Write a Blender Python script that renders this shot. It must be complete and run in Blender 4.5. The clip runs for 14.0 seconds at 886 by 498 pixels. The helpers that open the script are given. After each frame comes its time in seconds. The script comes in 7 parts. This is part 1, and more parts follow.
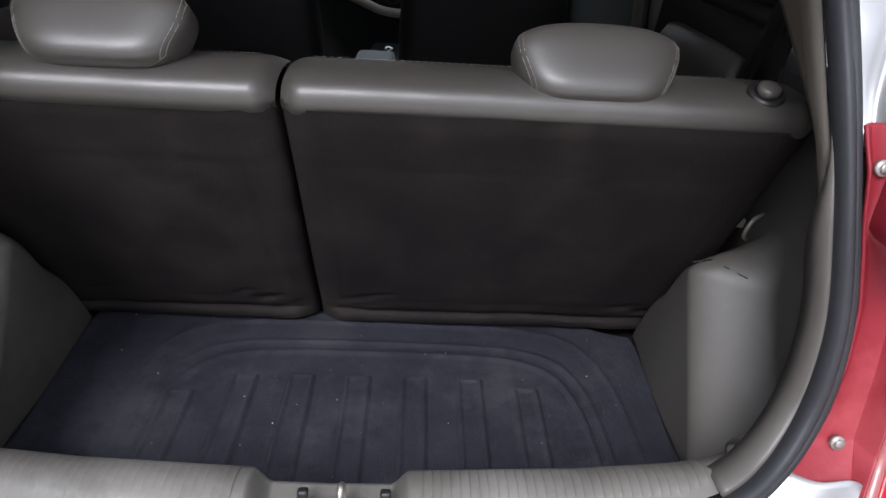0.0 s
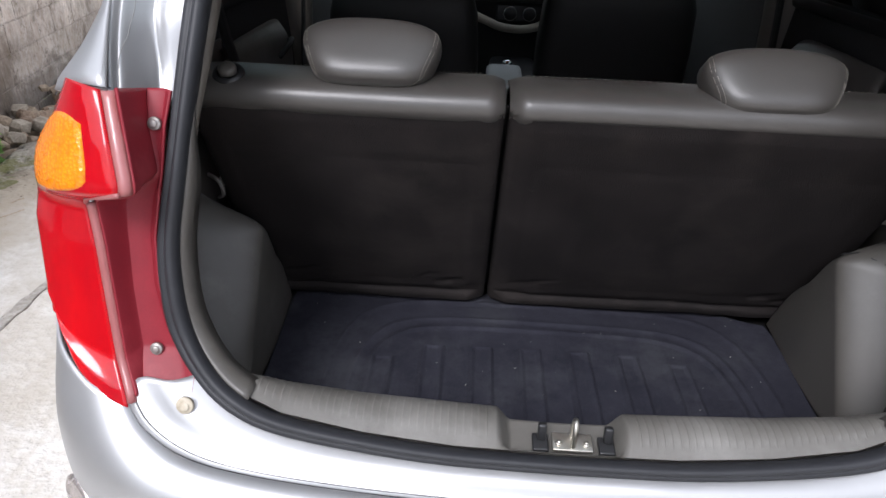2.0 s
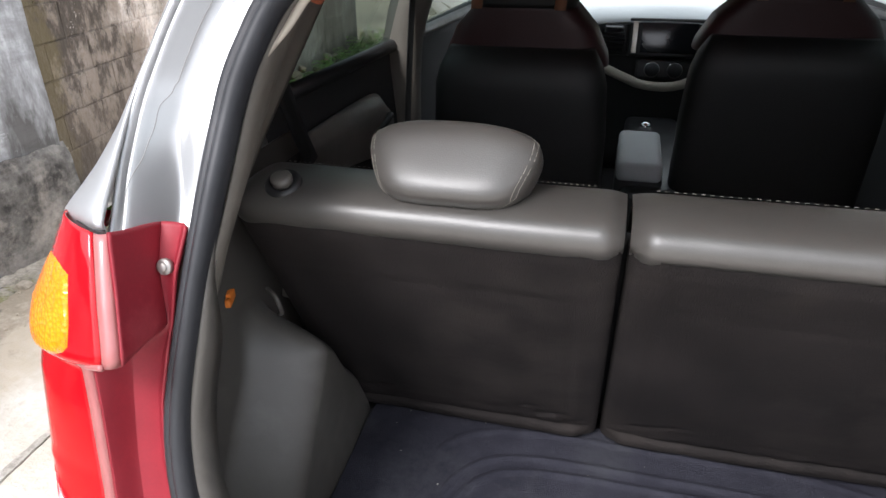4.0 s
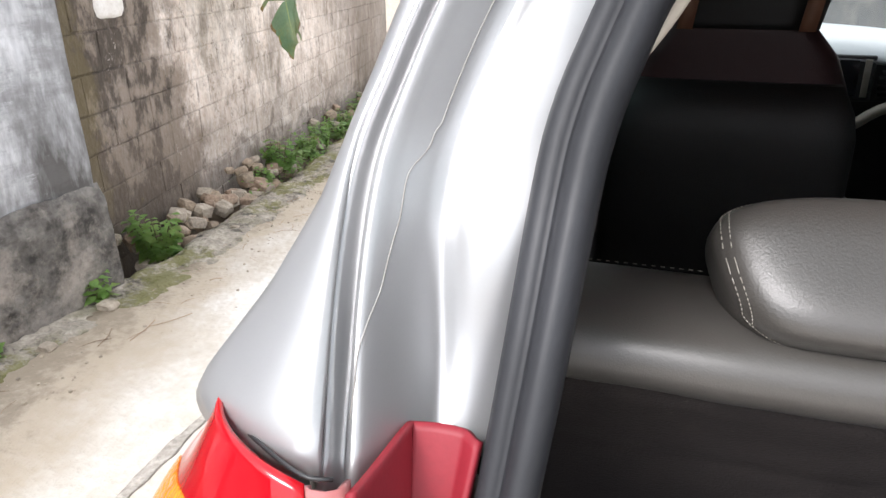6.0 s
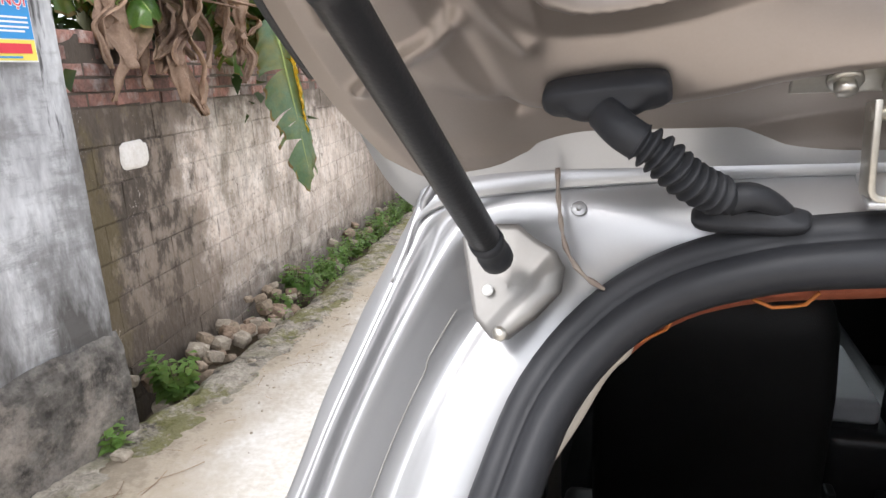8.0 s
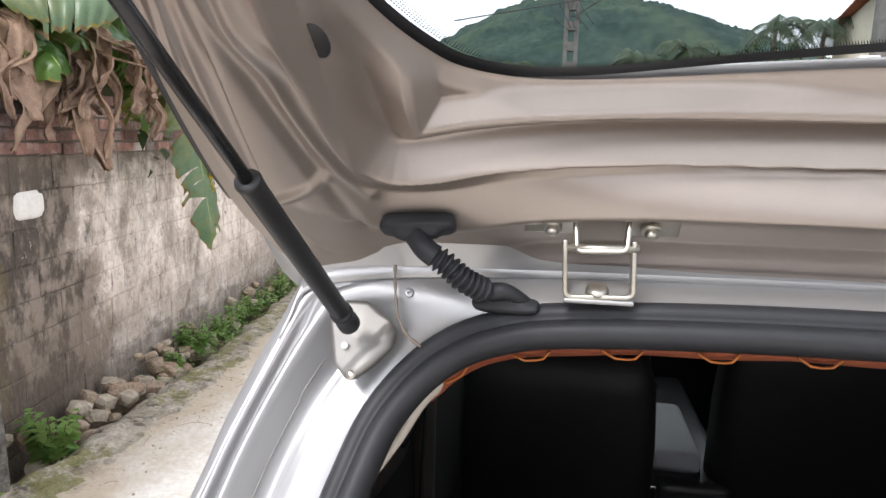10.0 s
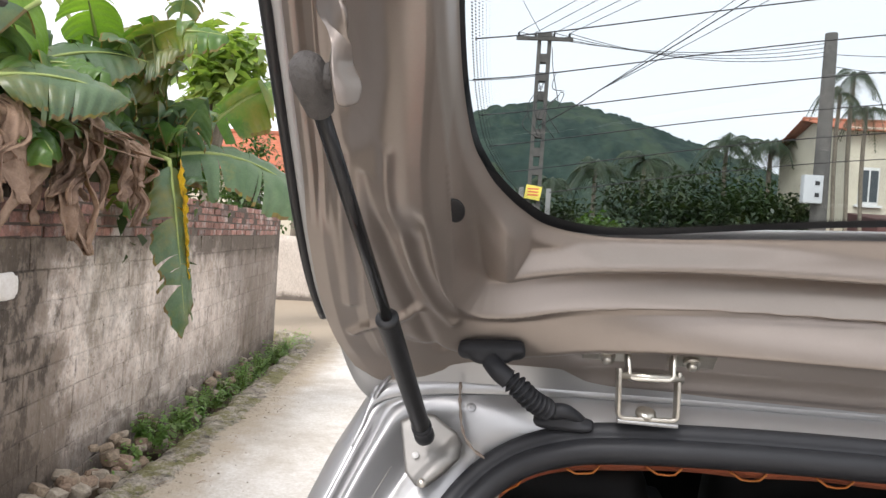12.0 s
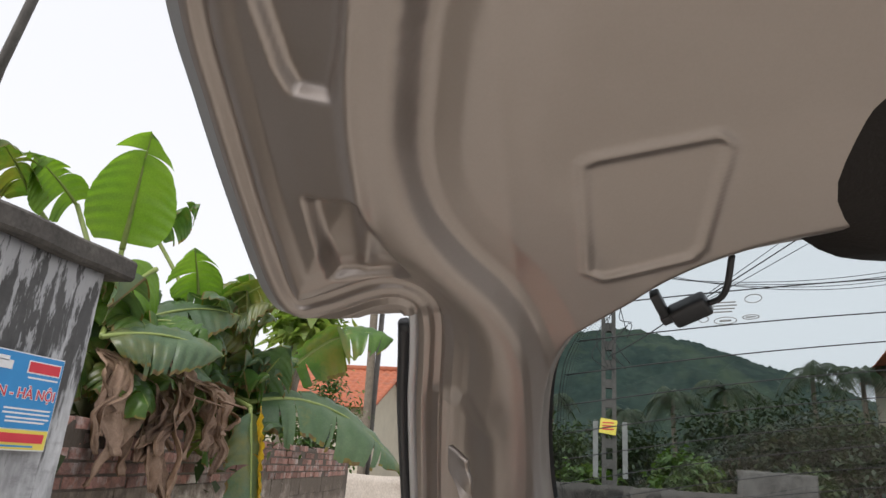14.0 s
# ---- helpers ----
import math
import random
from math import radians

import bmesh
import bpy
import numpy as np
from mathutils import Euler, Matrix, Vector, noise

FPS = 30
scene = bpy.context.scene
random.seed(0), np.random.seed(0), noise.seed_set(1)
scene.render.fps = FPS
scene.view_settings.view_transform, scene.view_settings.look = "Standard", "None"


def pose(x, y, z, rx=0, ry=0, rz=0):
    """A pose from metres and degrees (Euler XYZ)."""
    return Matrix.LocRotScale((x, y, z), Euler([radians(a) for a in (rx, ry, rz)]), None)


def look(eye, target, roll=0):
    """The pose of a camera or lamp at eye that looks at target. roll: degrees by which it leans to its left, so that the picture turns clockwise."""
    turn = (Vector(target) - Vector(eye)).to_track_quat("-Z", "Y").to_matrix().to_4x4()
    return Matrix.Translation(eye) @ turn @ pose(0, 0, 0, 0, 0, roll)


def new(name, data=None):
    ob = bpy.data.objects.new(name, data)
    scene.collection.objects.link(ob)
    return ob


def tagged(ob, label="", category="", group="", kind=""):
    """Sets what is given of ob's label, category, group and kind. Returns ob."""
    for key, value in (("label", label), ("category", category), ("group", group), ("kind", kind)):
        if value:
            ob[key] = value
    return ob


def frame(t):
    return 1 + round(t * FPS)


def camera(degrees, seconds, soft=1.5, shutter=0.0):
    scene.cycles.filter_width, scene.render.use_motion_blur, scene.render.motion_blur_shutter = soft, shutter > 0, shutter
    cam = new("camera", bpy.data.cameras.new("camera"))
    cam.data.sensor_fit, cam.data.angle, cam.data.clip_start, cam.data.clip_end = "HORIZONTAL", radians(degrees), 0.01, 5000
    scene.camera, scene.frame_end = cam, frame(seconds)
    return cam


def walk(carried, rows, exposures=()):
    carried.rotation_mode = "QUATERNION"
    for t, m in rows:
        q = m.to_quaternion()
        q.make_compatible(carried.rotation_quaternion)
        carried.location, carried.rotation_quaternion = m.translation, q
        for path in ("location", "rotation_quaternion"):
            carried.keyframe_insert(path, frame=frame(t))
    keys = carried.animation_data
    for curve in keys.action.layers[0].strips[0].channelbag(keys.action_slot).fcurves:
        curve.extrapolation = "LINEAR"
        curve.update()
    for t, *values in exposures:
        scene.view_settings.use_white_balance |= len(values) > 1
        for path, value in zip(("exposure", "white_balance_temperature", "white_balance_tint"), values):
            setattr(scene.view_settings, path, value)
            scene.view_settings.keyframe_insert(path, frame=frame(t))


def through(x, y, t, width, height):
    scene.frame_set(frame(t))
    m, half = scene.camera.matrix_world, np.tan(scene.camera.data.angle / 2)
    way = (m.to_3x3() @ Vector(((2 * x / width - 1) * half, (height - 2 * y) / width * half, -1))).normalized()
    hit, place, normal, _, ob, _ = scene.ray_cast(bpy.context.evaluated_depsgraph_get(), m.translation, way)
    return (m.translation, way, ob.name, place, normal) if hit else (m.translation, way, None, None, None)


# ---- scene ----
cam = camera(67.5, 14.0)

PATH = [
    (0, (0.087, -0.536, 1.369), (0.182, 1.206, 0.392), 3.8),
    (0.5, (0.006, -0.634, 1.41), (0.037, 1.111, 0.432), 3.6),
    (1, (-0.085, -0.684, 1.409), (-0.085, 1.06, 0.43), 3.3),
    (1.5, (-0.142, -0.738, 1.421), (-0.163, 1.011, 0.45), 3.0),
    (2, (-0.159, -0.73, 1.423), (-0.223, 1.02, 0.457), 2.3),
    (2.2, (-0.157, -0.704, 1.42), (-0.246, 1.045, 0.454), 1.7),
    (4.3, (-0.128, -0.406, 1.476), (-0.626, 1.335, 0.626), 0.0),
    (4.5, (-0.16, -0.401, 1.484), (-0.663, 1.362, 0.685), 0.8),
    (5, (-0.335, -0.346, 1.456), (-0.848, 1.427, 0.687), 1.8),
    (5.5, (-0.489, -0.217, 1.389), (-0.993, 1.557, 0.614), 1.2),
    (6, (-0.512, -0.119, 1.379), (-1.023, 1.648, 0.593), 0.0),
    (6.5, (-0.521, -0.055, 1.386), (-1.046, 1.708, 0.601), -0.3),
    (7, (-0.513, -0.041, 1.441), (-1.057, 1.725, 0.678), -0.7),
    (7.5, (-0.480, -0.056, 1.495), (-1.050, 1.756, 0.863), -1.2),
    (8, (-0.458, -0.065, 1.552), (-1.06, 1.774, 1.045), -2.7),
    (8.5, (-0.437, -0.102, 1.573), (-1.007, 1.774, 1.179), -0.7),
    (9, (-0.409, -0.148, 1.591), (-0.916, 1.755, 1.242), -0.1),
    (9.2, (-0.4, -0.168, 1.596), (-0.872, 1.744, 1.25), 0.2),
    (11.3, (-0.366, -0.298, 1.625), (-0.574, 1.685, 1.456), 2.3),
    (11.5, (-0.404, -0.306, 1.632), (-0.622, 1.678, 1.505), 2.7),
    (12, (-0.461, -0.326, 1.638), (-0.697, 1.66, 1.6), 3.9),
    (12.5, (-0.469, -0.335, 1.656), (-0.737, 1.645, 1.751), 4.4),
    (13, (-0.476, -0.363, 1.688), (-0.799, 1.59, 1.976), 4.6),
    (13.5, (-0.47, -0.416, 1.711), (-0.864, 1.48, 2.209), 4.7),
    (14, (-0.467, -0.465, 1.738), (-0.928, 1.38, 2.358), 4.3),
]
EXPOSURES = [(0, 1.05, 5950, 15), (1.2, .98, 5950, 15), (2.2, .85, 5950, 15), (4.3, 1.62, 6150, 13), (5.5, 1.58, 6200, 13), (7.0, 1.36, 6250, 13), (9.2, 1.30, 6250, 14), (11.3, 1.24, 6350, 14), (12.5, .62, 6400, 14), (14, .36, 6400, 13)]
walk(cam, [(t, look(eye, target, roll)) for t, eye, target, roll in PATH], EXPOSURES)
# ---- world, sun ----
world = bpy.data.worlds.new("overcast_sky")
scene.world = world
world.use_nodes = True
wn, wl = world.node_tree.nodes, world.node_tree.links
wn.clear()
w_out = wn.new("ShaderNodeOutputWorld")
w_bg = wn.new("ShaderNodeBackground")
w_sky = wn.new("ShaderNodeTexSky")
w_sky.sky_type = "NISHITA"
w_sky.sun_disc = False
w_sky.sun_elevation = radians(48)
w_sky.sun_rotation = radians(200)
w_sky.air_density, w_sky.dust_density = 1.0, 5.0
w_hsv = wn.new("ShaderNodeHueSaturation")
w_hsv.inputs["Saturation"].default_value = 0.12
w_mix = wn.new("ShaderNodeMixRGB")
w_mix.inputs["Fac"].default_value = 0.65
w_mix.inputs["Color2"].default_value = (10.0, 10.2, 10.4, 1)
wl.new(w_sky.outputs[0], w_hsv.inputs["Color"])
wl.new(w_hsv.outputs[0], w_mix.inputs["Color1"])
wl.new(w_mix.outputs[0], w_bg.inputs["Color"])
w_bg.inputs["Strength"].default_value = 0.10
wl.new(w_bg.outputs[0], w_out.inputs["Surface"])
sun = new("sun", bpy.data.lights.new("sun", "SUN"))
sun.data.energy, sun.data.angle, sun.data.color = 1.45, radians(20), (1.0, 0.96, 0.9)
sun.matrix_world = look((-1.3, -3.6, 4.2), (0, 0, 0))

# ---- materials ----
def mat(name, c1, c2=None, scale=4.0, rough=0.5, metal=0.0, bump=0.0, bscale=60.0, fine=0.0, coat=0.0,
        stretch=(1, 1, 1), c3=None, rvar=0.1, spec=0.5, sheen=0.0, island=0.0):
    """Procedural surface: two noise scales between c1 and c2, stains of c3, relief, varied gloss."""
    m = bpy.data.materials.new(name)
    m.use_nodes = True
    n, l = m.node_tree.nodes, m.node_tree.links
    b = n["Principled BSDF"]
    b.inputs["Metallic"].default_value = metal
    b.inputs["Specular IOR Level"].default_value = spec
    b.inputs["Coat Weight"].default_value = coat
    b.inputs["Coat Roughness"].default_value = 0.06
    b.inputs["Sheen Weight"].default_value = sheen
    c2 = c2 or tuple(v * 0.8 for v in c1)
    tc = n.new("ShaderNodeNewGeometry")
    mp = n.new("ShaderNodeMapping")
    mp.inputs["Scale"].default_value = stretch
    l.new(tc.outputs["Position"], mp.inputs["Vector"])
    n1 = n.new("ShaderNodeTexNoise")
    n1.inputs["Scale"].default_value, n1.inputs["Detail"].default_value = scale, 6
    n1.inputs["Roughness"].default_value = 0.65
    l.new(mp.outputs[0], n1.inputs["Vector"])
    r1 = n.new("ShaderNodeValToRGB")
    r1.color_ramp.elements[0].position, r1.color_ramp.elements[1].position = 0.35, 0.65
    r1.color_ramp.elements[0].color, r1.color_ramp.elements[1].color = (*c2, 1), (*c1, 1)
    l.new(n1.outputs[0], r1.inputs[0])
    col = r1.outputs[0]
    n2 = n.new("ShaderNodeTexNoise")
    n2.inputs["Scale"].default_value, n2.inputs["Detail"].default_value = bscale, 4
    l.new(mp.outputs[0], n2.inputs["Vector"])
    if fine:
        mx = n.new("ShaderNodeMixRGB")
        mx.blend_type = "OVERLAY"
        mx.inputs["Fac"].default_value = fine
        l.new(col, mx.inputs["Color1"])
        l.new(n2.outputs[0], mx.inputs["Color2"])
        col = mx.outputs[0]
    if c3:
        n3 = n.new("ShaderNodeTexNoise")
        n3.inputs["Scale"].default_value, n3.inputs["Detail"].default_value = scale * 0.37, 7
        n3.inputs["Roughness"].default_value = 0.7
        l.new(mp.outputs[0], n3.inputs["Vector"])
        r3 = n.new("ShaderNodeValToRGB")
        r3.color_ramp.elements[0].position, r3.color_ramp.elements[1].position = 0.5, 0.66
        l.new(n3.outputs[0], r3.inputs[0])
        mx = n.new("ShaderNodeMixRGB")
        mx.inputs["Color2"].default_value = (*c3, 1)
        l.new(r3.outputs[0], mx.inputs["Fac"])
        l.new(col, mx.inputs["Color1"])
        col = mx.outputs[0]
    if island:
        src = n.new("ShaderNodeObjectInfo").outputs["Random"] if island > 0 else n.new("ShaderNodeNewGeometry").outputs["Random Per Island"]
        mr = n.new("ShaderNodeMapRange")
        mr.inputs["To Min"].default_value, mr.inputs["To Max"].default_value = 1 - abs(island), 1 + abs(island)
        l.new(src, mr.inputs[0])
        mx = n.new("ShaderNodeMixRGB")
        mx.blend_type, mx.inputs["Fac"].default_value = "MULTIPLY", 1
        l.new(col, mx.inputs["Color1"])
        l.new(mr.outputs[0], mx.inputs["Color2"])
        col = mx.outputs[0]
    l.new(col, b.inputs["Base Color"])
    rr = n.new("ShaderNodeMapRange")
    rr.inputs["To Min"].default_value, rr.inputs["To Max"].default_value = max(0.02, rough - rvar), min(1, rough + rvar)
    l.new(n1.outputs[0], rr.inputs[0])
    l.new(rr.outputs[0], b.inputs["Roughness"])
    if bump:
        bp = n.new("ShaderNodeBump")
        bp.inputs["Strength"].default_value, bp.inputs["Distance"].default_value = min(1, bump), 0.004 * max(1, bump)
        l.new(n2.outputs[0], bp.inputs["Height"])
        l.new(bp.outputs[0], b.inputs["Normal"])
    return m


def glass_mat(name, tint, gloss=0.06):
    m = bpy.data.materials.new(name)
    m.use_nodes = True
    n, l = m.node_tree.nodes, m.node_tree.links
    n.clear()
    out, tr, gl, mx = (n.new("ShaderNode" + k) for k in ("OutputMaterial", "BsdfTransparent", "BsdfGlossy", "MixShader"))
    fr = n.new("ShaderNodeFresnel")
    fr.inputs["IOR"].default_value = 1.45
    tr.inputs[0].default_value = (*tint, 1)
    gl.inputs["Roughness"].default_value = 0.02
    l.new(fr.outputs[0], mx.inputs[0])
    l.new(tr.outputs[0], mx.inputs[1])
    l.new(gl.outputs[0], mx.inputs[2])
    l.new(mx.outputs[0], out.inputs[0])
    return m


M_PAINT = mat("silver_paint", (0.46, 0.462, 0.465), (0.43, 0.432, 0.435), 3, 0.38, 0.66, 0.0, 900, 0.03, coat=0.25)
# inner panel silver, lowered and browned: shade nothing here casts is in the colour
M_INNER = mat("silver_inner_darkened", (0.335, 0.290, 0.258), (0.305, 0.262, 0.232), 5, 0.35, 0.68, 0.0, 700, 0.04, coat=0.12)
M_RUBBER = mat("black_rubber", (0.022, 0.023, 0.026), (0.030, 0.031, 0.035), 9, 0.52, 0, 0.06, 300, spec=.34)
M_PLASTIC = mat("grey_grained_plastic", (0.098, 0.091, 0.081), (0.081, 0.075, 0.067), 6, 0.38, 0, 0.10, 900, 0.15, c3=(0.14, 0.131, 0.117))
M_SILL = mat("taupe_sill_plastic", (0.142, 0.134, 0.120), (0.118, 0.112, 0.100), 8, 0.45, 0, 0.2, 900, 0.12, c3=(0.19, 0.182, 0.166))
M_PILLAR = mat("beige_pillar_plastic", (0.135, 0.121, 0.103), (0.12, 0.108, 0.092), 8, 0.55, 0, 0.15, 900, 0.1)
M_LEATHER = mat("grey_leather", (0.069, 0.0635, 0.0575), (0.057, 0.0525, 0.0475), 3, 0.35, 0, 0.10, 600, 0.10, rvar=0.05, spec=.68)
M_BACKCLOTH = mat("black_backrest_felt", (0.0225, 0.0185, 0.0178), (0.0140, 0.0118, 0.0115), 7, 0.75, 0, 0.45, 400, 0.3, c3=(0.036, 0.030, 0.0275), spec=.22)
M_CARPET = mat("navy_carpet", (0.041, 0.041, 0.054), (0.027, 0.027, 0.037), 14, 0.95, 0, 1.0, 500, 0.5, c3=(0.056, 0.057, 0.068), spec=0.1)
M_RED = mat("red_flange_paint", (0.24, 0.017, 0.027), (0.20, 0.014, 0.023), 9, 0.5, 0, 0.03, 300, 0.1, c3=(0.33, 0.05, 0.06), spec=.35)
M_BLACKP = mat("black_plastic", (0.015, 0.015, 0.016), (0.022, 0.022, 0.023), 9, 0.4, 0, 0.08, 500)
M_STEEL = mat("zinc_steel", (0.55, 0.53, 0.48), (0.45, 0.42, 0.36), 40, 0.32, 0.9, 0.03, 500, 0.1)
M_ORANGE = mat("orange_quilted_lining", (0.26, 0.068, 0.026), (0.20, 0.05, 0.02), 12, 0.6, 0, 0.3, 300, 0.2)
M_BURG = mat("burgundy_seat_cover", (0.030, 0.0065, 0.007), (0.023, 0.005, 0.0058), 9, 0.5, 0, 0.2, 400, 0.2)
M_BLACKC = mat("black_seat_cover", (0.0085, 0.008, 0.008), (0.0065, 0.0065, 0.0065), 9, 0.6, 0, 0.2, 400, 0.2)
M_DASH = mat("pale_grey_dashboard", (0.40, 0.41, 0.42), (0.36, 0.37, 0.38), 8, 0.6, 0, 0.2, 700, 0.1)
M_BEIGE = mat("beige_trim", (0.45, 0.41, 0.34), (0.41, 0.37, 0.31), 8, 0.5, 0, 0.1, 700, 0.1)
M_CHROME = mat("chrome", (0.75, 0.75, 0.75), (0.7, 0.7, 0.7), 8, 0.15, 1.0)
M_DARKIN = mat("dark_interior_cloth", (0.03, 0.03, 0.031), (0.024, 0.024, 0.025), 9, 0.8, 0, 0.2, 400, 0.2)
M_REARGLASS = glass_mat("tinted_rear_glass", (0.68, 0.74, 0.75))
M_SIDEGLASS = glass_mat("tinted_side_glass", (0.20, 0.26, 0.25))
M_WINDSCREEN = glass_mat("windscreen_glass", (0.82, 0.88, 0.86))
M_CONCRETE = mat("pale_concrete_road", (0.72, 0.69, 0.64), (0.58, 0.54, 0.48), 1.3, 0.9, 0, 2.6, 35, 0.45, c3=(0.45, 0.40, 0.33), spec=0.2)
M_SOIL = mat("brown_soil", (0.15, 0.11, 0.07), (0.10, 0.075, 0.05), 3, 0.95, 0, 1, 30, 0.4, c3=(0.06, 0.08, 0.03))
M_KERB = mat("mossy_kerb_concrete", (0.44, 0.39, 0.32), (0.20, 0.175, 0.14), 9, 0.92, 0, 4.5, 45, 0.5, c3=(0.20, 0.185, 0.12))
M_BLOCK = mat("weathered_concrete_block", (0.83, 0.745, 0.675), (0.58, 0.49, 0.42), 2.6, 0.92, 0, 3.5, 30, 0.45, c3=(0.17, 0.135, 0.10), island=0.05, stretch=(1, 1, 0.6))
M_MORTAR = mat("wall_mortar", (0.74, 0.67, 0.60), (0.47, 0.405, 0.34), 2.6, 0.95, 0, 3.5, 30, 0.45, c3=(0.16, 0.125, 0.09), stretch=(1, 1, 0.6))
M_BRICK = mat("old_red_brick", (0.33, 0.165, 0.13), (0.18, 0.105, 0.085), 12, 0.9, 0, 2.5, 60, 0.45, c3=(0.42, 0.375, 0.345), island=0.40)
M_RENDER = mat("grey_cement_render", (0.60, 0.605, 0.615), (0.33, 0.33, 0.335), 4.2, 0.9, 0, 2.5, 30, 0.45, c3=(0.085, 0.08, 0.075), stretch=(1, 1, 0.35))
M_PLINTH = mat("blackened_plinth_render", (0.20, 0.185, 0.165), (0.036, 0.032, 0.028), 8, 0.95, 0, 3.5, 35, 0.4, c3=(0.34, 0.30, 0.26))


def leaf_mat(name, c1, c2, edge=None, scale=5.0, through=0.35, rough=0.45, vein=0.0):
    """Leaf: gloss above, light shining through, blotches of the edge colour."""
    m = mat(name, c1, c2, scale, rough, 0, 0.2, 90, 0.25, c3=edge, rvar=.12)
    n, l = m.node_tree.nodes, m.node_tree.links
    b, out = n["Principled BSDF"], n["Material Output"]
    src = b.inputs["Base Color"].links[0].from_socket
    tr, mx = n.new("ShaderNodeBsdfTranslucent"), n.new("ShaderNodeMixShader")
    g = n.new("ShaderNodeMixRGB")
    g.blend_type, g.inputs["Fac"].default_value = "MULTIPLY", 1.0
    g.inputs["Color2"].default_value = (1.5, 1.6, 0.6, 1)
    l.new(src, g.inputs["Color1"])
    l.new(g.outputs[0], tr.inputs["Color"])
    mx.inputs[0].default_value = through
    l.new(b.outputs[0], mx.inputs[1])
    l.new(tr.outputs[0], mx.inputs[2])
    l.new(mx.outputs[0], out.inputs["Surface"])
    return m


M_BANANA = leaf_mat("banana_leaf_green", (0.105, 0.20, 0.040), (0.055, 0.125, 0.030), (0.20, 0.19, 0.05), 4, .36, .34)
M_BANANA2 = leaf_mat("banana_leaf_grey_green", (0.125, 0.19, 0.105), (0.075, 0.135, 0.066), (0.19, 0.19, 0.06), 4, .30, .34)
M_BANANA3 = leaf_mat("banana_leaf_young", (0.19, 0.32, 0.05), (0.13, 0.25, 0.035), None, 3, .45)
M_EDGEBROWN = leaf_mat("banana_leaf_scorched_edge", (0.20, 0.15, 0.05), (0.13, 0.08, 0.035), (0.25, 0.22, 0.04), 14, .25, .7)
M_DRYLEAF = leaf_mat("dry_banana_leaf", (0.40, 0.275, 0.195), (0.26, 0.165, 0.112), (0.16, 0.10, 0.07), 9, .25, .7)
M_YELLOW = leaf_mat("yellow_leaf", (0.62, 0.40, 0.03), (0.50, 0.30, 0.02), (0.2, 0.13, 0.03), 12, .3)
M_WEED = leaf_mat("weed_leaf", (0.21, 0.34, 0.10), (0.13, 0.235, 0.065), (0.20, 0.25, 0.08), 20, .35)
M_TREE = leaf_mat("tree_leaf", (0.055, 0.11, 0.028), (0.035, 0.075, 0.02), (0.10, 0.14, 0.03), 6, .3)
M_PALM = leaf_mat("palm_frond", (0.038, 0.062, 0.028), (0.024, 0.044, 0.02), (0.07, 0.08, 0.035), 5, .25)
M_BARK = mat("grey_bark", (0.20, 0.17, 0.13), (0.13, 0.11, 0.085), 12, .9, 0, 1, 60, .4)
M_STEM = mat("banana_stem", (0.16, 0.17, 0.07), (0.11, 0.10, 0.045), 8, .6, 0, .5, 60, .3, c3=(0.10, 0.065, 0.035), stretch=(1, 1, .2))
M_HILL = mat("forested_hill", (0.040, 0.060, 0.048), (0.020, 0.035, 0.031), 0.09, .95, 0, 1.0, 0.5, 0.5, c3=(0.052, 0.073, 0.048), spec=.1)
M_POLE = mat("pole_concrete", (0.115, 0.108, 0.098), (0.075, 0.07, 0.065), 6, .9, 0, .6, 60, .3)
M_ROOFTILE = mat("orange_roof_tile", (0.42, 0.13, 0.06), (0.34, 0.10, 0.05), 5, .75, 0, .5, 40, .3, c3=(0.26, 0.10, 0.06))
M_CREAM = mat("cream_house_wall", (0.62, 0.57, 0.45), (0.56, 0.51, 0.40), 1.5, .85, 0, .3, 40, .15, c3=(0.50, 0.46, 0.37))
M_FARWALL = mat("stained_far_wall", (0.045, 0.040, 0.036), (0.020, 0.018, 0.016), 2.5, .95, 0, .8, 30, .4, c3=(0.10, 0.09, 0.08), stretch=(1, 1, .4))
M_WIRE = mat("black_cable", (0.02, 0.02, 0.02), (0.03, 0.03, 0.03), 5, .6)


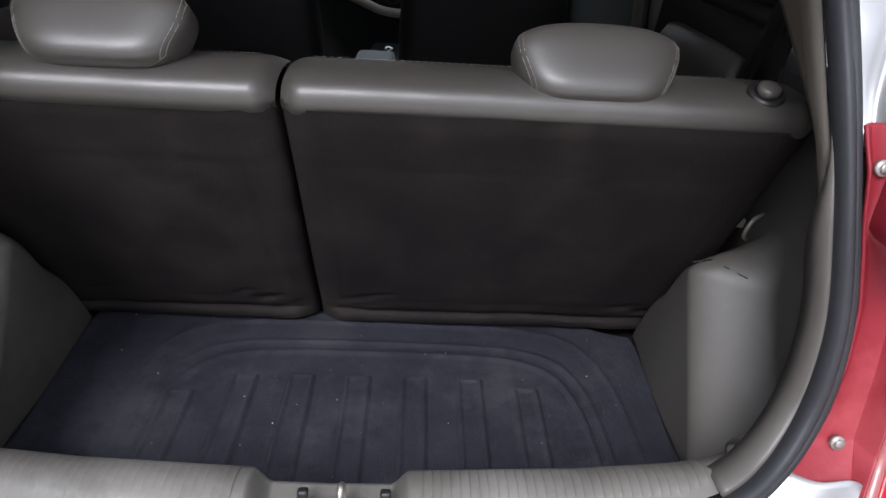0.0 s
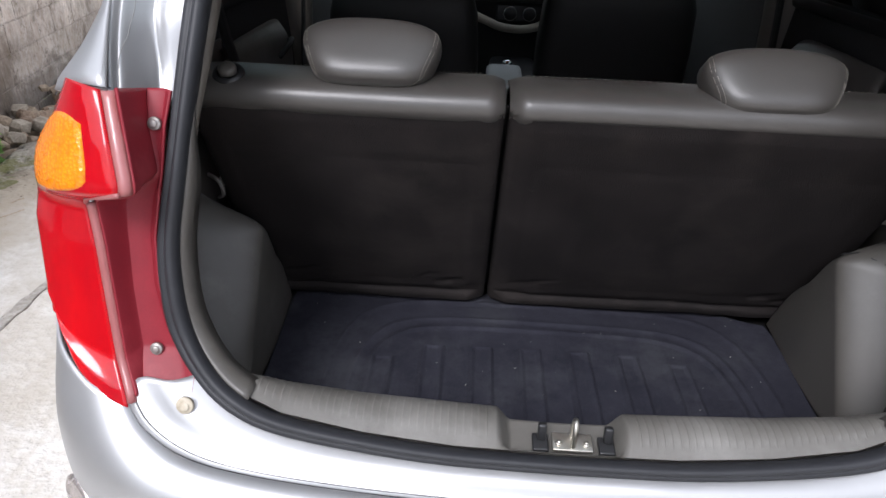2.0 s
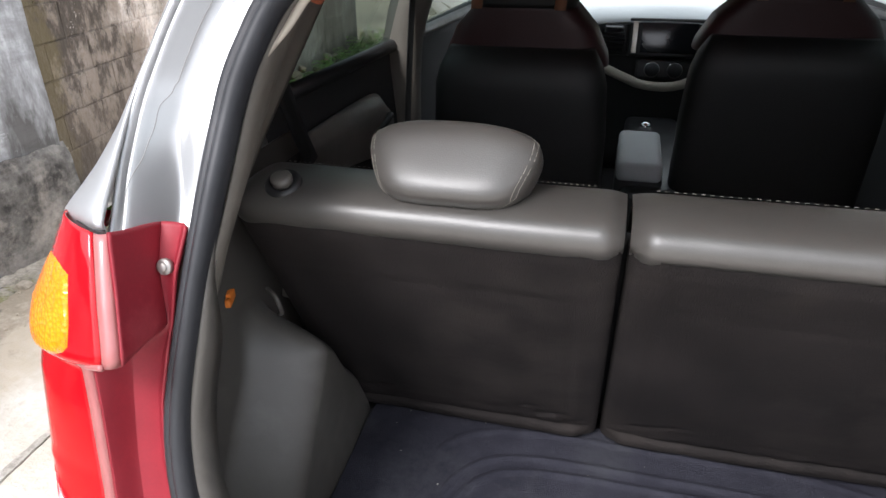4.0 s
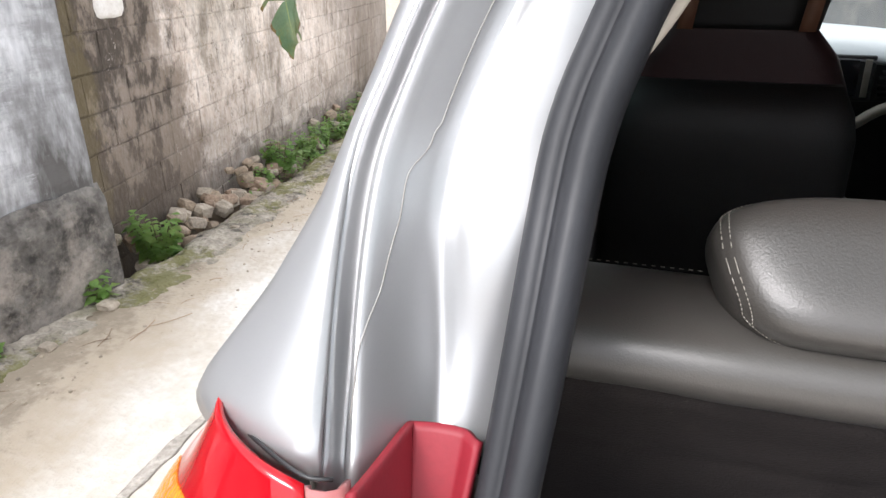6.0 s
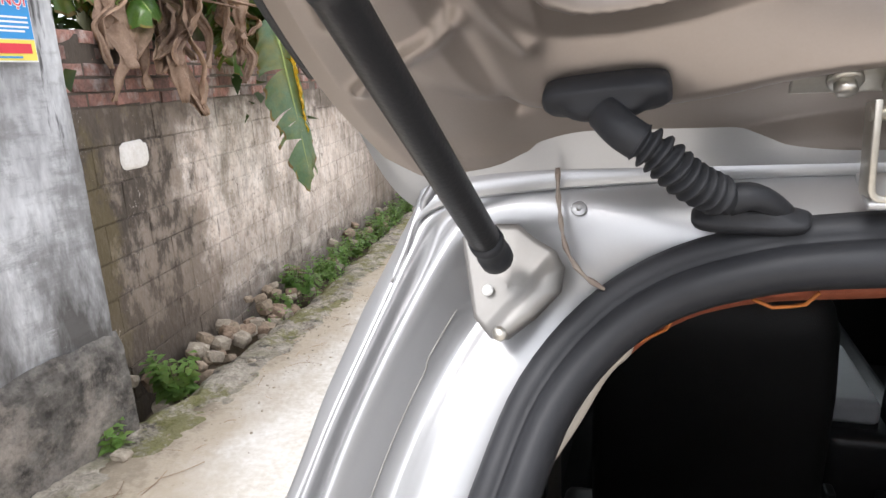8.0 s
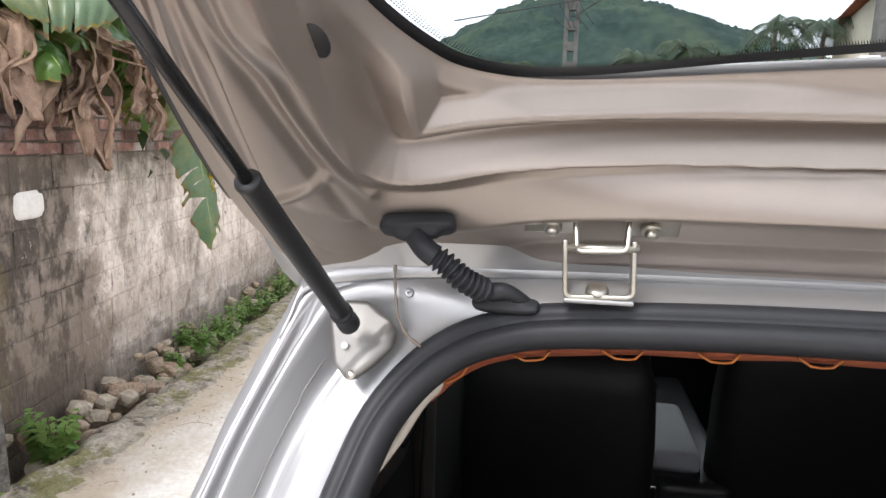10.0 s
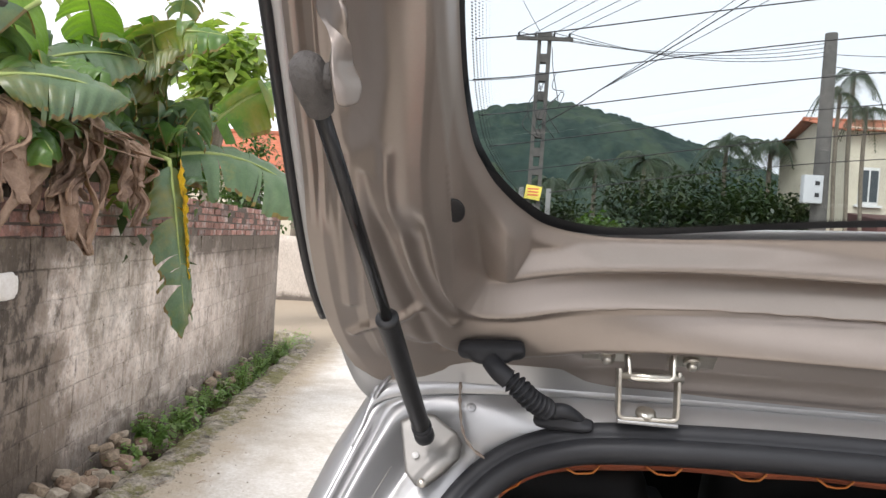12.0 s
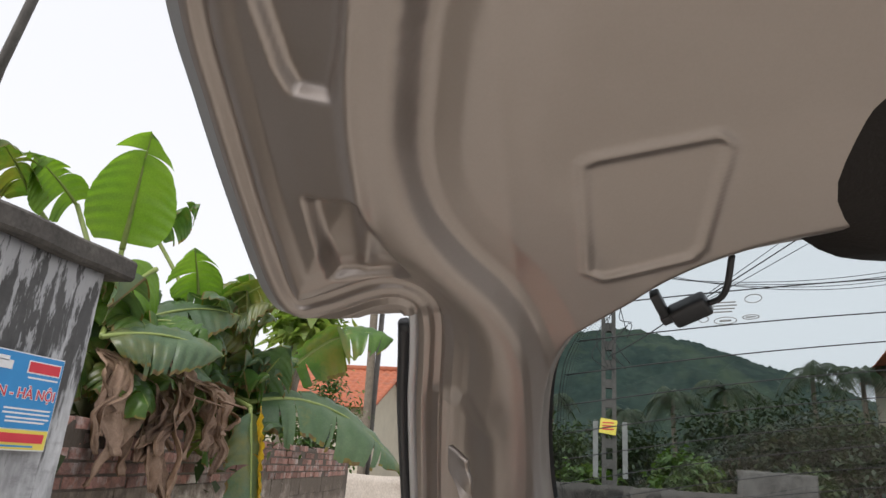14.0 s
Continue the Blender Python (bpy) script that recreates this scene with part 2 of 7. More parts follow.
def stain_kit(m):
    """Tools that lay stains over a finished surface."""
    n, l = m.node_tree.nodes, m.node_tree.links
    pos = n["Geometry"].outputs["Position"]
    sep = n.new("ShaderNodeSeparateXYZ")
    l.new(pos, sep.inputs[0])

    def noisy(scale, stretch=(1, 1, 1), detail=6):
        mp, ns = n.new("ShaderNodeMapping"), n.new("ShaderNodeTexNoise")
        mp.inputs["Scale"].default_value = stretch
        ns.inputs["Scale"].default_value, ns.inputs["Detail"].default_value, ns.inputs["Roughness"].default_value = scale, detail, .7
        l.new(pos, mp.inputs["Vector"])
        l.new(mp.outputs[0], ns.inputs["Vector"])
        return ns.outputs[0]

    def blend(value, wob, amount, lo, hi, colour, cap, prev):
        """Colour where value plus wobble lies below lo, fading out at hi."""
        add = n.new("ShaderNodeMath")
        add.operation = "MULTIPLY_ADD"
        l.new(wob, add.inputs[0])
        add.inputs[1].default_value = amount
        l.new(value, add.inputs[2])
        mr = n.new("ShaderNodeMapRange")
        mr.interpolation_type = "SMOOTHSTEP"
        mr.inputs["From Min"].default_value, mr.inputs["From Max"].default_value = lo + amount / 2, hi + amount / 2
        mr.inputs["To Min"].default_value, mr.inputs["To Max"].default_value = cap, 0
        l.new(add.outputs[0], mr.inputs[0])
        mx = n.new("ShaderNodeMixRGB")
        mx.inputs["Color2"].default_value = (*colour, 1)
        l.new(mr.outputs[0], mx.inputs["Fac"])
        l.new(prev, mx.inputs["Color1"])
        return mx.outputs[0]

    def sums(a, ka, b, kb, c=0.0):
        q, r = n.new("ShaderNodeMath"), n.new("ShaderNodeMath")
        q.operation = r.operation = "MULTIPLY_ADD"
        l.new(a, q.inputs[0])
        q.inputs[1].default_value, q.inputs[2].default_value = ka, c
        l.new(b, r.inputs[0])
        r.inputs[1].default_value = kb
        l.new(q.outputs[0], r.inputs[2])
        return r.outputs[0]
    b = n["Principled BSDF"].inputs["Base Color"]
    return sep.outputs, noisy, blend, sums, b.links[0].from_socket, lambda c: l.new(c, b)


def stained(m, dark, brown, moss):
    """Old wall: smeared pale plaster, brown bare blocks, a dark mottled bay by the gate, a darker foot, run-off
    streaks.
    """
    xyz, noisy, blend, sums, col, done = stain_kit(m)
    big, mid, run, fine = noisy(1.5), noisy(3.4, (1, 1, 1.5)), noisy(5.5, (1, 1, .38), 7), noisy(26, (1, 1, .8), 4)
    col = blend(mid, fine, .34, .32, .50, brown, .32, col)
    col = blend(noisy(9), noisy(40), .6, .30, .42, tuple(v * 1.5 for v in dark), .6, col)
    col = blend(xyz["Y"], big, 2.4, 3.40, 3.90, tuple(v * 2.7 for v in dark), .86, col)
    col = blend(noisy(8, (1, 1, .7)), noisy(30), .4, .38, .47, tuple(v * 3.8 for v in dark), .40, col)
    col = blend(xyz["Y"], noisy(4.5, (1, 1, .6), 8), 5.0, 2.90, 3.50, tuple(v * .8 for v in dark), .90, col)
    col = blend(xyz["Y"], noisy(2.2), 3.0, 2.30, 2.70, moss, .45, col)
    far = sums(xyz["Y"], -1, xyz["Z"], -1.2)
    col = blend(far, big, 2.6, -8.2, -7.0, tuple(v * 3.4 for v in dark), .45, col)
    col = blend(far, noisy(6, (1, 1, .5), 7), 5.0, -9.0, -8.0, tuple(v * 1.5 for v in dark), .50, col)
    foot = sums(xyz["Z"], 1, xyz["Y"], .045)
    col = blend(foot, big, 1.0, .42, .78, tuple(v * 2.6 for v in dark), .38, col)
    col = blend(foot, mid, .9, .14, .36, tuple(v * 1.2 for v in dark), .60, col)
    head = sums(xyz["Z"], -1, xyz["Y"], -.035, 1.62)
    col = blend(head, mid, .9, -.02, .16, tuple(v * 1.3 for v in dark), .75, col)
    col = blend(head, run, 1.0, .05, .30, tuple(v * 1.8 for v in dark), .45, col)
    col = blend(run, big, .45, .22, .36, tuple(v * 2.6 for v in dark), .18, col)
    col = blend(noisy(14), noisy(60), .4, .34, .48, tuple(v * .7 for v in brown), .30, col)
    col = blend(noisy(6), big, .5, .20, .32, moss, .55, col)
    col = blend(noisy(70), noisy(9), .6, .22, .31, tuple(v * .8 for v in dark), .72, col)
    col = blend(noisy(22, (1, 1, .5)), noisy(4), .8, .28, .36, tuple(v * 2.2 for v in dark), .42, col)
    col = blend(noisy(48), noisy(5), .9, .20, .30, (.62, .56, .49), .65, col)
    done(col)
    return m


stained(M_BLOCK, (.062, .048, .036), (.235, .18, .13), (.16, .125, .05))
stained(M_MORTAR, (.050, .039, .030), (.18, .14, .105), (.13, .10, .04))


def streaked(m, dark, pale):
    """Cement render with trowel marks and run-off, streaked darker towards the top."""
    xyz, noisy, blend, sums, col, done = stain_kit(m)
    col = blend(noisy(3.2, (1, .7, .75), 7), noisy(14, (1, .4, 1.6)), .5, .34, .52, dark, .50, col)
    col = blend(noisy(7, (1, 1, .25), 6), noisy(1.8), .7, .24, .38, dark, .40, col)
    col = blend(noisy(9, (1, .5, 2.2)), noisy(2.5), .5, .24, .36, pale, .6, col)
    col = blend(noisy(55), noisy(6), .6, .20, .30, dark, .6, col)
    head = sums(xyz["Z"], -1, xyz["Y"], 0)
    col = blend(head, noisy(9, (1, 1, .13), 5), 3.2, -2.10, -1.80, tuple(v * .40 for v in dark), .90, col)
    col = blend(head, noisy(16, (1, 1, .2), 5), 2.4, -2.40, -2.25, pale, .55, col)
    done(col)


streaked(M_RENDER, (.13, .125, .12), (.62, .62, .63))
streaked(M_PLINTH, (.018, .016, .013), (.30, .28, .25))


def dusty_edge(m):
    """Tan dirt gathered along the kerb, with dark cracks further out."""
    xyz, noisy, blend, sums, col, done = stain_kit(m)
    col = blend(sums(xyz["X"], 1, xyz["Y"], .13), noisy(2.2), 1.0, -2.20, -1.74, (.44, .365, .27), .85, col)
    col = blend(sums(xyz["X"], 1, xyz["Y"], .13), noisy(9), .9, -2.36, -2.14, (.22, .18, .13), .6, col)
    col = blend(noisy(60), noisy(3), .5, .22, .30, (.33, .28, .22), .6, col)
    done(col)


dusty_edge(M_CONCRETE)


def linty(m, pale, scuff):
    """Pale lint flecks and faint scuffs on a dark textile."""
    xyz, noisy, blend, sums, col, done = stain_kit(m)
    col = blend(noisy(6, (1, .35, 1)), noisy(30), .35, .30, .46, scuff, .45, col)
    col = blend(noisy(230, (1, .6, 1), 2), noisy(12), .5, .20, .27, pale, .5, col)
    done(col)


linty(M_BACKCLOTH, (.16, .145, .13), (.034, .028, .025))
linty(M_CARPET, (.13, .13, .135), (.066, .067, .078))
kx = stain_kit(M_KERB)
kx[5](kx[2](kx[1](2.4), kx[1](30), .3, .42, .52, (.15, .145, .035), .75, kx[2](kx[1](9), kx[1](40), .4, .36, .46, (.07, .06, .05), .8, kx[4])))

# ---- mesh helpers ----
def mesh(name, verts, faces, material, smooth=True):
    me = bpy.data.meshes.new(name)
    me.from_pydata([tuple(v) for v in verts], [], faces)
    me.materials.append(material)
    if smooth:
        me.polygons.foreach_set("use_smooth", [True] * len(me.polygons))
    me.update()
    return me


def bm_mesh(name, bm, material, smooth=False):
    me = bpy.data.meshes.new(name)
    bm.to_mesh(me)
    bm.free()
    me.materials.append(material)
    if smooth:
        me.polygons.foreach_set("use_smooth", [True] * len(me.polygons))
    return me


def thing(name, label, category, group="", kind="", at=(0, 0, 0)):
    ob = new(name)
    ob.empty_display_size = 0.1
    ob.location = at
    return tagged(ob, label, category, group, kind)


def part(name, me, parent=None, label="", solid=0.0, bev=0.0, offset=-1.0):
    ob = new(name, me)
    if parent is not None:
        ob.parent = parent
        if parent.type == "EMPTY":
            ob.matrix_parent_inverse = Matrix.Translation(-parent.location)
    if solid:
        md = ob.modifiers.new("thickness", "SOLIDIFY")
        md.thickness, md.offset = solid, offset
    if bev:
        md = ob.modifiers.new("edges", "BEVEL")
        md.width, md.segments, md.limit_method = bev, 2, "ANGLE"
    if label:
        ob["label"] = label
    return ob


def grid(fn, nu, nv, loop_u=False):
    vs = [fn(i / (nu if loop_u else nu - 1), j / (nv - 1)) for j in range(nv) for i in range(nu)]
    fs = []
    for j in range(nv - 1):
        for i in range(nu if loop_u else nu - 1):
            k = (i + 1) % nu
            fs.append((j * nu + i, j * nu + k, (j + 1) * nu + k, (j + 1) * nu + i))
    return vs, fs


def join(*sets):
    vs, fs = [], []
    for v, f in sets:
        o = len(vs)
        vs += list(v)
        fs += [tuple(i + o for i in q) for q in f]
    return vs, fs


def smooth_path(pts, n):
    """Catmull-Rom through pts, n points evenly along it."""
    p = [Vector(q) for q in pts]
    p = [p[0] * 2 - p[1]] + p + [p[-1] * 2 - p[-2]]
    dense = []
    for i in range(1, len(p) - 2):
        for k in range(16):
            t = k / 16
            a, b, c, d = p[i - 1:i + 3]
            dense.append(0.5 * ((2 * b) + (c - a) * t + (2 * a - 5 * b + 4 * c - d) * t * t + (3 * b - a - 3 * c + d) * t ** 3))
    dense.append(p[-2])
    run = [0.0]
    for a, b in zip(dense, dense[1:]):
        run.append(run[-1] + (b - a).length)
    out, k = [], 0
    for i in range(n):
        s = run[-1] * i / (n - 1)
        while k < len(run) - 2 and run[k + 1] < s:
            k += 1
        out.append(dense[k].lerp(dense[k + 1], (s - run[k]) / max(1e-9, run[k + 1] - run[k])))
    return out


def tube(path, r, n=10, caps=True):
    """A round tube along a path; r is one radius or one for each point."""
    p = [Vector(q) for q in path]
    rs = r if isinstance(r, (list, tuple)) else [r] * len(p)
    t0 = (p[1] - p[0]).normalized()
    side = t0.orthogonal().normalized()
    vs, fs = [], []
    for i, q in enumerate(p):
        t = (p[min(i + 1, len(p) - 1)] - p[max(i - 1, 0)]).normalized()
        side = (side - t * side.dot(t)).normalized()
        up = t.cross(side)
        for k in range(n):
            a = 2 * math.pi * k / n
            vs.append(q + (side * math.cos(a) + up * math.sin(a)) * rs[i])
    for i in range(len(p) - 1):
        for k in range(n):
            m = (k + 1) % n
            fs.append((i * n + k, i * n + m, (i + 1) * n + m, (i + 1) * n + k))
    if caps:
        fs += [tuple(range(n))[::-1], tuple(range((len(p) - 1) * n, len(p) * n))]
    return vs, fs


def box(c, size, turn=None, bev=0.0):
    bm = bmesh.new()
    bmesh.ops.create_cube(bm, size=1)
    bmesh.ops.scale(bm, vec=size, verts=bm.verts)
    if bev:
        bmesh.ops.bevel(bm, geom=bm.edges[:], offset=bev, segments=3, profile=0.6, affect="EDGES")
    if turn is not None:
        bmesh.ops.transform(bm, matrix=turn, verts=bm.verts)
    bmesh.ops.translate(bm, vec=c, verts=bm.verts)
    bm.verts.ensure_lookup_table()
    bm.verts.index_update()
    out = [v.co.copy() for v in bm.verts], [tuple(v.index for v in f.verts) for f in bm.faces]
    bm.free()
    return out


def lathe(profile, n, m):
    """Turned shape: (radius, height) points round the z axis of the matrix m."""
    vs = [m @ Vector((r * math.cos(2 * math.pi * k / n), r * math.sin(2 * math.pi * k / n), h)) for r, h in profile for k in range(n)]
    fs = [(i * n + k, i * n + (k + 1) % n, (i + 1) * n + (k + 1) % n, (i + 1) * n + k) for i in range(len(profile) - 1) for k in range(n)]
    fs += [tuple(range(n))[::-1], tuple(range((len(profile) - 1) * n, len(profile) * n))]
    return vs, fs


def axis(p, z):
    """A frame at p whose z axis points along z."""
    return Matrix.Translation(p) @ Vector(z).to_track_quat("Z", "Y").to_matrix().to_4x4()


def sstep(a, b, x):
    t = min(1, max(0, (x - a) / (b - a)))
    return t * t * (3 - 2 * t)


def mirror(vf):
    return [Vector((-v[0], v[1], v[2])) for v in vf[0]], [tuple(reversed(f)) for f in vf[1]]


def lerp_list(xs, ys, x):
    return float(np.interp(x, xs, ys))

# ---- ground, road, walls ----
def ground_z(y):
    """The lane falls away in front of the car."""
    return -0.045 * (min(max(y, 1.5), 12.0) - 1.5)


def kerb_x(y):
    return lerp_list([-8, 1.5, 2.5, 4.45, 6.0, 7.5, 9.0, 10.5, 11.6, 12.2, 12.5], [-2.75, -2.72, -2.66, -2.86, -3.13, -3.40, -3.68, -3.98, -4.26, -4.6, -5.1], y)


def wall_xy(d):
    """A point on the block wall's face, d metres along it from the gate pier."""
    a, b = Vector((-3.09, 2.1, 0)), Vector((-4.6, 10.65, 0))
    return a + (b - a).normalized() * d


v, f = grid(lambda u, w: Vector(((u - 0.5) * 900, -60 + w ** 2.2 * 700, ground_z(-60 + w ** 2.2 * 700) - 0.5)), 40, 60)
tagged(part("ground", mesh("ground", v, f, M_SOIL)), "bare brown earth with weeds round the lane", "ground", kind="structure")


def road_pt(u, w):
    y = -7 + w * 31
    x0 = kerb_x(y) if y < 12.5 else kerb_x(12.5) - min(9, (y - 12.5) * 6)
    x = x0 + ((3.1 if y < 6 else 3.1 + (y - 6) * 1.6) - x0) * u
    return Vector((x, y, ground_z(y) + 0.006 * noise.noise((x * 1.3, y * 1.3, 0)) ))


v, f = grid(road_pt, 60, 190)
tagged(part("road", mesh("road", v, f, M_CONCRETE), solid=0.5), "pale dusty concrete lane with worn patches", "road", kind="structure")

def joint_pt(u, w):
    y = -6.5 + w * 8.6
    wide = .016 + .014 * noise.noise((y * 3, 0, 2)) + .008 * noise.noise((y * 11, 0, 5))
    x = -1.77 + .03 * noise.noise((y * 1.4, 0, 8)) + (u - .5) * 2 * max(.004, wide) + .006 * noise.noise((y * 17, u * 3, 1))
    return Vector((x, y, ground_z(y) + .0075 + .006 * noise.noise((x * 1.3, y * 1.3, 0)) + .004 * noise.noise((x * 40, y * 40, 2)) * math.sin(u * math.pi)))


tagged(part("slab_joint", mesh("slab_joint", *grid(joint_pt, 7, 420), mat("crumbled_joint_concrete", (.46, .42, .37), (.30, .27, .23), 20, .95, 0, 3, 60, .5)), solid=.006, offset=-1), "crumbled grey joint between two concrete slabs", "joint", kind="structure")


def along_wall(d, out, z):
    """A point d along the block wall, out metres in front of its face."""
    p = wall_xy(d)
    t = (wall_xy(1) - wall_xy(0)).normalized()
    q = p + Vector((t.y, -t.x, 0)) * out
    return Vector((q.x, q.y, z))


WALL_ROT = math.degrees(math.atan2(*(lambda v: (v.y, v.x))(wall_xy(1) - wall_xy(0))))

# kerb: rough mossy concrete edge of the lane
def kerb_pt(u, w):
    y = -5 + w * 17.5
    x = kerb_x(y) - .24 + .38 * u
    edge = (.08 * noise.noise((y * 2.1, u, 3)) + .03 * noise.noise((y * 8, u, 5))) * (1 if u < .3 else .6)
    z = ground_z(y) + lerp_list([0, .12, .35, .75, .92, 1], [-.30, -.02, .016, .012, .004, -.012], u) + .020 * noise.noise((x * 5, y * 5, 1)) + .016 * noise.noise((x * 18, y * 18, 4)) + .007 * noise.noise((x * 50, y * 50, 7))
    return Vector((x + edge, y, z))


tagged(part("kerb", mesh("kerb", *grid(kerb_pt, 18, 900), M_KERB), solid=.05), "rough mossy concrete kerb along a ditch", "kerb", kind="structure")


def ditch_pt(u, w):
    y = -5 + w * 17.3
    x = kerb_x(y) - .10 - 1.0 * u
    return Vector((x, y, ground_z(y) - .33 + .22 * sstep(.2, .8, u) + .05 * noise.noise((x * 4, y * 4, 2)) + .02 * noise.noise((x * 14, y * 14, 5))))


tagged(part("ditch", mesh("ditch", *grid(ditch_pt, 24, 200), M_SOIL), solid=.05), "narrow earth ditch between kerb and wall", "ditch", kind="structure")

# gate pier wall with cap and plinth
def pier_face(u, w):
    y = -4 + u * 6.17
    z = -.45 + w * 2.95
    rough = .012 * noise.noise((y * 2.5, z * 2.5, 7)) + .005 * noise.noise((y * 11, z * 11, 2))
    return Vector((-2.80 + rough, y, z))


pier = thing("wall_2", "grey cement-rendered gate wall with dark streaks and a concrete cap", "wall", kind="structure", at=(-3.0, 1, 0))
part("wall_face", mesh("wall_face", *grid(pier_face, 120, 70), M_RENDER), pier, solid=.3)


def plinth_pt(u, w):
    y = -4 + u * 6.20
    top = .49 + .035 * noise.noise((y * 3, 0, 0)) + .02 * noise.noise((y * 9, 0, 2))
    z = -.45 + w * (top + .45)
    return Vector((-2.765 + .02 * noise.noise((y * 3, z * 3, 9)) + .008 * noise.noise((y * 14, z * 14, 3)) - .03 * sstep(.9, 1, w), y, z))


part("plinth", mesh("plinth", *grid(plinth_pt, 140, 30), M_PLINTH), pier, "blackened rough plinth", solid=.33)


def cap_pt(u, w):
    y = -4 + 6.29 * w
    prof = [(-.62, 2.50), (.06, 2.495), (.075, 2.51), (.075, 2.585), (.06, 2.60), (-.62, 2.61)]
    x, z = prof[round(u * 5)]
    return Vector((-2.80 + x + .008 * noise.noise((y * 5, x, 1)), y, z + .008 * noise.noise((y * 4, x * 5, 6))))


vs, fs = grid(cap_pt, 6, 100)
fs.append(tuple(range(594, 600)))
part("wall_cap", mesh("wall_cap", vs, fs, mat("dark_cap_concrete", (.10, .09, .08), (.055, .05, .044), 7, .95, 0, 1, 50, .4, c3=(.17, .155, .135)), False), pier, "dark weathered concrete cap")

# poster on the gate wall
M_SBLUE = mat("poster_blue", (.03, .28, .62), (.025, .25, .57), 8, .45)
M_SYEL = mat("poster_yellow", (.85, .72, .12), (.80, .66, .1), 8, .45)
M_SWHITE = mat("poster_white", (.82, .82, .82), (.78, .78, .78), 8, .45)
M_SRED = mat("poster_red", (.70, .04, .06), (.64, .03, .05), 8, .45)
poster = tagged(new("poster", mesh("poster", *box((-2.768, 1.755, 1.865), (.004, .55, .385), None, .0015), M_SWHITE, False)), "blue and yellow printed advertising poster on the grey wall", "poster")
part("blue_field", mesh("blue_field", *box((-2.7645, 1.755, 1.905), (.002, .54, .295)), M_SBLUE, False), poster)
part("yellow_field", mesh("yellow_field", *box((-2.7645, 1.755, 1.716), (.002, .54, .075)), M_SYEL, False), poster)
part("red_bar", mesh("red_bar", *box((-2.7615, 1.925, 2.005), (.0025, .165, .042)), M_SRED, False), poster)
part("white_outline", mesh("white_outline", *box((-2.7625, 1.925, 2.005), (.0025, .175, .052)), M_SWHITE, False), poster)
part("number_bar", mesh("number_bar", *box((-2.7615, 1.87, 1.722), (.0025, .27, .036)), M_SRED, False), poster)
for z, y, w in ((1.962, 1.93, .16), (1.835, 1.89, .24), (1.818, 1.89, .24), (1.80, 1.90, .22), (1.785, 1.89, .20)):
    part("small_print", mesh("small_print", *box((-2.7625, y, z), (.002, w, .007)), M_SWHITE, False), poster)
part("small_print", mesh("small_print", *box((-2.7625, 1.86, 1.690), (.002, .2, .007)), M_SBLUE, False), poster)
part("van_shape", mesh("van_shape", *join(box((-2.7615, 1.71, 2.0), (.0025, .10, .035), None, .001), box((-2.7615, 1.70, 2.022), (.0025, .075, .02), None, .001)), M_SWHITE, False), poster, "white van picture as a plain shape")


def lettering(text, size, at, material, parent, grow=0.0):
    cu = bpy.data.curves.new("lettering", "FONT")
    cu.body, cu.size, cu.extrude, cu.offset = text, size, .001, grow
    cu.align_x, cu.align_y = "RIGHT", "CENTER"
    tmp = bpy.data.objects.new("lettering", cu)
    me = bpy.data.meshes.new_from_object(tmp)
    me.transform(pose(*at, 90, 0, 90))
    me.materials.clear()
    me.materials.append(material)
    bpy.data.objects.remove(tmp)
    o = part("lettering", me, parent)
    o["kind"] = "stuff"
    return o


lettering("MÔN - HÀ NỘI", .058, (-2.7620, 2.015, 1.895), M_SWHITE, poster, .003)
lettering("MÔN - HÀ NỘI", .058, (-2.7605, 2.015, 1.895), M_SRED, poster)

# block wall: mortar core; its blocks and bricks come last in the file
wall_1 = thing("wall_1", "old concrete block wall topped with weathered red bricks", "wall", kind="structure", at=tuple(wall_xy(0)))


def core_pt(u, w):
    z = -1.1 + w * 2.93
    d = -.2 + u * 8.9
    return along_wall(d, -.002 + .004 * noise.noise((d * 3, z * 3, 2)), z)


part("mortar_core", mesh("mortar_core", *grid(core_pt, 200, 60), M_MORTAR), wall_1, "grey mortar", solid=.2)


def white_pt(u, w):
    a = 2 * math.pi * u
    r = w * (1 + .12 * noise.noise((math.cos(a) * 2, math.sin(a) * 2, 3)))
    x = .145 * math.copysign(abs(math.cos(a)) ** .55, math.cos(a)) * r
    z = .082 * math.copysign(abs(math.sin(a)) ** .55, math.sin(a)) * r
    return along_wall(.88 + x, .022 * (1 - w ** 6) - .004 + .004 * noise.noise((x * 40, z * 40, 0)), 1.20 + z)


part("plaster_patch", mesh("plaster_patch", *grid(white_pt, 40, 10, True), mat("white_plaster", (.76, .73, .69), (.66, .62, .57), 14, .9, 0, .8, 60, .3)), wall_1, "whitish plaster patch")

# damp black runs, pale worn patches and a lighter crest
fx = stain_kit(M_FARWALL)
fc = fx[2](fx[1](1.1, (1, 1, .55)), fx[1](5), .5, .40, .50, (.10, .09, .08), .8, fx[4])
fc = fx[2](fx[1](2.6, (1, 1, .22)), fx[1](1.2), .5, .38, .48, (.012, .010, .009), .85, fc)
fc = fx[2](fx[3](fx[0]["Z"], -1, fx[0]["Y"], 0), fx[1](2.2), .5, -1.46, -1.36, (.085, .078, .07), .75, fc)
fx[5](fc)

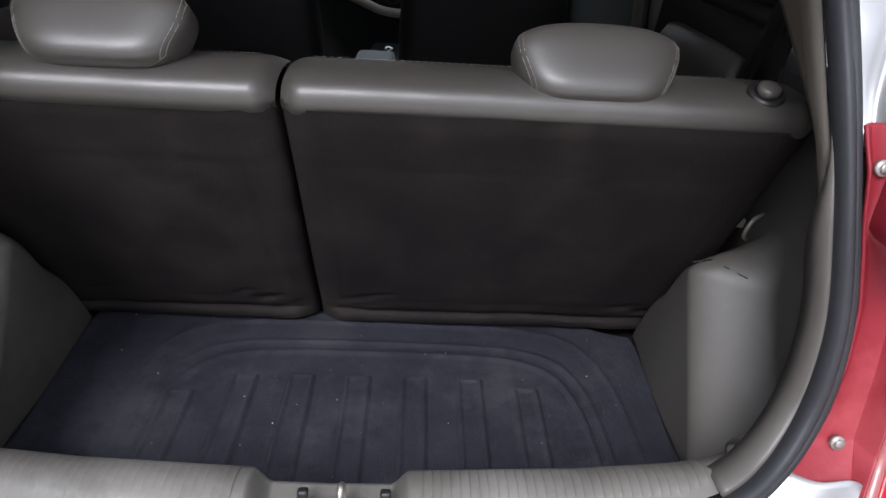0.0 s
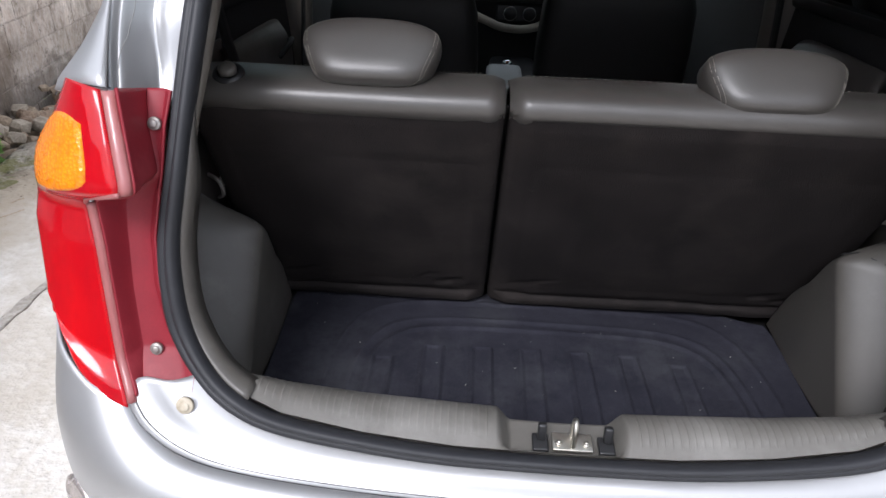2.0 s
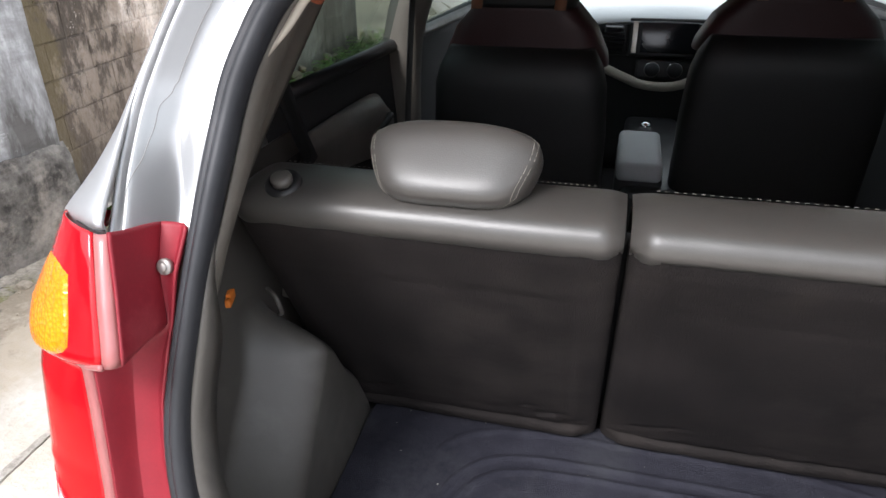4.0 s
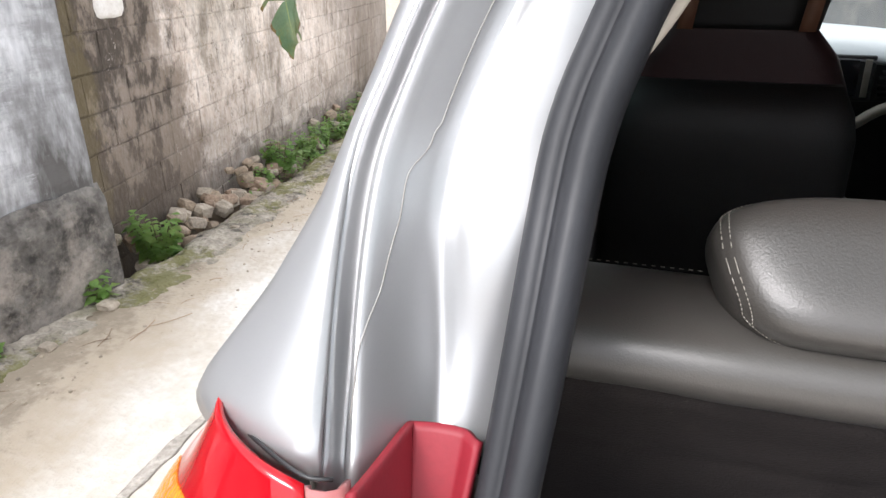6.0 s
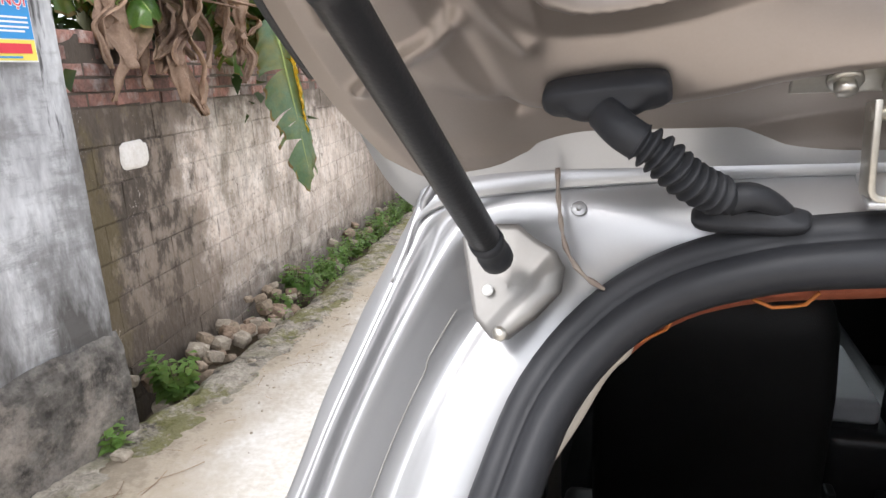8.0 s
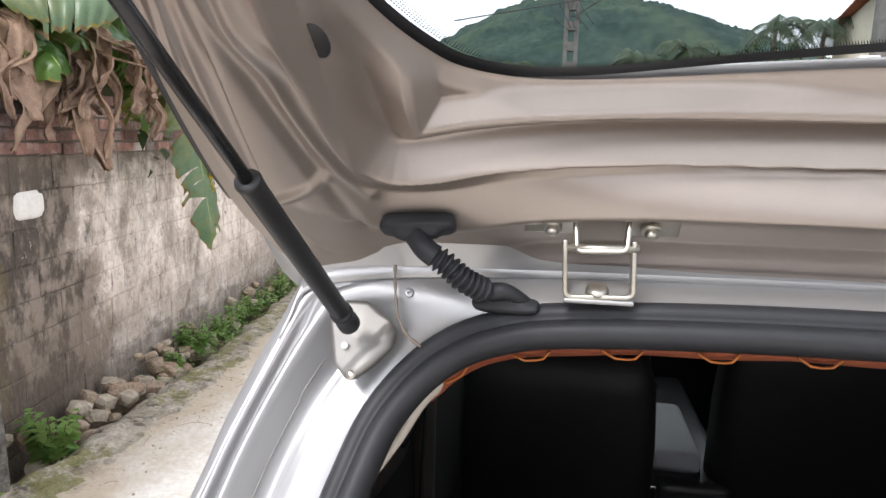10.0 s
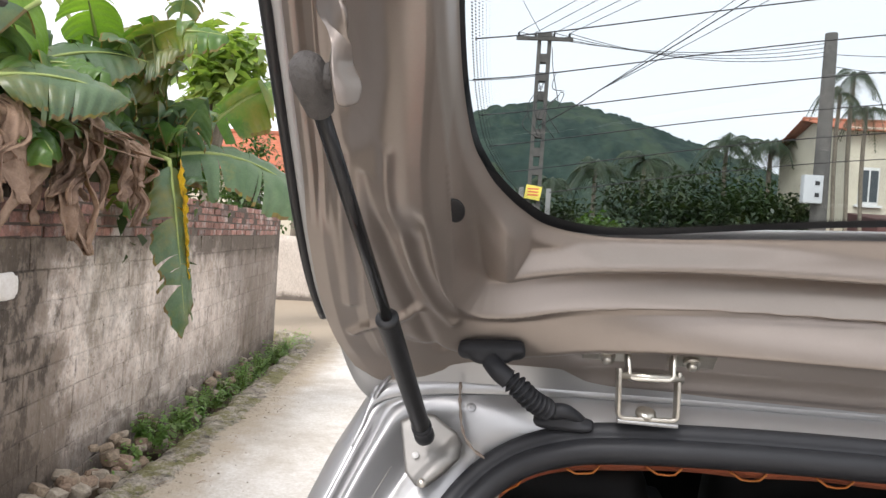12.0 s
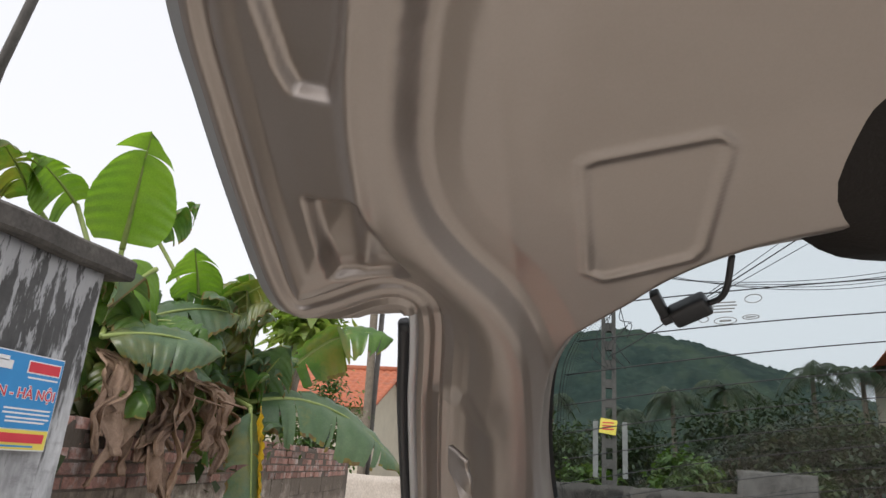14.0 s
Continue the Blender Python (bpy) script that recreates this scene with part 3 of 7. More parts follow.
# far wall closing the lane, hill, distant ground
def far_wall(a, b, z0, z1, name, label, m=M_FARWALL, n=80):
    a, b = Vector(a), Vector(b)

    def fn(u, w):
        p = a.lerp(b, u)
        z = z0 + (z1 - z0) * w + (.05 * noise.noise((u * 30, 0, 1)) if w > .95 else 0)
        return Vector((p.x, p.y + .03 * noise.noise((u * 40, z * 2, 3)), z))
    return tagged(part(name, mesh(name, *grid(fn, n, 12), m), solid=.22), label, "wall", kind="structure")


far_wall((-3.0, 18.75, 0), (8.5, 22.5, 0), -.9, 1.55, "wall_3", "low stained block wall at the end of the lane")
M_PALEWALL = mat("pale_plaster", (.52, .47, .41), (.40, .35, .30), 1.4, .92, 0, 2, 30, .35, c3=(.30, .25, .20), stretch=(1, 1, .6))
px_ = stain_kit(M_PALEWALL)
px_[5](px_[2](px_[0]["Z"], px_[1](2.5), .5, -.42, -.22, (.07, .055, .045), .85, px_[4]))
far_wall((-22, 14.9, 0), (-3.0, 18.70, 0), -.9, 1.35, "wall_4", "pale plastered garden wall with a dark foot", M_PALEWALL)
far_wall((3.6, 21.8, 0), (5.9, 22.6, 0), 1.4, 2.25, "wall_5", "pale stub of broken wall", mat("pale_broken_wall", (.15, .142, .132), (.075, .07, .065), 3, .95, 0, .7, 30, .35, c3=(.16, .15, .14)), 30)

# unseen wall, added to cut the light that reaches the tailgate from the right
far_wall((2.75, -8, 0), (2.75, 3.6, 0), -.9, 2.3, "wall_6", "unseen grey rendered wall added to hold back light from the right", M_RENDER)


def hill_pt(u, w):
    x = -330 + 760 * u
    y = 190 + 300 * w
    ridge = 57 * math.exp(-((x + 2) / 75) ** 2) + 30 * math.exp(-((x - 95) / 90) ** 2) + 20 * math.exp(-((x + 130) / 90) ** 2)
    slope = math.sin(min(1, w / .42) * math.pi / 2) if w < .42 else 1 - .5 * (w - .42)
    z = ridge * slope * .97
    k = sstep(0, .05, w)
    z += k * (4.0 * noise.noise((x * .03, y * .03, 0)) + 1.7 * abs(noise.noise((x * .16, y * .16, 5))) * 2 + 1.3 * noise.noise((x * .4, y * .4, 9)))
    return Vector((x, y, z - 2))


tagged(part("hill", mesh("hill", *grid(hill_pt, 520, 150), M_HILL)), "dark green forested hill behind the village", "hill", kind="structure")

# ---- the car ----
car = thing("car", "silver hatchback with its tailgate raised, parked in the lane", "car", at=(0, 1.3, 0))

SEAL = [(0, -.045, .706), (-.16, -.044, .708), (-.29, -.040, .719), (-.41, -.031, .735), (-.475, -.018, .758), (-.525, .009, .788),
        (-.563, .04, .84), (-.574, .057, .905), (-.574, .075, .972), (-.558, .103, 1.074), (-.547, .152, 1.18), (-.5400, .21, 1.275),
        (-.5350, .23, 1.308), (-.5265, .247, 1.336), (-.512, .27, 1.373), (-.488, .288, 1.405), (-.457, .294, 1.431), (-.418, .289, 1.450),
        (-.366, .285, 1.461), (-.23, .284, 1.468), (0, .285, 1.470)]
half = smooth_path(SEAL, 140)
ring = half + [Vector((-p.x, p.y, p.z)) for p in half[-2:0:-1]]


def ring_frame(i):
    n = len(ring)
    t = (ring[(i + 1) % n] - ring[i - 1]).normalized()
    back = Vector((0, -1, 0.45)).normalized()
    out = t.cross(back)
    mid = Vector((0, 0.12, 1.07))
    if out.dot(ring[i] - mid) < 0:
        out = -out
    out = (out - t * out.dot(t)).normalized()
    nor = out.cross(t)
    if nor.y > 0:
        nor = -nor
    return out, nor


def ring_sweep(profile, width=lambda p: 1.0):
    n, k = len(ring), len(profile)
    vs, fs = [], []
    for i in range(n):
        o, m = ring_frame(i)
        w = width(ring[i])
        vs += [ring[i] + o * a * w + m * b for a, b in profile]
    for i in range(n):
        j = (i + 1) % n
        for q in range(k):
            r = (q + 1) % k
            fs.append((i * k + q, j * k + q, j * k + r, i * k + r))
    return vs, fs


wide = lambda p: lerp_list([.70, .76, .85, 1.0, 1.1, 1.3], [.62, .8, .92, .82, .76, .95], p.z)
v, f = ring_sweep([(.019, -.006), (.020, .004), (.016, .009), (.008, .010), (.0055, .008), (.004, .010), (.001, .017), (-.006, .020),
                   (-.013, .017), (-.017, .009), (-.018, -.004), (-.010, -.012), (.010, -.012)], wide)
seal = part("door_seal", mesh("door_seal", v, f, M_RUBBER), car, "black rubber weatherstrip round the boot opening")

# pillar and header: ribs run up the pillar and fade out along the roof edge
P_IN = [(-.585, .045, 1.08), (-.558, .134, 1.152), (-.556, .20, 1.265), (-.556, .23, 1.306), (-.547, .245, 1.333), (-.533, .267, 1.37), (-.509, .289, 1.406),
        (-.478, .299, 1.438), (-.44, .300, 1.462), (-.36, .292, 1.477), (-.23, .292, 1.485), (0, .294, 1.488)]
P_OUT = [(-.60, .02, 1.09), (-.632, .084, 1.160), (-.667, .20, 1.265), (-.652, .23, 1.315), (-.643, .25, 1.35), (-.625, .275, 1.395), (-.612, .295, 1.43),
         (-.60, .31, 1.46), (-.585, .322, 1.485), (-.40, .325, 1.497), (-.23, .325, 1.50), (0, .325, 1.502)]


def pair_paths(a, b, n):
    """Points at equal steps of the station number, so that the two sides stay paired."""
    def along(p, t):
        t *= len(p) - 1
        i = min(int(t), len(p) - 2)
        q = [Vector(p[max(0, min(len(p) - 1, i + k))]) for k in (-1, 0, 1, 2)]
        s = t - i
        return 0.5 * (2 * q[1] + (q[2] - q[0]) * s + (2 * q[0] - 5 * q[1] + 4 * q[2] - q[3]) * s * s + (3 * q[1] - q[0] - 3 * q[2] + q[3]) * s ** 3)
    return [(along(a, i / (n - 1)), along(b, i / (n - 1))) for i in range(n)]


pairs = pair_paths(P_IN[1:], P_OUT[1:], 90)
for _ in range(30):
    pairs = [pairs[0]] + [tuple(pairs[i][k] * .5 + (pairs[i - 1][k] + pairs[i + 1][k]) * .25 for k in (0, 1)) for i in range(1, 89)] + [pairs[89]]
RIB_F = [0, .02, .05, .08, .10, .13, .155, .18, .22, .26, .30, .40, .46, .52, .57, .62, .72, .85, 1.0]
RIB_H = [.0, .003, .005, .003, -.003, -.004, .002, .007, .009, .007, .004, -.003, -.007, -.009, -.007, -.005, -.003, -.003, -.005]
rib_line = smooth_path([(a, b * 3, 0) for a, b in zip(RIB_F, RIB_H)], 64)


def dent(p):
    """Shallow hollow pressed round the strut bracket."""
    return .010 * math.exp(-((p.x + .545) / .045) ** 2 - ((p.z - 1.425) / .045) ** 2)


def pillar_pt(u, w):
    i = round(w * 89)
    a, b = pairs[i]
    r = rib_line[round(u * 63)]
    fade = 1 - sstep(.50, .72, w)
    start = 1 - .6 * sstep(.06, 0, w)
    q = b.lerp(a, r.x)
    return q + Vector((0, -1, .5)).normalized() * (r.y / 3 * fade * start * 1.5 - .004 - dent(q) - .034 * sstep(.11, .01, w) * sstep(.22, .5, r.x))


v, f = grid(pillar_pt, 64, 90)
part("pillar", mesh("pillar", v, f, M_PAINT), car, "ribbed silver body pillar beside the opening", solid=.004)
v, f = mirror((v, f))
part("pillar", mesh("pillar", v, f, M_PAINT), car, solid=.004)
# seam crack running down the pillar
crack = []
for w in np.linspace(.02, .50, 40):
    i = round(w * 89)
    a, b = pairs[i]
    fr = lerp_list([0, .08, .16, .3, .5], [.13, .30, .40, .42, .40], w) + .006 * math.sin(w * 40)
    u = min(range(64), key=lambda k: abs(rib_line[k].x - fr))
    crack.append(pillar_pt(u / 63, w) + Vector((0, -.0005, .0)))
part("seam_crack", mesh("seam_crack", *tube(smooth_path(crack, 80), .0004, 5), mat("crack_grey", (.22, .21, .19), (.3, .29, .27), 80, .8)), car, "thin crack in the seam sealer")

# roof edge rising behind the tailgate gap
lip = [pairs[i][1] for i in range(46, 90)]
v, f = grid(lambda u, w: lip[round(u * 43)] + Vector((.010 * w * sstep(.5, .0, u), .034 * w - .004, -.004 + .050 * w)), 44, 6)
part("roof_edge", mesh("roof_edge", v, f, M_PAINT), car, solid=.003)
v, f = mirror((v, f))
part("roof_edge", mesh("roof_edge", v, f, M_PAINT), car, solid=.003)

# quarter panel outside the pillar
side_z, side_x, side_y = [[pairs[i][1][k] for i in range(0, 60) if pairs[i][1].z < 1.485] for k in (2, 0, 1)]


def quarter_pt(u, w):
    z = 1.140 + w * .355
    x0 = lerp_list([1.13, 1.172, 1.265, 1.315, 1.35, 1.395, 1.43, 1.46, 1.495], [-.630, -.640, -.667, -.652, -.643, -.625, -.612, -.60, -.58], z)
    y0 = lerp_list([1.13, 1.172, 1.265, 1.315, 1.35, 1.395, 1.43, 1.46, 1.495], [.06, .085, .20, .23, .25, .275, .295, .31, .322], z)
    x1 = lerp_list([1.13, 1.2, 1.25, 1.274, 1.318, 1.355, 1.405, 1.457, 1.495], [-.762, -.712, -.686, -.678, -.665, -.656, -.637, -.612, -.585], z)
    if z < 1.47:
        x0 = lerp_list(side_z, side_x, z) + .005
        y0 = lerp_list(side_z, side_y, z) + .0042
    y1 = y0 + lerp_list([1.13, 1.2, 1.3, 1.495], [.13, .10, .06, .05], z)
    x2 = lerp_list([1.13, 1.25, 1.4, 1.495], [-.80, -.745, -.67, -.60], z)
    if u < .5:
        k = u / .5
        zz = z + (1 - w) ** 3 * (.030 - .044 * k * k)
        return Vector((x0 + (x1 - x0) * math.sin(k * math.pi / 2) ** 1.0, y0 + (y1 - y0) * (1 - math.cos(k * math.pi / 2)) ** .9, zz))
    k = (u - .5) / .5
    zz = z - (1 - w) ** 3 * .014
    return Vector((x1 + (x2 - x1) * k ** .6, y1 + .55 * k, zz))


v, f = grid(quarter_pt, 30, 40)
quarter = part("quarter_panel", mesh("quarter_panel", v, f, M_PAINT), car, "smooth silver quarter panel", solid=.004)
v, f = mirror((v, f))
part("quarter_panel", mesh("quarter_panel", v, f, M_PAINT), car, solid=.004)

# flange, bumper corner and bumper
def face_y(z):
    return lerp_list([.60, .70, .76, .81, 1.12, 1.40, 1.47, 1.60], [-.06, -.05, -.02, .03, .115, .285, .318, .34], z)


def seal_x(z):
    return lerp_list([.787, .84, .905, .972, 1.074, 1.18], [-.535, -.573, -.588, -.590, -.575, -.563], z)


L_Z = [.750, .775, .81, .89, .975, 1.022, 1.036, 1.046, 1.054, 1.064, 1.075, 1.12, 1.162, 1.185]
L_X = [-.620, -.628, -.648, -.656, -.661, -.667, -.666, -.655, -.625, -.598, -.596, -.608, -.621, -.629]
L_Y = [-.045, -.030, .0, .02, .036, .047, .044, .034, .018, .008, .009, .032, .058, .074]


def lens_in(z):
    return lerp_list(L_Z, L_X, z), lerp_list(L_Z, L_Y, z)


def wall_foot(z):
    return lerp_list([.76, .80, .90, .98, 1.02, 1.036, 1.052, 1.06, 1.11, 1.16], [-.612, -.622, -.633, -.636, -.634, -.622, -.598, -.592, -.600, -.607], z)


def flange_pt(u, w):
    z = .768 + w * .395
    x0, x1 = seal_x(z) - .001, wall_foot(z)
    xl, yl = lens_in(z)
    up = sstep(1.036, 1.062, z)
    xl, yl = xl + .011 + .004 * up, yl + .004 + .004 * up
    yf = face_y(z) + .004
    if u < .5:
        k = u / .5
        return Vector((x0 + (x1 - x0) * k, yf - .006 * sstep(.25, .0, k) + .003 * math.sin(k * 3.14), z))
    k = (u - .5) / .5
    e = sstep(0, 1, k) * .35 + k * .65
    return Vector((x1 + (xl - x1) * (k ** .8), yf + (yl - yf) * e, z + .022 * k * sstep(1.12, 1.163, z)))


v, f = grid(flange_pt, 36, 90)
v2 = mirror((v, f))
for q in ((v, f), v2):
    part("lamp_flange", mesh("lamp_flange", *q, M_RED), car, "matt red painted flange behind the tail lamp", solid=.004)


def lens_pt(zlo, zhi):
    def fn(u, w):
        z = zlo + (zhi - zlo) * w
        xi, yi = lens_in(z)
        xo = lerp_list([.76, .80, .87, .99, 1.09, 1.14, 1.18], [-.745, -.765, -.784, -.788, -.766, -.738, -.716], z)
        yo = lerp_list([.78, .9, 1.0, 1.14, 1.18], [.09, .12, .15, .19, .20], z)
        a = u * math.pi / 2
        x = xi + (xo - xi) * math.sin(a)
        y = yi + (yo - yi) * (1 - math.cos(a)) ** 1.1
        y += .006 * sstep(1.062, 1.02, z) * math.sin(min(1, u * 1.6) * math.pi)
        top = sstep(1.10, 1.175, z)
        low = 1 - sstep(.76, .90, z)
        return Vector((x, y, z + (.013 * math.sin(math.pi * u) - .038 * u * u) * top + (.112 * u ** 1.35) * low))
    return fn


def lens_mat(name, c1, c2, flute):
    m = mat(name, c1, c2, 5, 0.05, 0, 0, 200, coat=0.0, spec=.42, stretch=(1, 1, .3), rvar=.02)
    n, l = m.node_tree.nodes, m.node_tree.links
    b = n["Principled BSDF"]
    b.inputs["Subsurface Weight"].default_value = 0.12
    b.inputs["Subsurface Radius"].default_value = (0.02, 0.006, 0.003)
    b.inputs["Subsurface Scale"].default_value = 0.5
    if flute:
        vo = n.new("ShaderNodeTexVoronoi")
        vo.inputs["Scale"].default_value = 190
        bp = n.new("ShaderNodeBump")
        bp.inputs["Strength"].default_value, bp.inputs["Distance"].default_value = .5, .003
        l.new(n["Geometry"].outputs["Position"], vo.inputs["Vector"])
        l.new(vo.outputs["Distance"], bp.inputs["Height"])
        l.new(bp.outputs[0], b.inputs["Normal"])
        mr = n.new("ShaderNodeMixRGB")
        mr.blend_type = "MULTIPLY"
        mr.inputs["Fac"].default_value = .6
        old = b.inputs["Base Color"].links[0].from_socket
        ra = n.new("ShaderNodeValToRGB")
        ra.color_ramp.elements[0].color, ra.color_ramp.elements[1].color = (1, 1, 1, 1), (.55, .35, .2, 1)
        l.new(vo.outputs["Distance"], ra.inputs[0])
        l.new(old, mr.inputs["Color1"])
        l.new(ra.outputs[0], mr.inputs["Color2"])
        l.new(mr.outputs[0], b.inputs["Base Color"])
    return m


M_LENS = lens_mat("red_lamp_lens", (0.55, 0.003, 0.006), (0.36, 0.002, 0.008), False)
M_AMBER = lens_mat("amber_lamp_lens", (1.0, 0.36, 0.001), (0.93, 0.26, 0.001), True)
# lamp fold in a paler red: its reflected sheen is mixed into the colour
M_FOLD = mat("lamp_edge_strip", (0.34, 0.115, 0.11), (0.29, 0.085, 0.085), 12, .4, 0, 0, 300, coat=.5)


AMBER = [(.16, 1.142, 0), (.14, 1.110, 0), (.135, 1.078, 0), (.23, 1.062, 0), (.40, 1.049, 0), (.56, 1.050, 0), (.80, 1.066, 0), (.93, 1.083, 0), (.90, 1.105, 0), (.75, 1.127, 0), (.52, 1.145, 0), (.32, 1.149, 0)]
amber_loop = smooth_path(AMBER + AMBER[:1], 65)[:-1]


def amber_pt(u, w):
    q = amber_loop[round(u * 64) % 64].lerp(Vector((.46, 1.097, 0)), 1 - .94 * w)
    fn = lens_pt(0, 1)
    p = fn(q.x, q.y)
    n = (fn(q.x + .02, q.y) - p).cross(fn(q.x, q.y + .004) - p).normalized()
    if n.y > 0:
        n = -n
    return p + n * (.0007 + .0018 * (1 - w ** 6))


def fold_pt(zlo, zhi, up):
    def fn(u, w):
        z = zlo + (zhi - zlo) * w
        xi, yi = lens_in(z)
        k = [(.0, -.001), (.002, -.003), (.010, -.002), (.015, .001), (.017, .008)][round(u * 4)]
        s = 1.0 if up else .75
        return Vector((xi + k[0] * s, yi + k[1] + .002, z))
    return fn


def lamp(flip):
    side = (lambda q: mirror(q)) if flip else (lambda q: q)
    low = part("tail_lamp", mesh("tail_lamp", *side(grid(lens_pt(.757, 1.181), 30, 110)), M_LENS), car, "glossy red and amber tail lamp", solid=.003, offset=1)
    part("amber_lens", mesh("amber_lens", *side(grid(amber_pt, 64, 10, True)), M_AMBER), low, "amber fluted indicator lens", solid=.002)
    part("edge_strip", mesh("edge_strip", *side(grid(fold_pt(1.064, 1.180, True), 5, 16)), M_FOLD), low, "lamp edge with a pale sheen put into its colour", solid=.003)
    part("edge_strip", mesh("edge_strip", *side(grid(fold_pt(.762, 1.034, False), 5, 24)), M_FOLD), low, solid=.003)
    part("edge_strip", mesh("edge_strip", *side(tube(smooth_path([(-.664, .044, 1.036), (-.650, .030, 1.049), (-.620, .013, 1.059), (-.594, .006, 1.066)], 16), .0035, 8)), M_FOLD), low)
    seam = smooth_path([(-.752, .171, 1.140), (-.725, .140, 1.160), (-.698, .117, 1.174), (-.66, .090, 1.181), (-.630, .074, 1.183), (-.616, .076, 1.182)], 40)
    part("seam_gap", mesh("seam_gap", *side(tube(seam, .0010, 6)), M_BLACKP), low)


lamp(False)
lamp(True)


def screw(p, nor, r, steel=M_STEEL):
    m = axis(p, nor)
    washer = lathe([(r * 1.0, -.004), (r * 1.0, .001), (r * .9, .0022), (r * .6, .0015), (r * .58, .004), (r * .5, .0052), (.0005, .0052)], 20, m)
    return washer


M_ZINC = mat("dull_zinc", (.40, .39, .37), (.30, .27, .25), 80, .45, .6)
for sx in (-1, 1):
    for x, y, z in ((-.587, .117, 1.125), (-.600, .029, .812)):
        o = part("screw", mesh("screw", *screw((x * -sx, y - .0035, z), (0, -1, .3), .0092), M_ZINC), car, "dull zinc lamp screw")
    part("plug", mesh("plug", *screw((sx * .541, -.036, .763), (0, -1, .35), .0125), mat("cream_plug", (.55, .50, .40), (.4, .34, .25), 60, .6)), car, "cream plastic body plug")

BUMP = [[(-.63, -.03, .767), (-.69, -.018, .785), (-.758, .045, .822), (-.790, .16, .868)],
        [(-.60, -.055, .735), (-.66, -.07, .715), (-.757, -.01, .69), (-.812, .14, .66)],
        [(-.54, -.075, .705), (-.60, -.11, .67), (-.70, -.07, .58), (-.79, .10, .45)],
        [(-.45, -.085, .688), (-.49, -.125, .65), (-.56, -.135, .53), (-.66, -.03, .33)],
        [(-.30, -.09, .675), (-.32, -.132, .635), (-.36, -.155, .51), (-.42, -.13, .28)],
        [(-.15, -.092, .668), (-.16, -.134, .63), (-.18, -.163, .505), (-.2, -.145, .27)],
        [(0, -.092, .665), (0, -.135, .628), (0, -.165, .50), (0, -.15, .265)]]


def patch(rows, nu, nv):
    """A smooth patch through a small net of points."""
    cols = [smooth_path(r, nu) for r in rows]
    tall = [smooth_path([c[i] for c in cols], nv) for i in range(nu)]
    return [tall[i][j] for j in range(nv) for i in range(nu)], grid(lambda u, w: None, nu, nv)[1]


bumper = part("bumper", mesh("bumper", *patch(BUMP + [[(-x, y, z) for x, y, z in r] for r in BUMP[-2::-1]], 20, 119), M_PAINT), car, "silver painted rear bumper", solid=.006)
SKIRT = [[(-.520, .012, .790), (-.565, -.012, .787), (-.612, -.012, .789), (-.630, -.028, .768)],
         [(-.488, -.008, .757), (-.535, -.035, .752), (-.575, -.040, .742), (-.600, -.053, .734)],
         [(-.425, -.024, .732), (-.46, -.052, .722), (-.51, -.062, .713), (-.540, -.073, .704)],
         [(-.33, -.036, .714), (-.36, -.060, .705), (-.42, -.072, .694), (-.450, -.083, .687)],
         [(-.20, -.040, .704), (-.22, -.064, .695), (-.28, -.077, .682), (-.300, -.088, .674)],
         [(-.10, -.042, .701), (-.11, -.066, .692), (-.14, -.079, .677), (-.150, -.090, .667)],
         [(0, -.042, .699), (0, -.066, .690), (0, -.079, .674), (0, -.090, .664)]]
part("sill_panel", mesh("sill_panel", *patch(SKIRT + [[(-x, y, z) for x, y, z in r] for r in SKIRT[-2::-1]], 14, 119), M_PAINT), car, "silver body lip under the seal", solid=.004)
crease = smooth_path([(r[2][0] * .35 + r[3][0] * .65, r[2][1] * .35 + r[3][1] * .65 - .001, r[2][2] * .35 + r[3][2] * .65 + .001) for r in SKIRT], 60)
crease = crease + [Vector((-p.x, p.y, p.z)) for p in crease[-2::-1]]
# grey tube laid in the crease to draw its shaded line
part("crease_line", mesh("crease_line", *tube(crease, .0010, 6), mat("crease_grey", (.16, .16, .16), (.12, .12, .12), 20, .7)), car, "thin grey line drawn along the bumper crease")
for sx in (-1, 1):
    lamp_m = axis((sx * .715, -.062, .572), (sx * .75, -.95, .1))
    part("reflector", mesh("reflector", *lathe([(.052, -.006), (.052, .004), (.046, .008), (.040, .006), (.001, .009)], 36, lamp_m), mat("chromed_lamp", (.55, .50, .48), (.42, .38, .36), 60, .25, .7, .5, 160)), bumper, "round clear bumper lamp")

# ---- raised tailgate ----
TG_O = Vector((0, .27, 1.52))
TG_A = radians(38)
TG_D, TG_N = Vector((0, -math.cos(TG_A), math.sin(TG_A))), Vector((0, -math.sin(TG_A), -math.cos(TG_A)))


def tg_many(x, s, h):
    """From the tailgate's own sheet (across, down from the hinge, height towards the cabin side) to the world; domed round the window."""
    x, s, h = (np.asarray(q, float) for q in (x, s, h))
    a, b = np.clip(s / .19, 0, 1), np.clip((s - .2325) / .2235, 0, 1)
    dome = .14 * np.clip(1 - (x / .51) ** 2, 0, 1) ** .6 * a * a * (3 - 2 * a) * (1 - .85 * b * b * (3 - 2 * b))
    y = TG_O.y + TG_D.y * s + TG_N.y * (h - .026) + dome
    z = TG_O.z + TG_D.z * s + TG_N.z * (h - .026)
    return np.stack(np.broadcast_arrays(x, y, z), -1).reshape(-1, 3).tolist()


def tg(x, s, h):
    return Vector(tg_many(x, s, h)[0])


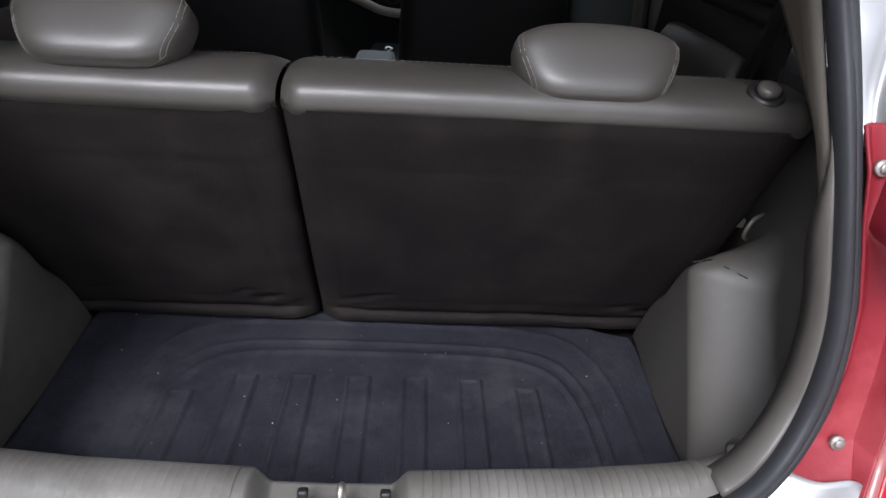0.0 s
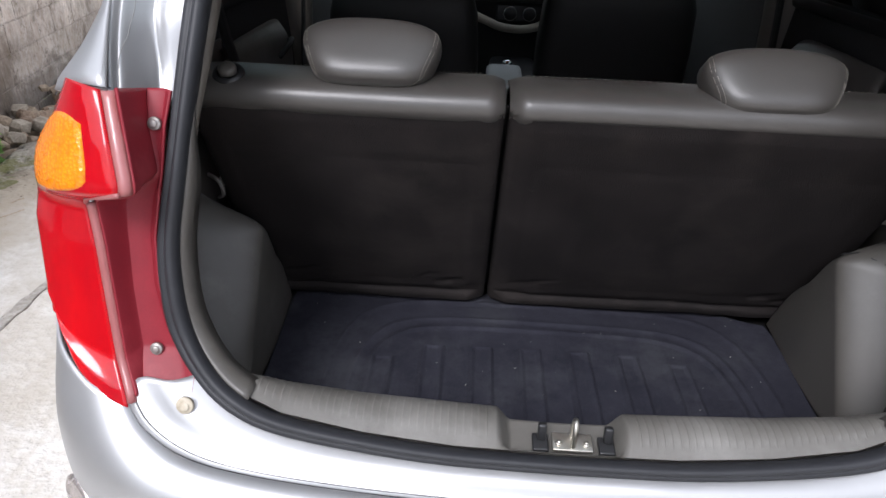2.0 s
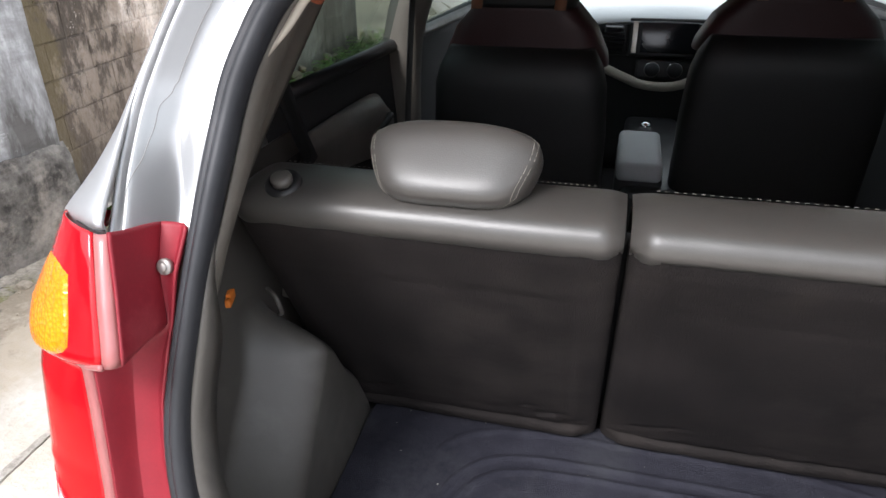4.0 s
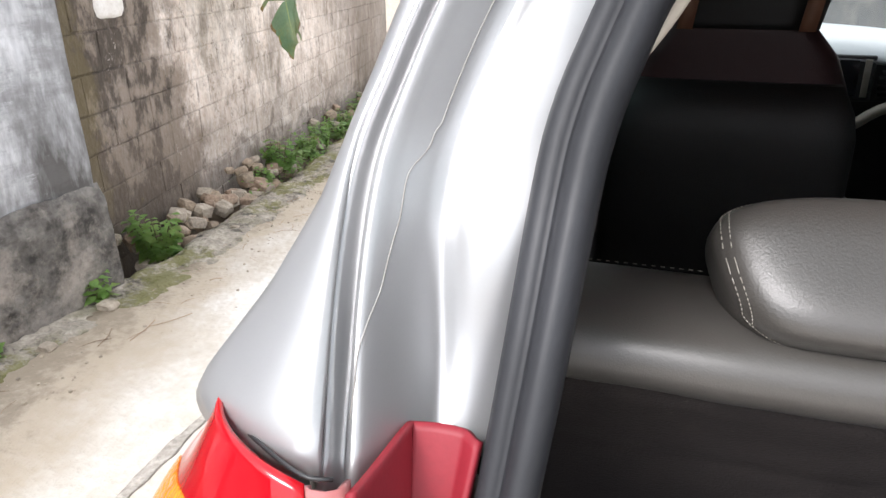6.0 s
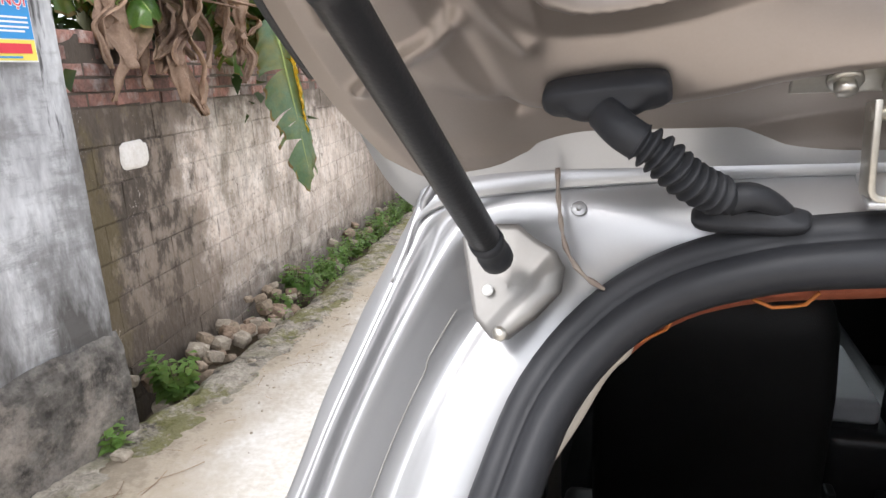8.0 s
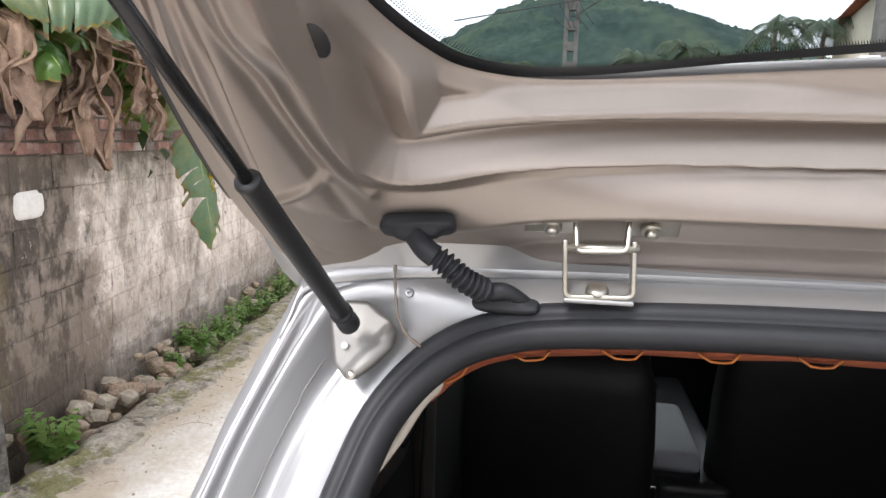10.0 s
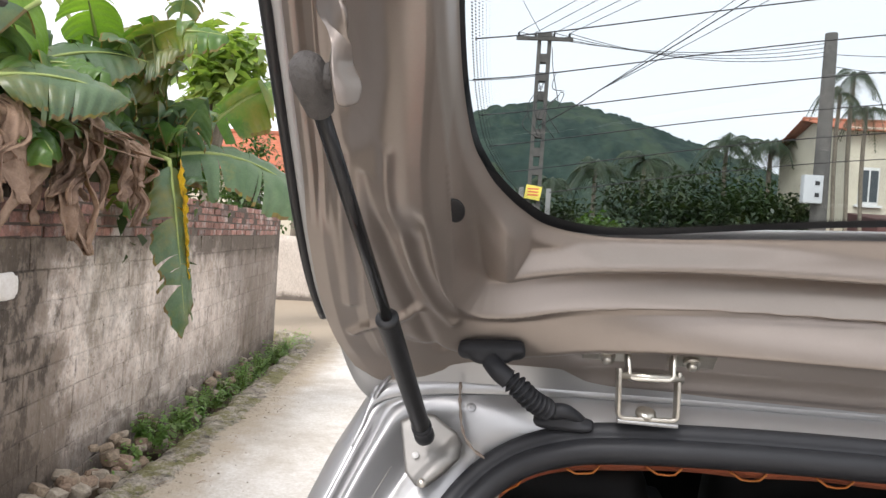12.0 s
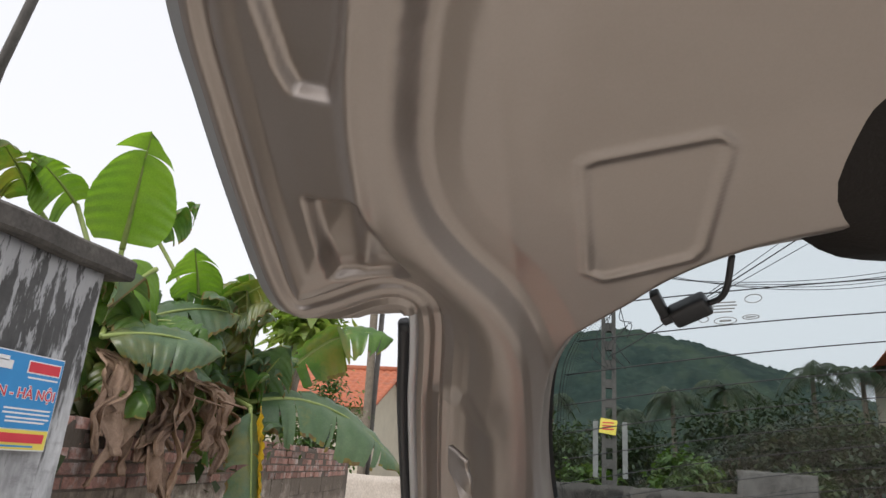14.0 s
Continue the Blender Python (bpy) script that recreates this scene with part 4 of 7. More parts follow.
def glass_h(x, s):
    """The pane bulges outwards between its edges."""
    return -.004 - .040 * max(0, 1 - (x / .5) ** 2) * math.sin(math.pi * min(1, max(0, (s - .17) / .38))) ** .6


# half outline of the frame and of the window, hinge edge first
T_EDGE = [(0, -.092), (-.20, -.091), (-.34, -.090), (-.44, -.089), (-.53, -.091), (-.578, -.084), (-.608, -.060), (-.626, -.015), (-.630, .05), (-.624, .13), (-.610, .24), (-.592, .37), (-.582, .425),
          (-.577, .458), (-.580, .473), (-.598, .475), (-.634, .462), (-.657, .458), (-.670, .475), (-.673, .53), (-.672, .60), (-.668, .66), (-.645, .735), (-.58, .815), (-.35, .865), (0, .875)]
T_WIN = [(0, .206), (-.14, .200), (-.25, .191), (-.344, .181), (-.40, .179), (-.440, .187), (-.462, .203), (-.480, .225), (-.490, .245), (-.497, .268), (-.501, .312), (-.501, .365), (-.499, .395),
         (-.496, .418), (-.492, .434), (-.485, .450), (-.475, .466), (-.462, .477), (-.445, .490), (-.423, .505), (-.395, .517), (-.36, .526), (-.30, .535), (-.20, .545), (-.10, .552), (0, .555)]
# crest line of the pressing round the window
T_CREST = [(0, .115), (-.141, .115), (-.30, .114), (-.375, .108), (-.424, .099), (-.465, .086), (-.497, .086), (-.517, .112), (-.524, .160), (-.525, .241), (-.520, .294), (-.514, .348), (-.511, .414),
           (-.512, .454), (-.524, .487), (-.546, .515), (-.562, .545), (-.566, .580), (-.560, .615), (-.547, .660), (-.51, .73), (-.42, .79), (-.25, .825), (0, .835)]


def half_loop(pts, n):
    h = smooth_path([(x, s, 0) for x, s in pts], n)
    return h + [Vector((-p.x, p.y, 0)) for p in h[-2:0:-1]]


def station_loop(pts, n):
    """Points at equal steps of the station number."""
    def along(t):
        t *= len(pts) - 1
        i = min(int(t), len(pts) - 2)
        q = [Vector((*pts[max(0, min(len(pts) - 1, i + k))], 0)) for k in (-1, 0, 1, 2)]
        s = t - i
        return 0.5 * (2 * q[1] + (q[2] - q[0]) * s + (2 * q[0] - 5 * q[1] + 4 * q[2] - q[3]) * s * s + (3 * q[1] - q[0] - 3 * q[2] + q[3]) * s ** 3)
    h = [along(i / (n - 1)) for i in range(n)]
    return h + [Vector((-p.x, p.y, 0)) for p in h[-2:0:-1]]


edge_loop, win_loop = station_loop(T_EDGE, 900), station_loop(T_WIN, 900)


def dist(pts, x, s, n=0, closed=False):
    """Distance of many places from a smooth line, and on which side they lie."""
    q = smooth_path([(a, b, 0) for a, b in pts], n) if n else [Vector((a, b, 0)) for a, b in pts]
    q = q + q[:1] if closed else q
    best, sign = np.full(x.shape, 9.0), np.zeros(x.shape)
    for a, b in zip(q, q[1:]):
        dx, ds = b.x - a.x, b.y - a.y
        k = np.clip(((x - a.x) * dx + (s - a.y) * ds) / (dx * dx + ds * ds + 1e-12), 0, 1)
        d = np.hypot(x - a.x - k * dx, s - a.y - k * ds)
        near = d < best
        sign[near] = np.sign((dx * (s - a.y) - ds * (x - a.x)))[near]
        best[near] = d[near]
    return best, sign


def ease(a, b, x):
    k = np.clip((x - a) / (b - a), 0, 1)
    return k * k * (3 - 2 * k)


def soft_poly(pts, x, s, edge):
    """1 inside an outline, easing to 0 at its edge."""
    d, _ = dist(pts, x, s, 0, True)
    inside = np.zeros(x.shape, bool)
    for (ax, ay), (bx, by) in zip(pts, pts[1:] + pts[:1]):
        inside ^= ((ay > s) != (by > s)) & (x < (bx - ax) * (s - ay) / (by - ay + 1e-12) + ax)
    return ease(-edge, edge, np.where(inside, d, -d))


def bead(pts, x, s, n, width):
    return np.exp(-(dist(pts, x, s, n)[0] / width) ** 2)


def panel_h(x, s, e, r):
    """Relief of the pressed inner panel; e is the distance from the outer edge, r runs from it (0) to the window (1)."""
    x = -np.abs(x)
    d, side = dist(T_CREST, x, s, 150)
    d = np.where(side > 0, -d, d)                    # positive towards the window
    top, low = 1 - ease(.16, .23, s), ease(.415, .47, s)
    mid = 1 - top * 1.0 - low
    wide = e + np.abs(d) + 1e-6
    k = e / wide
    rim = np.interp(e, [0, .004, .008, .010, .015, .018, .024, .031, .035, .040, .05], [0, .002, .002, -.001, -.001, .005, .008, .009, .009, .010, .011])
    out = np.minimum(rim, .011) + .018 * ease(.25, .95, k)
    h_top = np.interp(d, [-.206, -.196, -.182, -.166, -.150, -.134, -.098, -.086, -.080, -.042, -.034, -.012, -.008, 0, .004, .025, .030, .052, .058, .070],
                      [.016, .015, .010, .007, .003, -.003, -.003, .010, .011, .000, .001, .005, .007, .026, .025, .005, .005, .027, .027, .012])
    h_mid = np.where(d < 0, out, np.interp(d, [0, .004, .014, .022, .04], [.029, .027, .014, .012, .014]))
    h_low = np.where(d < 0, out, np.interp(d, [0, .004, .012, .018, .035, .07, .13, .25], [.029, .027, .016, .015, .019, .021, .017, .010]))
    corner = ease(-.49, -.60, x)
    h_top = h_top * (1 - corner) + corner * np.where(e < .04, np.interp(e, [0, .012, .03, .04], [.008, .010, .008, .010]), .011)
    drop = 1 - ease(-.09, -.02, s)
    h_top = h_top + corner * drop * .012
    h = top * h_top + mid * h_mid + low * h_low
    # beads and folds at the hinge corner and beside the strut
    for pts, w, a in (([(-.563, .234), (-.563, .180), (-.553, .100), (-.543, .042), (-.528, -.011)], .006, -.004),
                      ([(-.545, .269), (-.549, .225), (-.545, .140), (-.531, .070), (-.516, .042)], .0045, .0032),
                      ([(-.607, .021), (-.584, .041), (-.545, .062)], .005, .004),
                      ([(-.602, .070), (-.589, .193), (-.580, .252)], .005, .003),
                      ([(-.600, .505), (-.588, .545), (-.583, .60), (-.570, .66)], .005, .0030)):
        h = h + a * bead(pts, x, s, 40, w)
    for line, a in ((-.192, -.0026), (-.178, .0020), (-.164, -.0014)):
        h = h + top * (1 - corner) * a * np.exp(-((d - line) / .0035) ** 2)
    h = h - .0085 * soft_poly([(-.622, .552), (-.590, .554), (-.584, .53), (-.574, .503), (-.585, .496), (-.622, .496)], x, s, .004)
    h = h - .0085 * soft_poly([(-.617, .625), (-.612, .614), (-.592, .612), (-.580, .64), (-.562, .70), (-.60, .73), (-.622, .66)], x, s, .004)
    h = h - .008 * soft_poly([(-.573, .391), (-.590, .270), (-.576, .261), (-.556, .280), (-.546, .327), (-.543, .379), (-.554, .403)], x, s, .012)
    box_d = dist([(-.475, .574), (-.470, .577), (-.413, .588), (-.4085, .583), (-.417, .528), (-.422, .522), (-.466, .509), (-.473, .512)], x, s, 0, True)[0]
    h = h + .0022 * np.exp(-(box_d / .0022) ** 2)
    lip = ease(.95, 1.0, r)
    return h * (1 - lip) + .005 * lip


NW = 130
ea, wi = np.array([(p.x, p.y) for p in edge_loop]), np.array([(p.x, p.y) for p in win_loop])
keep = [i for i in range(len(ea)) if i < 900 or i % 6 == 0]           # the far half needs fewer points
ea, wi = ea[keep], wi[keep]
rr = np.linspace(0, 1, NW)[:, None]
px, ps = ea[:, 0] * (1 - rr) + wi[:, 0] * rr, ea[:, 1] * (1 - rr) + wi[:, 1] * rr
pe = dist([tuple(p) for p in ea[::4]], px, ps, 0, True)[0]
ph = panel_h(px, ps, pe, rr + 0 * px)


N_L = len(ea)
f = [(j * N_L + i, j * N_L + (i + 1) % N_L, (j + 1) * N_L + (i + 1) % N_L, (j + 1) * N_L + i) for j in range(NW - 1) for i in range(N_L)]
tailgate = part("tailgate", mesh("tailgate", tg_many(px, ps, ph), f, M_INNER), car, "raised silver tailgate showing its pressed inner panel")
# outer skin, a little wider than the inner panel
rs = np.linspace(0, 1, 14)[:, None]
out_x = ea[:, 0] * 1.012
out_s = ea[:, 1] + .006 * ease(.46, .7, ea[:, 1])
sx_, ss_ = out_x * (1 - rs) + wi[:, 0] * 1.03 * rs, out_s * (1 - rs) + (wi[:, 1] * 1.04 - .0148) * rs
sh = -.004 + .036 * (1 - ease(-.085, -.01, ss_)) * (1 - rs) ** 2 - .018 * np.sin(np.pi * rs * .9) + 0 * sx_
f = [(j * N_L + i, j * N_L + (i + 1) % N_L, (j + 1) * N_L + (i + 1) % N_L, (j + 1) * N_L + i) for j in range(13) for i in range(N_L)]
part("outer_skin", mesh("outer_skin", tg_many(sx_, ss_, sh), f, M_PAINT), tailgate, "silver outer skin", solid=.002, offset=0)
for sgn in (1, -1):
    rim = [tg(sgn * (float(a) - .004), float(b), float(c) - .004) for a, b, c in zip(sx_[0][:900], ss_[0][:900], sh[0][:900]) if a < -.545 and .015 < b < .45][::6]
    part("edge_rubber", mesh("edge_rubber", *tube(rim, .0048, 8), M_BLACKP), tailgate, "black edge strip")
# glass, printed border and heater wires
glass_loop = [(p - Vector((0, .37, 0))) * 1.03 + Vector((0, .37, 0)) for p in win_loop]


def pane_pt(u, w):
    n = len(glass_loop)
    p = Vector((0, .37, 0)).lerp(glass_loop[round(u * n) % n], w)
    return tg(p.x, p.y, glass_h(p.x, p.y))


pane = part("rear_window", mesh("rear_window", *grid(pane_pt, len(glass_loop) // 4, 6, True), M_REARGLASS), tailgate, "tinted heated rear window")
pane.visible_shadow = False


def frit_pt(u, w):
    n = len(win_loop)
    a = win_loop[round(u * n) % n]
    p = a.lerp(Vector((0, .37, 0)), .040 * w - .036)
    return tg(p.x, p.y, glass_h(p.x, p.y) + .0025)


part("printed_border", mesh("printed_border", *grid(frit_pt, len(win_loop) // 4, 3, True), M_BLACKP), pane, "black printed glass border")
dots_v, dots_f = [], []
for row in range(6):
    n = 2600
    loop = half_loop(T_WIN, n // 2 + 1)
    for i in range(0, len(loop)):
        p = loop[i].lerp(Vector((0, .37, 0)), 0.011 + row * .0036)
        if (i + row) % 2:
            continue
        r = .00062 - row * .00008
        o = len(dots_v)
        dots_v += [tg(p.x + r * math.cos(a), p.y + r * math.sin(a), glass_h(p.x, p.y) + .0035) for a in (0, 1.26, 2.51, 3.77, 5.03)]
        dots_f.append(tuple(range(o, o + 5)))
part("printed_dots", mesh("printed_dots", dots_v, dots_f, M_BLACKP, False), pane)["kind"] = "stuff"
for k in range(12):
    s = .199 + k * .0268
    amp = .030 + max(0, .44 - s) * .155
    xw = lerp_list([.19, .21, .24, .30, .42, .44, .463, .482, .505, .522, .55], [.43, .46, .485, .497, .488, .48, .467, .447, .41, .365, .17], s)
    bow = [(x, s + amp * (1 - (x / .5) ** 2)) for x in np.linspace(-xw, xw, 40)]
    part("heater_wire", mesh("heater_wire", *tube([tg(x, q, glass_h(x, q) + .0025) for x, q in bow if abs(x) < .36 or q < .50], .0004, 5), M_BLACKP), pane)

# ---- boot: trim, floor, rear seat ----
def sill_pt(u, w):
    x = (u - .5) * 1.044
    ax = abs(x)
    y0 = lerp_list([0, .16, .29, .41, .475, .51], [-.034, -.033, -.029, -.019, -.006, .010], ax)
    z0 = lerp_list([0, .16, .29, .41, .475, .51], [.716, .718, .729, .746, .770, .792], ax)
    y1 = lerp_list([0, .3, .42, .47, .51], [.048, .050, .054, .056, .058], ax)
    z1 = lerp_list([0, .1, .3, .42, .47, .51], [.722, .724, .733, .742, .75, .76], ax)
    notch = 1 - sstep(.072, .098, ax)
    rib = 0.0
    if .11 < ax < .452:
        rib = .0026 * (((ax / .0112) % 1) ** 2) * sstep(.12, .18, w) * (1 - sstep(.58, .62, w))
    if w < .62:
        k = w / .62
        y, z = y0 + (y1 - y0) * k, z0 + (z1 - z0) * k + .014 * math.sin(k * math.pi) * (1 - notch) + rib
        z -= notch * .024 * sstep(0, .25, k)
    else:
        k = (w - .62) / .38
        y, z = y1 + .022 * math.sin(k * math.pi / 2), z1 - notch * .024 - (z1 - .52 - notch * .024) * k ** 1.3
    return Vector((x, y + .006 * sstep(.47, .52, ax), z - .004 * sstep(.48, .52, ax)))


part("sill_trim", mesh("sill_trim", *grid(sill_pt, 1100, 30), M_SILL), car, "taupe ribbed plastic sill trim")

# latch hardware in the sill notch
plate = part("striker_plate", mesh("striker_plate", *box((.016, -.002, .7075), (.060, .030, .006), pose(0, 0, 0, 12), .0025), M_STEEL), car, "zinc striker plate")
loop = [(.016, -.010, .70), (.016, -.012, .735), (.0165, -.006, .748), (.017, .002, .748), (.017, .008, .736), (.017, .008, .70)]
part("striker", mesh("striker", *tube(smooth_path(loop, 24), .0042, 10), M_STEEL), plate, "steel latch striker")
for x in (-.004, .036):
    part("bolt", mesh("bolt", *screw((x, -.006, .7105), (0, -.2, 1), .0055), M_STEEL), plate)
for x in (-.031, .066):
    b = part("bump_stop", mesh("bump_stop", *join(box((x, -.004, .706), (.024, .030, .008), pose(0, 0, 0, 10), .003), box((x + .002, .004, .722), (.013, .012, .026), pose(0, 0, 0, -12), .004)), M_BLACKP), car, "black plastic bump stop")


ARCH_Y = [.05, .10, .178, .24, .304, .35, .40, .44, .47, .50, .55, .60, .63, .66]
ARCH_Z = [.52, .555, .645, .745, .820, .860, .868, .845, .80, .755, .70, .615, .55, .50]


arch_curve = smooth_path([(0, y, z) for y, z in zip(ARCH_Y, ARCH_Z)], 160)
ARCH_Y, ARCH_Z = [p.y for p in arch_curve], [p.z for p in arch_curve]


def arch_x(y, z):
    """The hump follows the wheel: a rounded face leaning towards the seat, a flat crown, then falling along the backrest."""
    top = .868 if y < .40 else lerp_list(ARCH_Y, ARCH_Z, y)
    c = y - .312 - .68 * (z - .671)
    base = .668 - .108 * sstep(-.090, .018, c) + .016 * sstep(.40, .66, y)
    return base + (.690 - base) * sstep(top - .055, top + .040, z)


def trim_pt(u, w):
    z = .525 + w * .60
    zc = max(z, .80)
    x0 = -lerp_list([.787, .84, .905, .972, 1.074, 1.18], [.505, .548, .560, .562, .547, .535], zc) - (0 if z > .80 else .045 * sstep(.80, .56, z))
    y0 = face_y(zc) + .022 + (0 if z > .80 else .075 * sstep(.80, .70, z))
    y1 = .66
    y = y0 + (y1 - y0) * u
    x = -arch_x(y, z)
    k = sstep(0, .12, u)
    return Vector((x0 + (x - x0) * k, y, z))


v, f = grid(trim_pt, 240, 200)
for q in ((v, f), mirror((v, f))):
    side_trim = part("side_trim", mesh("side_trim", *q, M_PLASTIC), car, "grey moulded plastic wheel arch trim", solid=.003, offset=0)
# lid seam of the jack compartment across the hump
seam_line = []
for x in np.linspace(.562, .636, 14):
    z = .828 + .006 * math.sin((x - .562) * 42)
    y = min(np.linspace(.30, .46, 160), key=lambda q: abs(arch_x(q, z) - x))
    seam_line.append(Vector((x - .0012, y - .0010, z)))
part("lid_seam", mesh("lid_seam", *tube(smooth_path(seam_line, 30), .0011, 6), M_BLACKP), side_trim)


def pillar_trim_pt(u, w):
    z = 1.02 + w * .42
    s = lerp_list([1.02, 1.074, 1.18, 1.275, 1.308, 1.336, 1.373, 1.405, 1.44], [.555, .547, .535, .527, .522, .512, .495, .470, .455], z)
    y0 = face_y(z) + .016
    x1 = lerp_list([1.02, 1.2, 1.44], [.628, .612, .540], z)
    y1 = lerp_list([1.02, 1.10, 1.2, 1.44], [.17, .30, .42, .60], z)
    k = u ** .8
    return Vector((-(s + (x1 - s) * sstep(0, .8, u)), y0 + (y1 - y0) * k, z))


v, f = grid(pillar_trim_pt, 14, 30)
for q in ((v, f), mirror((v, f))):
    part("pillar_trim", mesh("pillar_trim", *q, M_PILLAR), car, "beige-grey plastic pillar trim", solid=.003, offset=0)

edge_l = smooth_path([(-.536, .238, 1.292), (-.520, .262, 1.322), (-.500, .288, 1.352), (-.484, .305, 1.380), (-.466, .313, 1.398)], 40)
for flip in (1, -1):
    part("trim_lip", mesh("trim_lip", *tube([Vector((p.x * flip, p.y, p.z)) for p in edge_l], [(.0020 + .0045 * i / 39) * min(1, .2 + i / 8, .2 + (39 - i) / 3) for i in range(40)], 8), mat("cream_trim_lip", (.50, .45, .37), (.44, .39, .32), 8, .6)), car, "cream trim lip along the door seal")
roll = smooth_path([(-.492, .330, 1.386), (-.468, .331, 1.411), (-.43, .326, 1.433), (-.36, .317, 1.450), (-.2, .315, 1.458), (0, .316, 1.460)], 50)
roll = roll + [Vector((-p.x, p.y, p.z)) for p in roll[-2::-1]]
radii = [.021 + .0008 * math.sin(i * .55) for i in range(len(roll))]
lining = part("headlining_edge", mesh("headlining_edge", *tube(roll, radii, 12), M_ORANGE), car, "orange quilted headlining edge with stitching")
M_STITCH = mat("orange_stitch", (.50, .17, .03), (.40, .12, .022), 50, .6)
st = []
for i in range(3, len(roll) - 4, 7):
    a = roll[i] + Vector((0, -.020, -.012))
    b = roll[i + 2] + Vector((0, -.012, -.0215))
    c = roll[i + 3] + Vector((0, -.020, -.012))
    st.append(tube([a, (a + b) / 2 + Vector((0, -.002, -.002)), b, (b + c) / 2 + Vector((0, -.002, -.002)), c], .0011, 5))
part("stitching", mesh("stitching", *join(*st), M_STITCH), lining)["kind"] = "stuff"

# boot mat, a loose moulded carpet
def bar(x, y, cx, cy, hx, hy, soft=.006):
    return sstep(hx + soft, hx, abs(x - cx)) * sstep(hy + soft, hy, abs(y - cy))


def mat_pt(u, w):
    x = (u - .5) * 2
    y = .085 + w * .575
    wide_x = lerp_list([.085, .16, .30, .62, .66], [.50, .535, .552, .566, .560], y)
    x *= wide_x
    y_end = .645 + .022 * math.cos(x * 2.2) - .05 * sstep(.38, .57, x)
    y = .085 + w * (y_end - .085)
    z = .530 + .004 * noise.noise((x * 3, y * 3, 0)) + .0012 * noise.noise((x * 25, y * 25, 2))
    for k in range(-2, 5):
        cx = -.11 + k * .105
        top = .455 - .45 * max(0, abs(cx - .03) - .24)
        rim_in = bar(x, y, cx, top / 2 - .02, .014, top / 2, .004)
        rim_out = bar(x, y, cx, top / 2 - .02, .022, top / 2 + .007, .005)
        z += .0080 * (rim_out - .62 * rim_in)
    r = ((abs(x - .03) / .385) ** 6 + (max(0, y) / .518) ** 6) ** (1 / 6)
    z += .0060 * math.exp(-((r - 1.0) / .012) ** 2) + .0045 * math.exp(-((r - 1.065) / .012) ** 2) + .0035 * math.exp(-((r - 1.20) / .014) ** 2)
    return Vector((x, y, z))


boot_mat = tagged(part("boot_mat", mesh("boot_mat", *grid(mat_pt, 330, 170), M_CARPET), None, "", solid=.012),
                  "dark navy carpet boot mat with moulded ridges", "car mat")
M_CRUMB = mat("pale_crumb", (.6, .58, .52), (.5, .47, .4), 40, .8)
rng = random.Random(5)
cr = []
for i in range(48):
    x, w = rng.uniform(-.5, .5), rng.random()
    p = mat_pt(.5 + x / 1.12, w)
    r = rng.choice((.0004, .0005, .0007, .0011))
    cr.append(box(p + Vector((0, 0, r)), (r * 2, r * rng.uniform(1, 3), r), pose(0, 0, 0, rng.uniform(0, 40), 0, rng.uniform(0, 180))))
tagged(part("crumbs", mesh("crumbs", *join(*cr), M_CRUMB, False)), "pale crumbs and lint scattered on the boot mat", "lint", kind="stuff")

# boot floor pan under the mat
part("boot_floor", mesh("boot_floor", *box((0, .36, .505), (1.26, .66, .024)), M_DARKIN), car)

# rear seat backs
BACK = [(.632, .545), (.602, .60), (.545, .70), (.490, .80), (.437, .90), (.405, .96), (.372, 1.02), (.345, 1.065), (.334, 1.09)]
TOPR = [(.333, 1.080), (.325, 1.088), (.321, 1.102), (.325, 1.116), (.338, 1.127), (.365, 1.134), (.41, 1.135), (.455, 1.128), (.492, 1.105), (.51, 1.06), (.52, .98)]


def seat_loft(xa, xb, prof, bulge, wave, edge=.03):
    pts = smooth_path([(0, y, z) for y, z in prof], 40)

    def fn(u, w):
        x = xa + (xb - xa) * u
        e = min(x - xa, xb - x)
        pull = (1 - min(1, e / edge)) ** 2
        p = pts[round(w * 39)]
        y, z = p.y + pull * .022 * (1 if p.y < .46 else -1), p.z - pull * .014 * (1 if p.z > 1.1 else 0)
        n = noise.noise((x * 5, z * 6, .3))
        y -= bulge * (.5 + n) * (1 - pull)
        y += wave * noise.noise((x * 17, z * 11, 1.7))
        return Vector((x, y, z))
    return grid(fn, 90, 40)


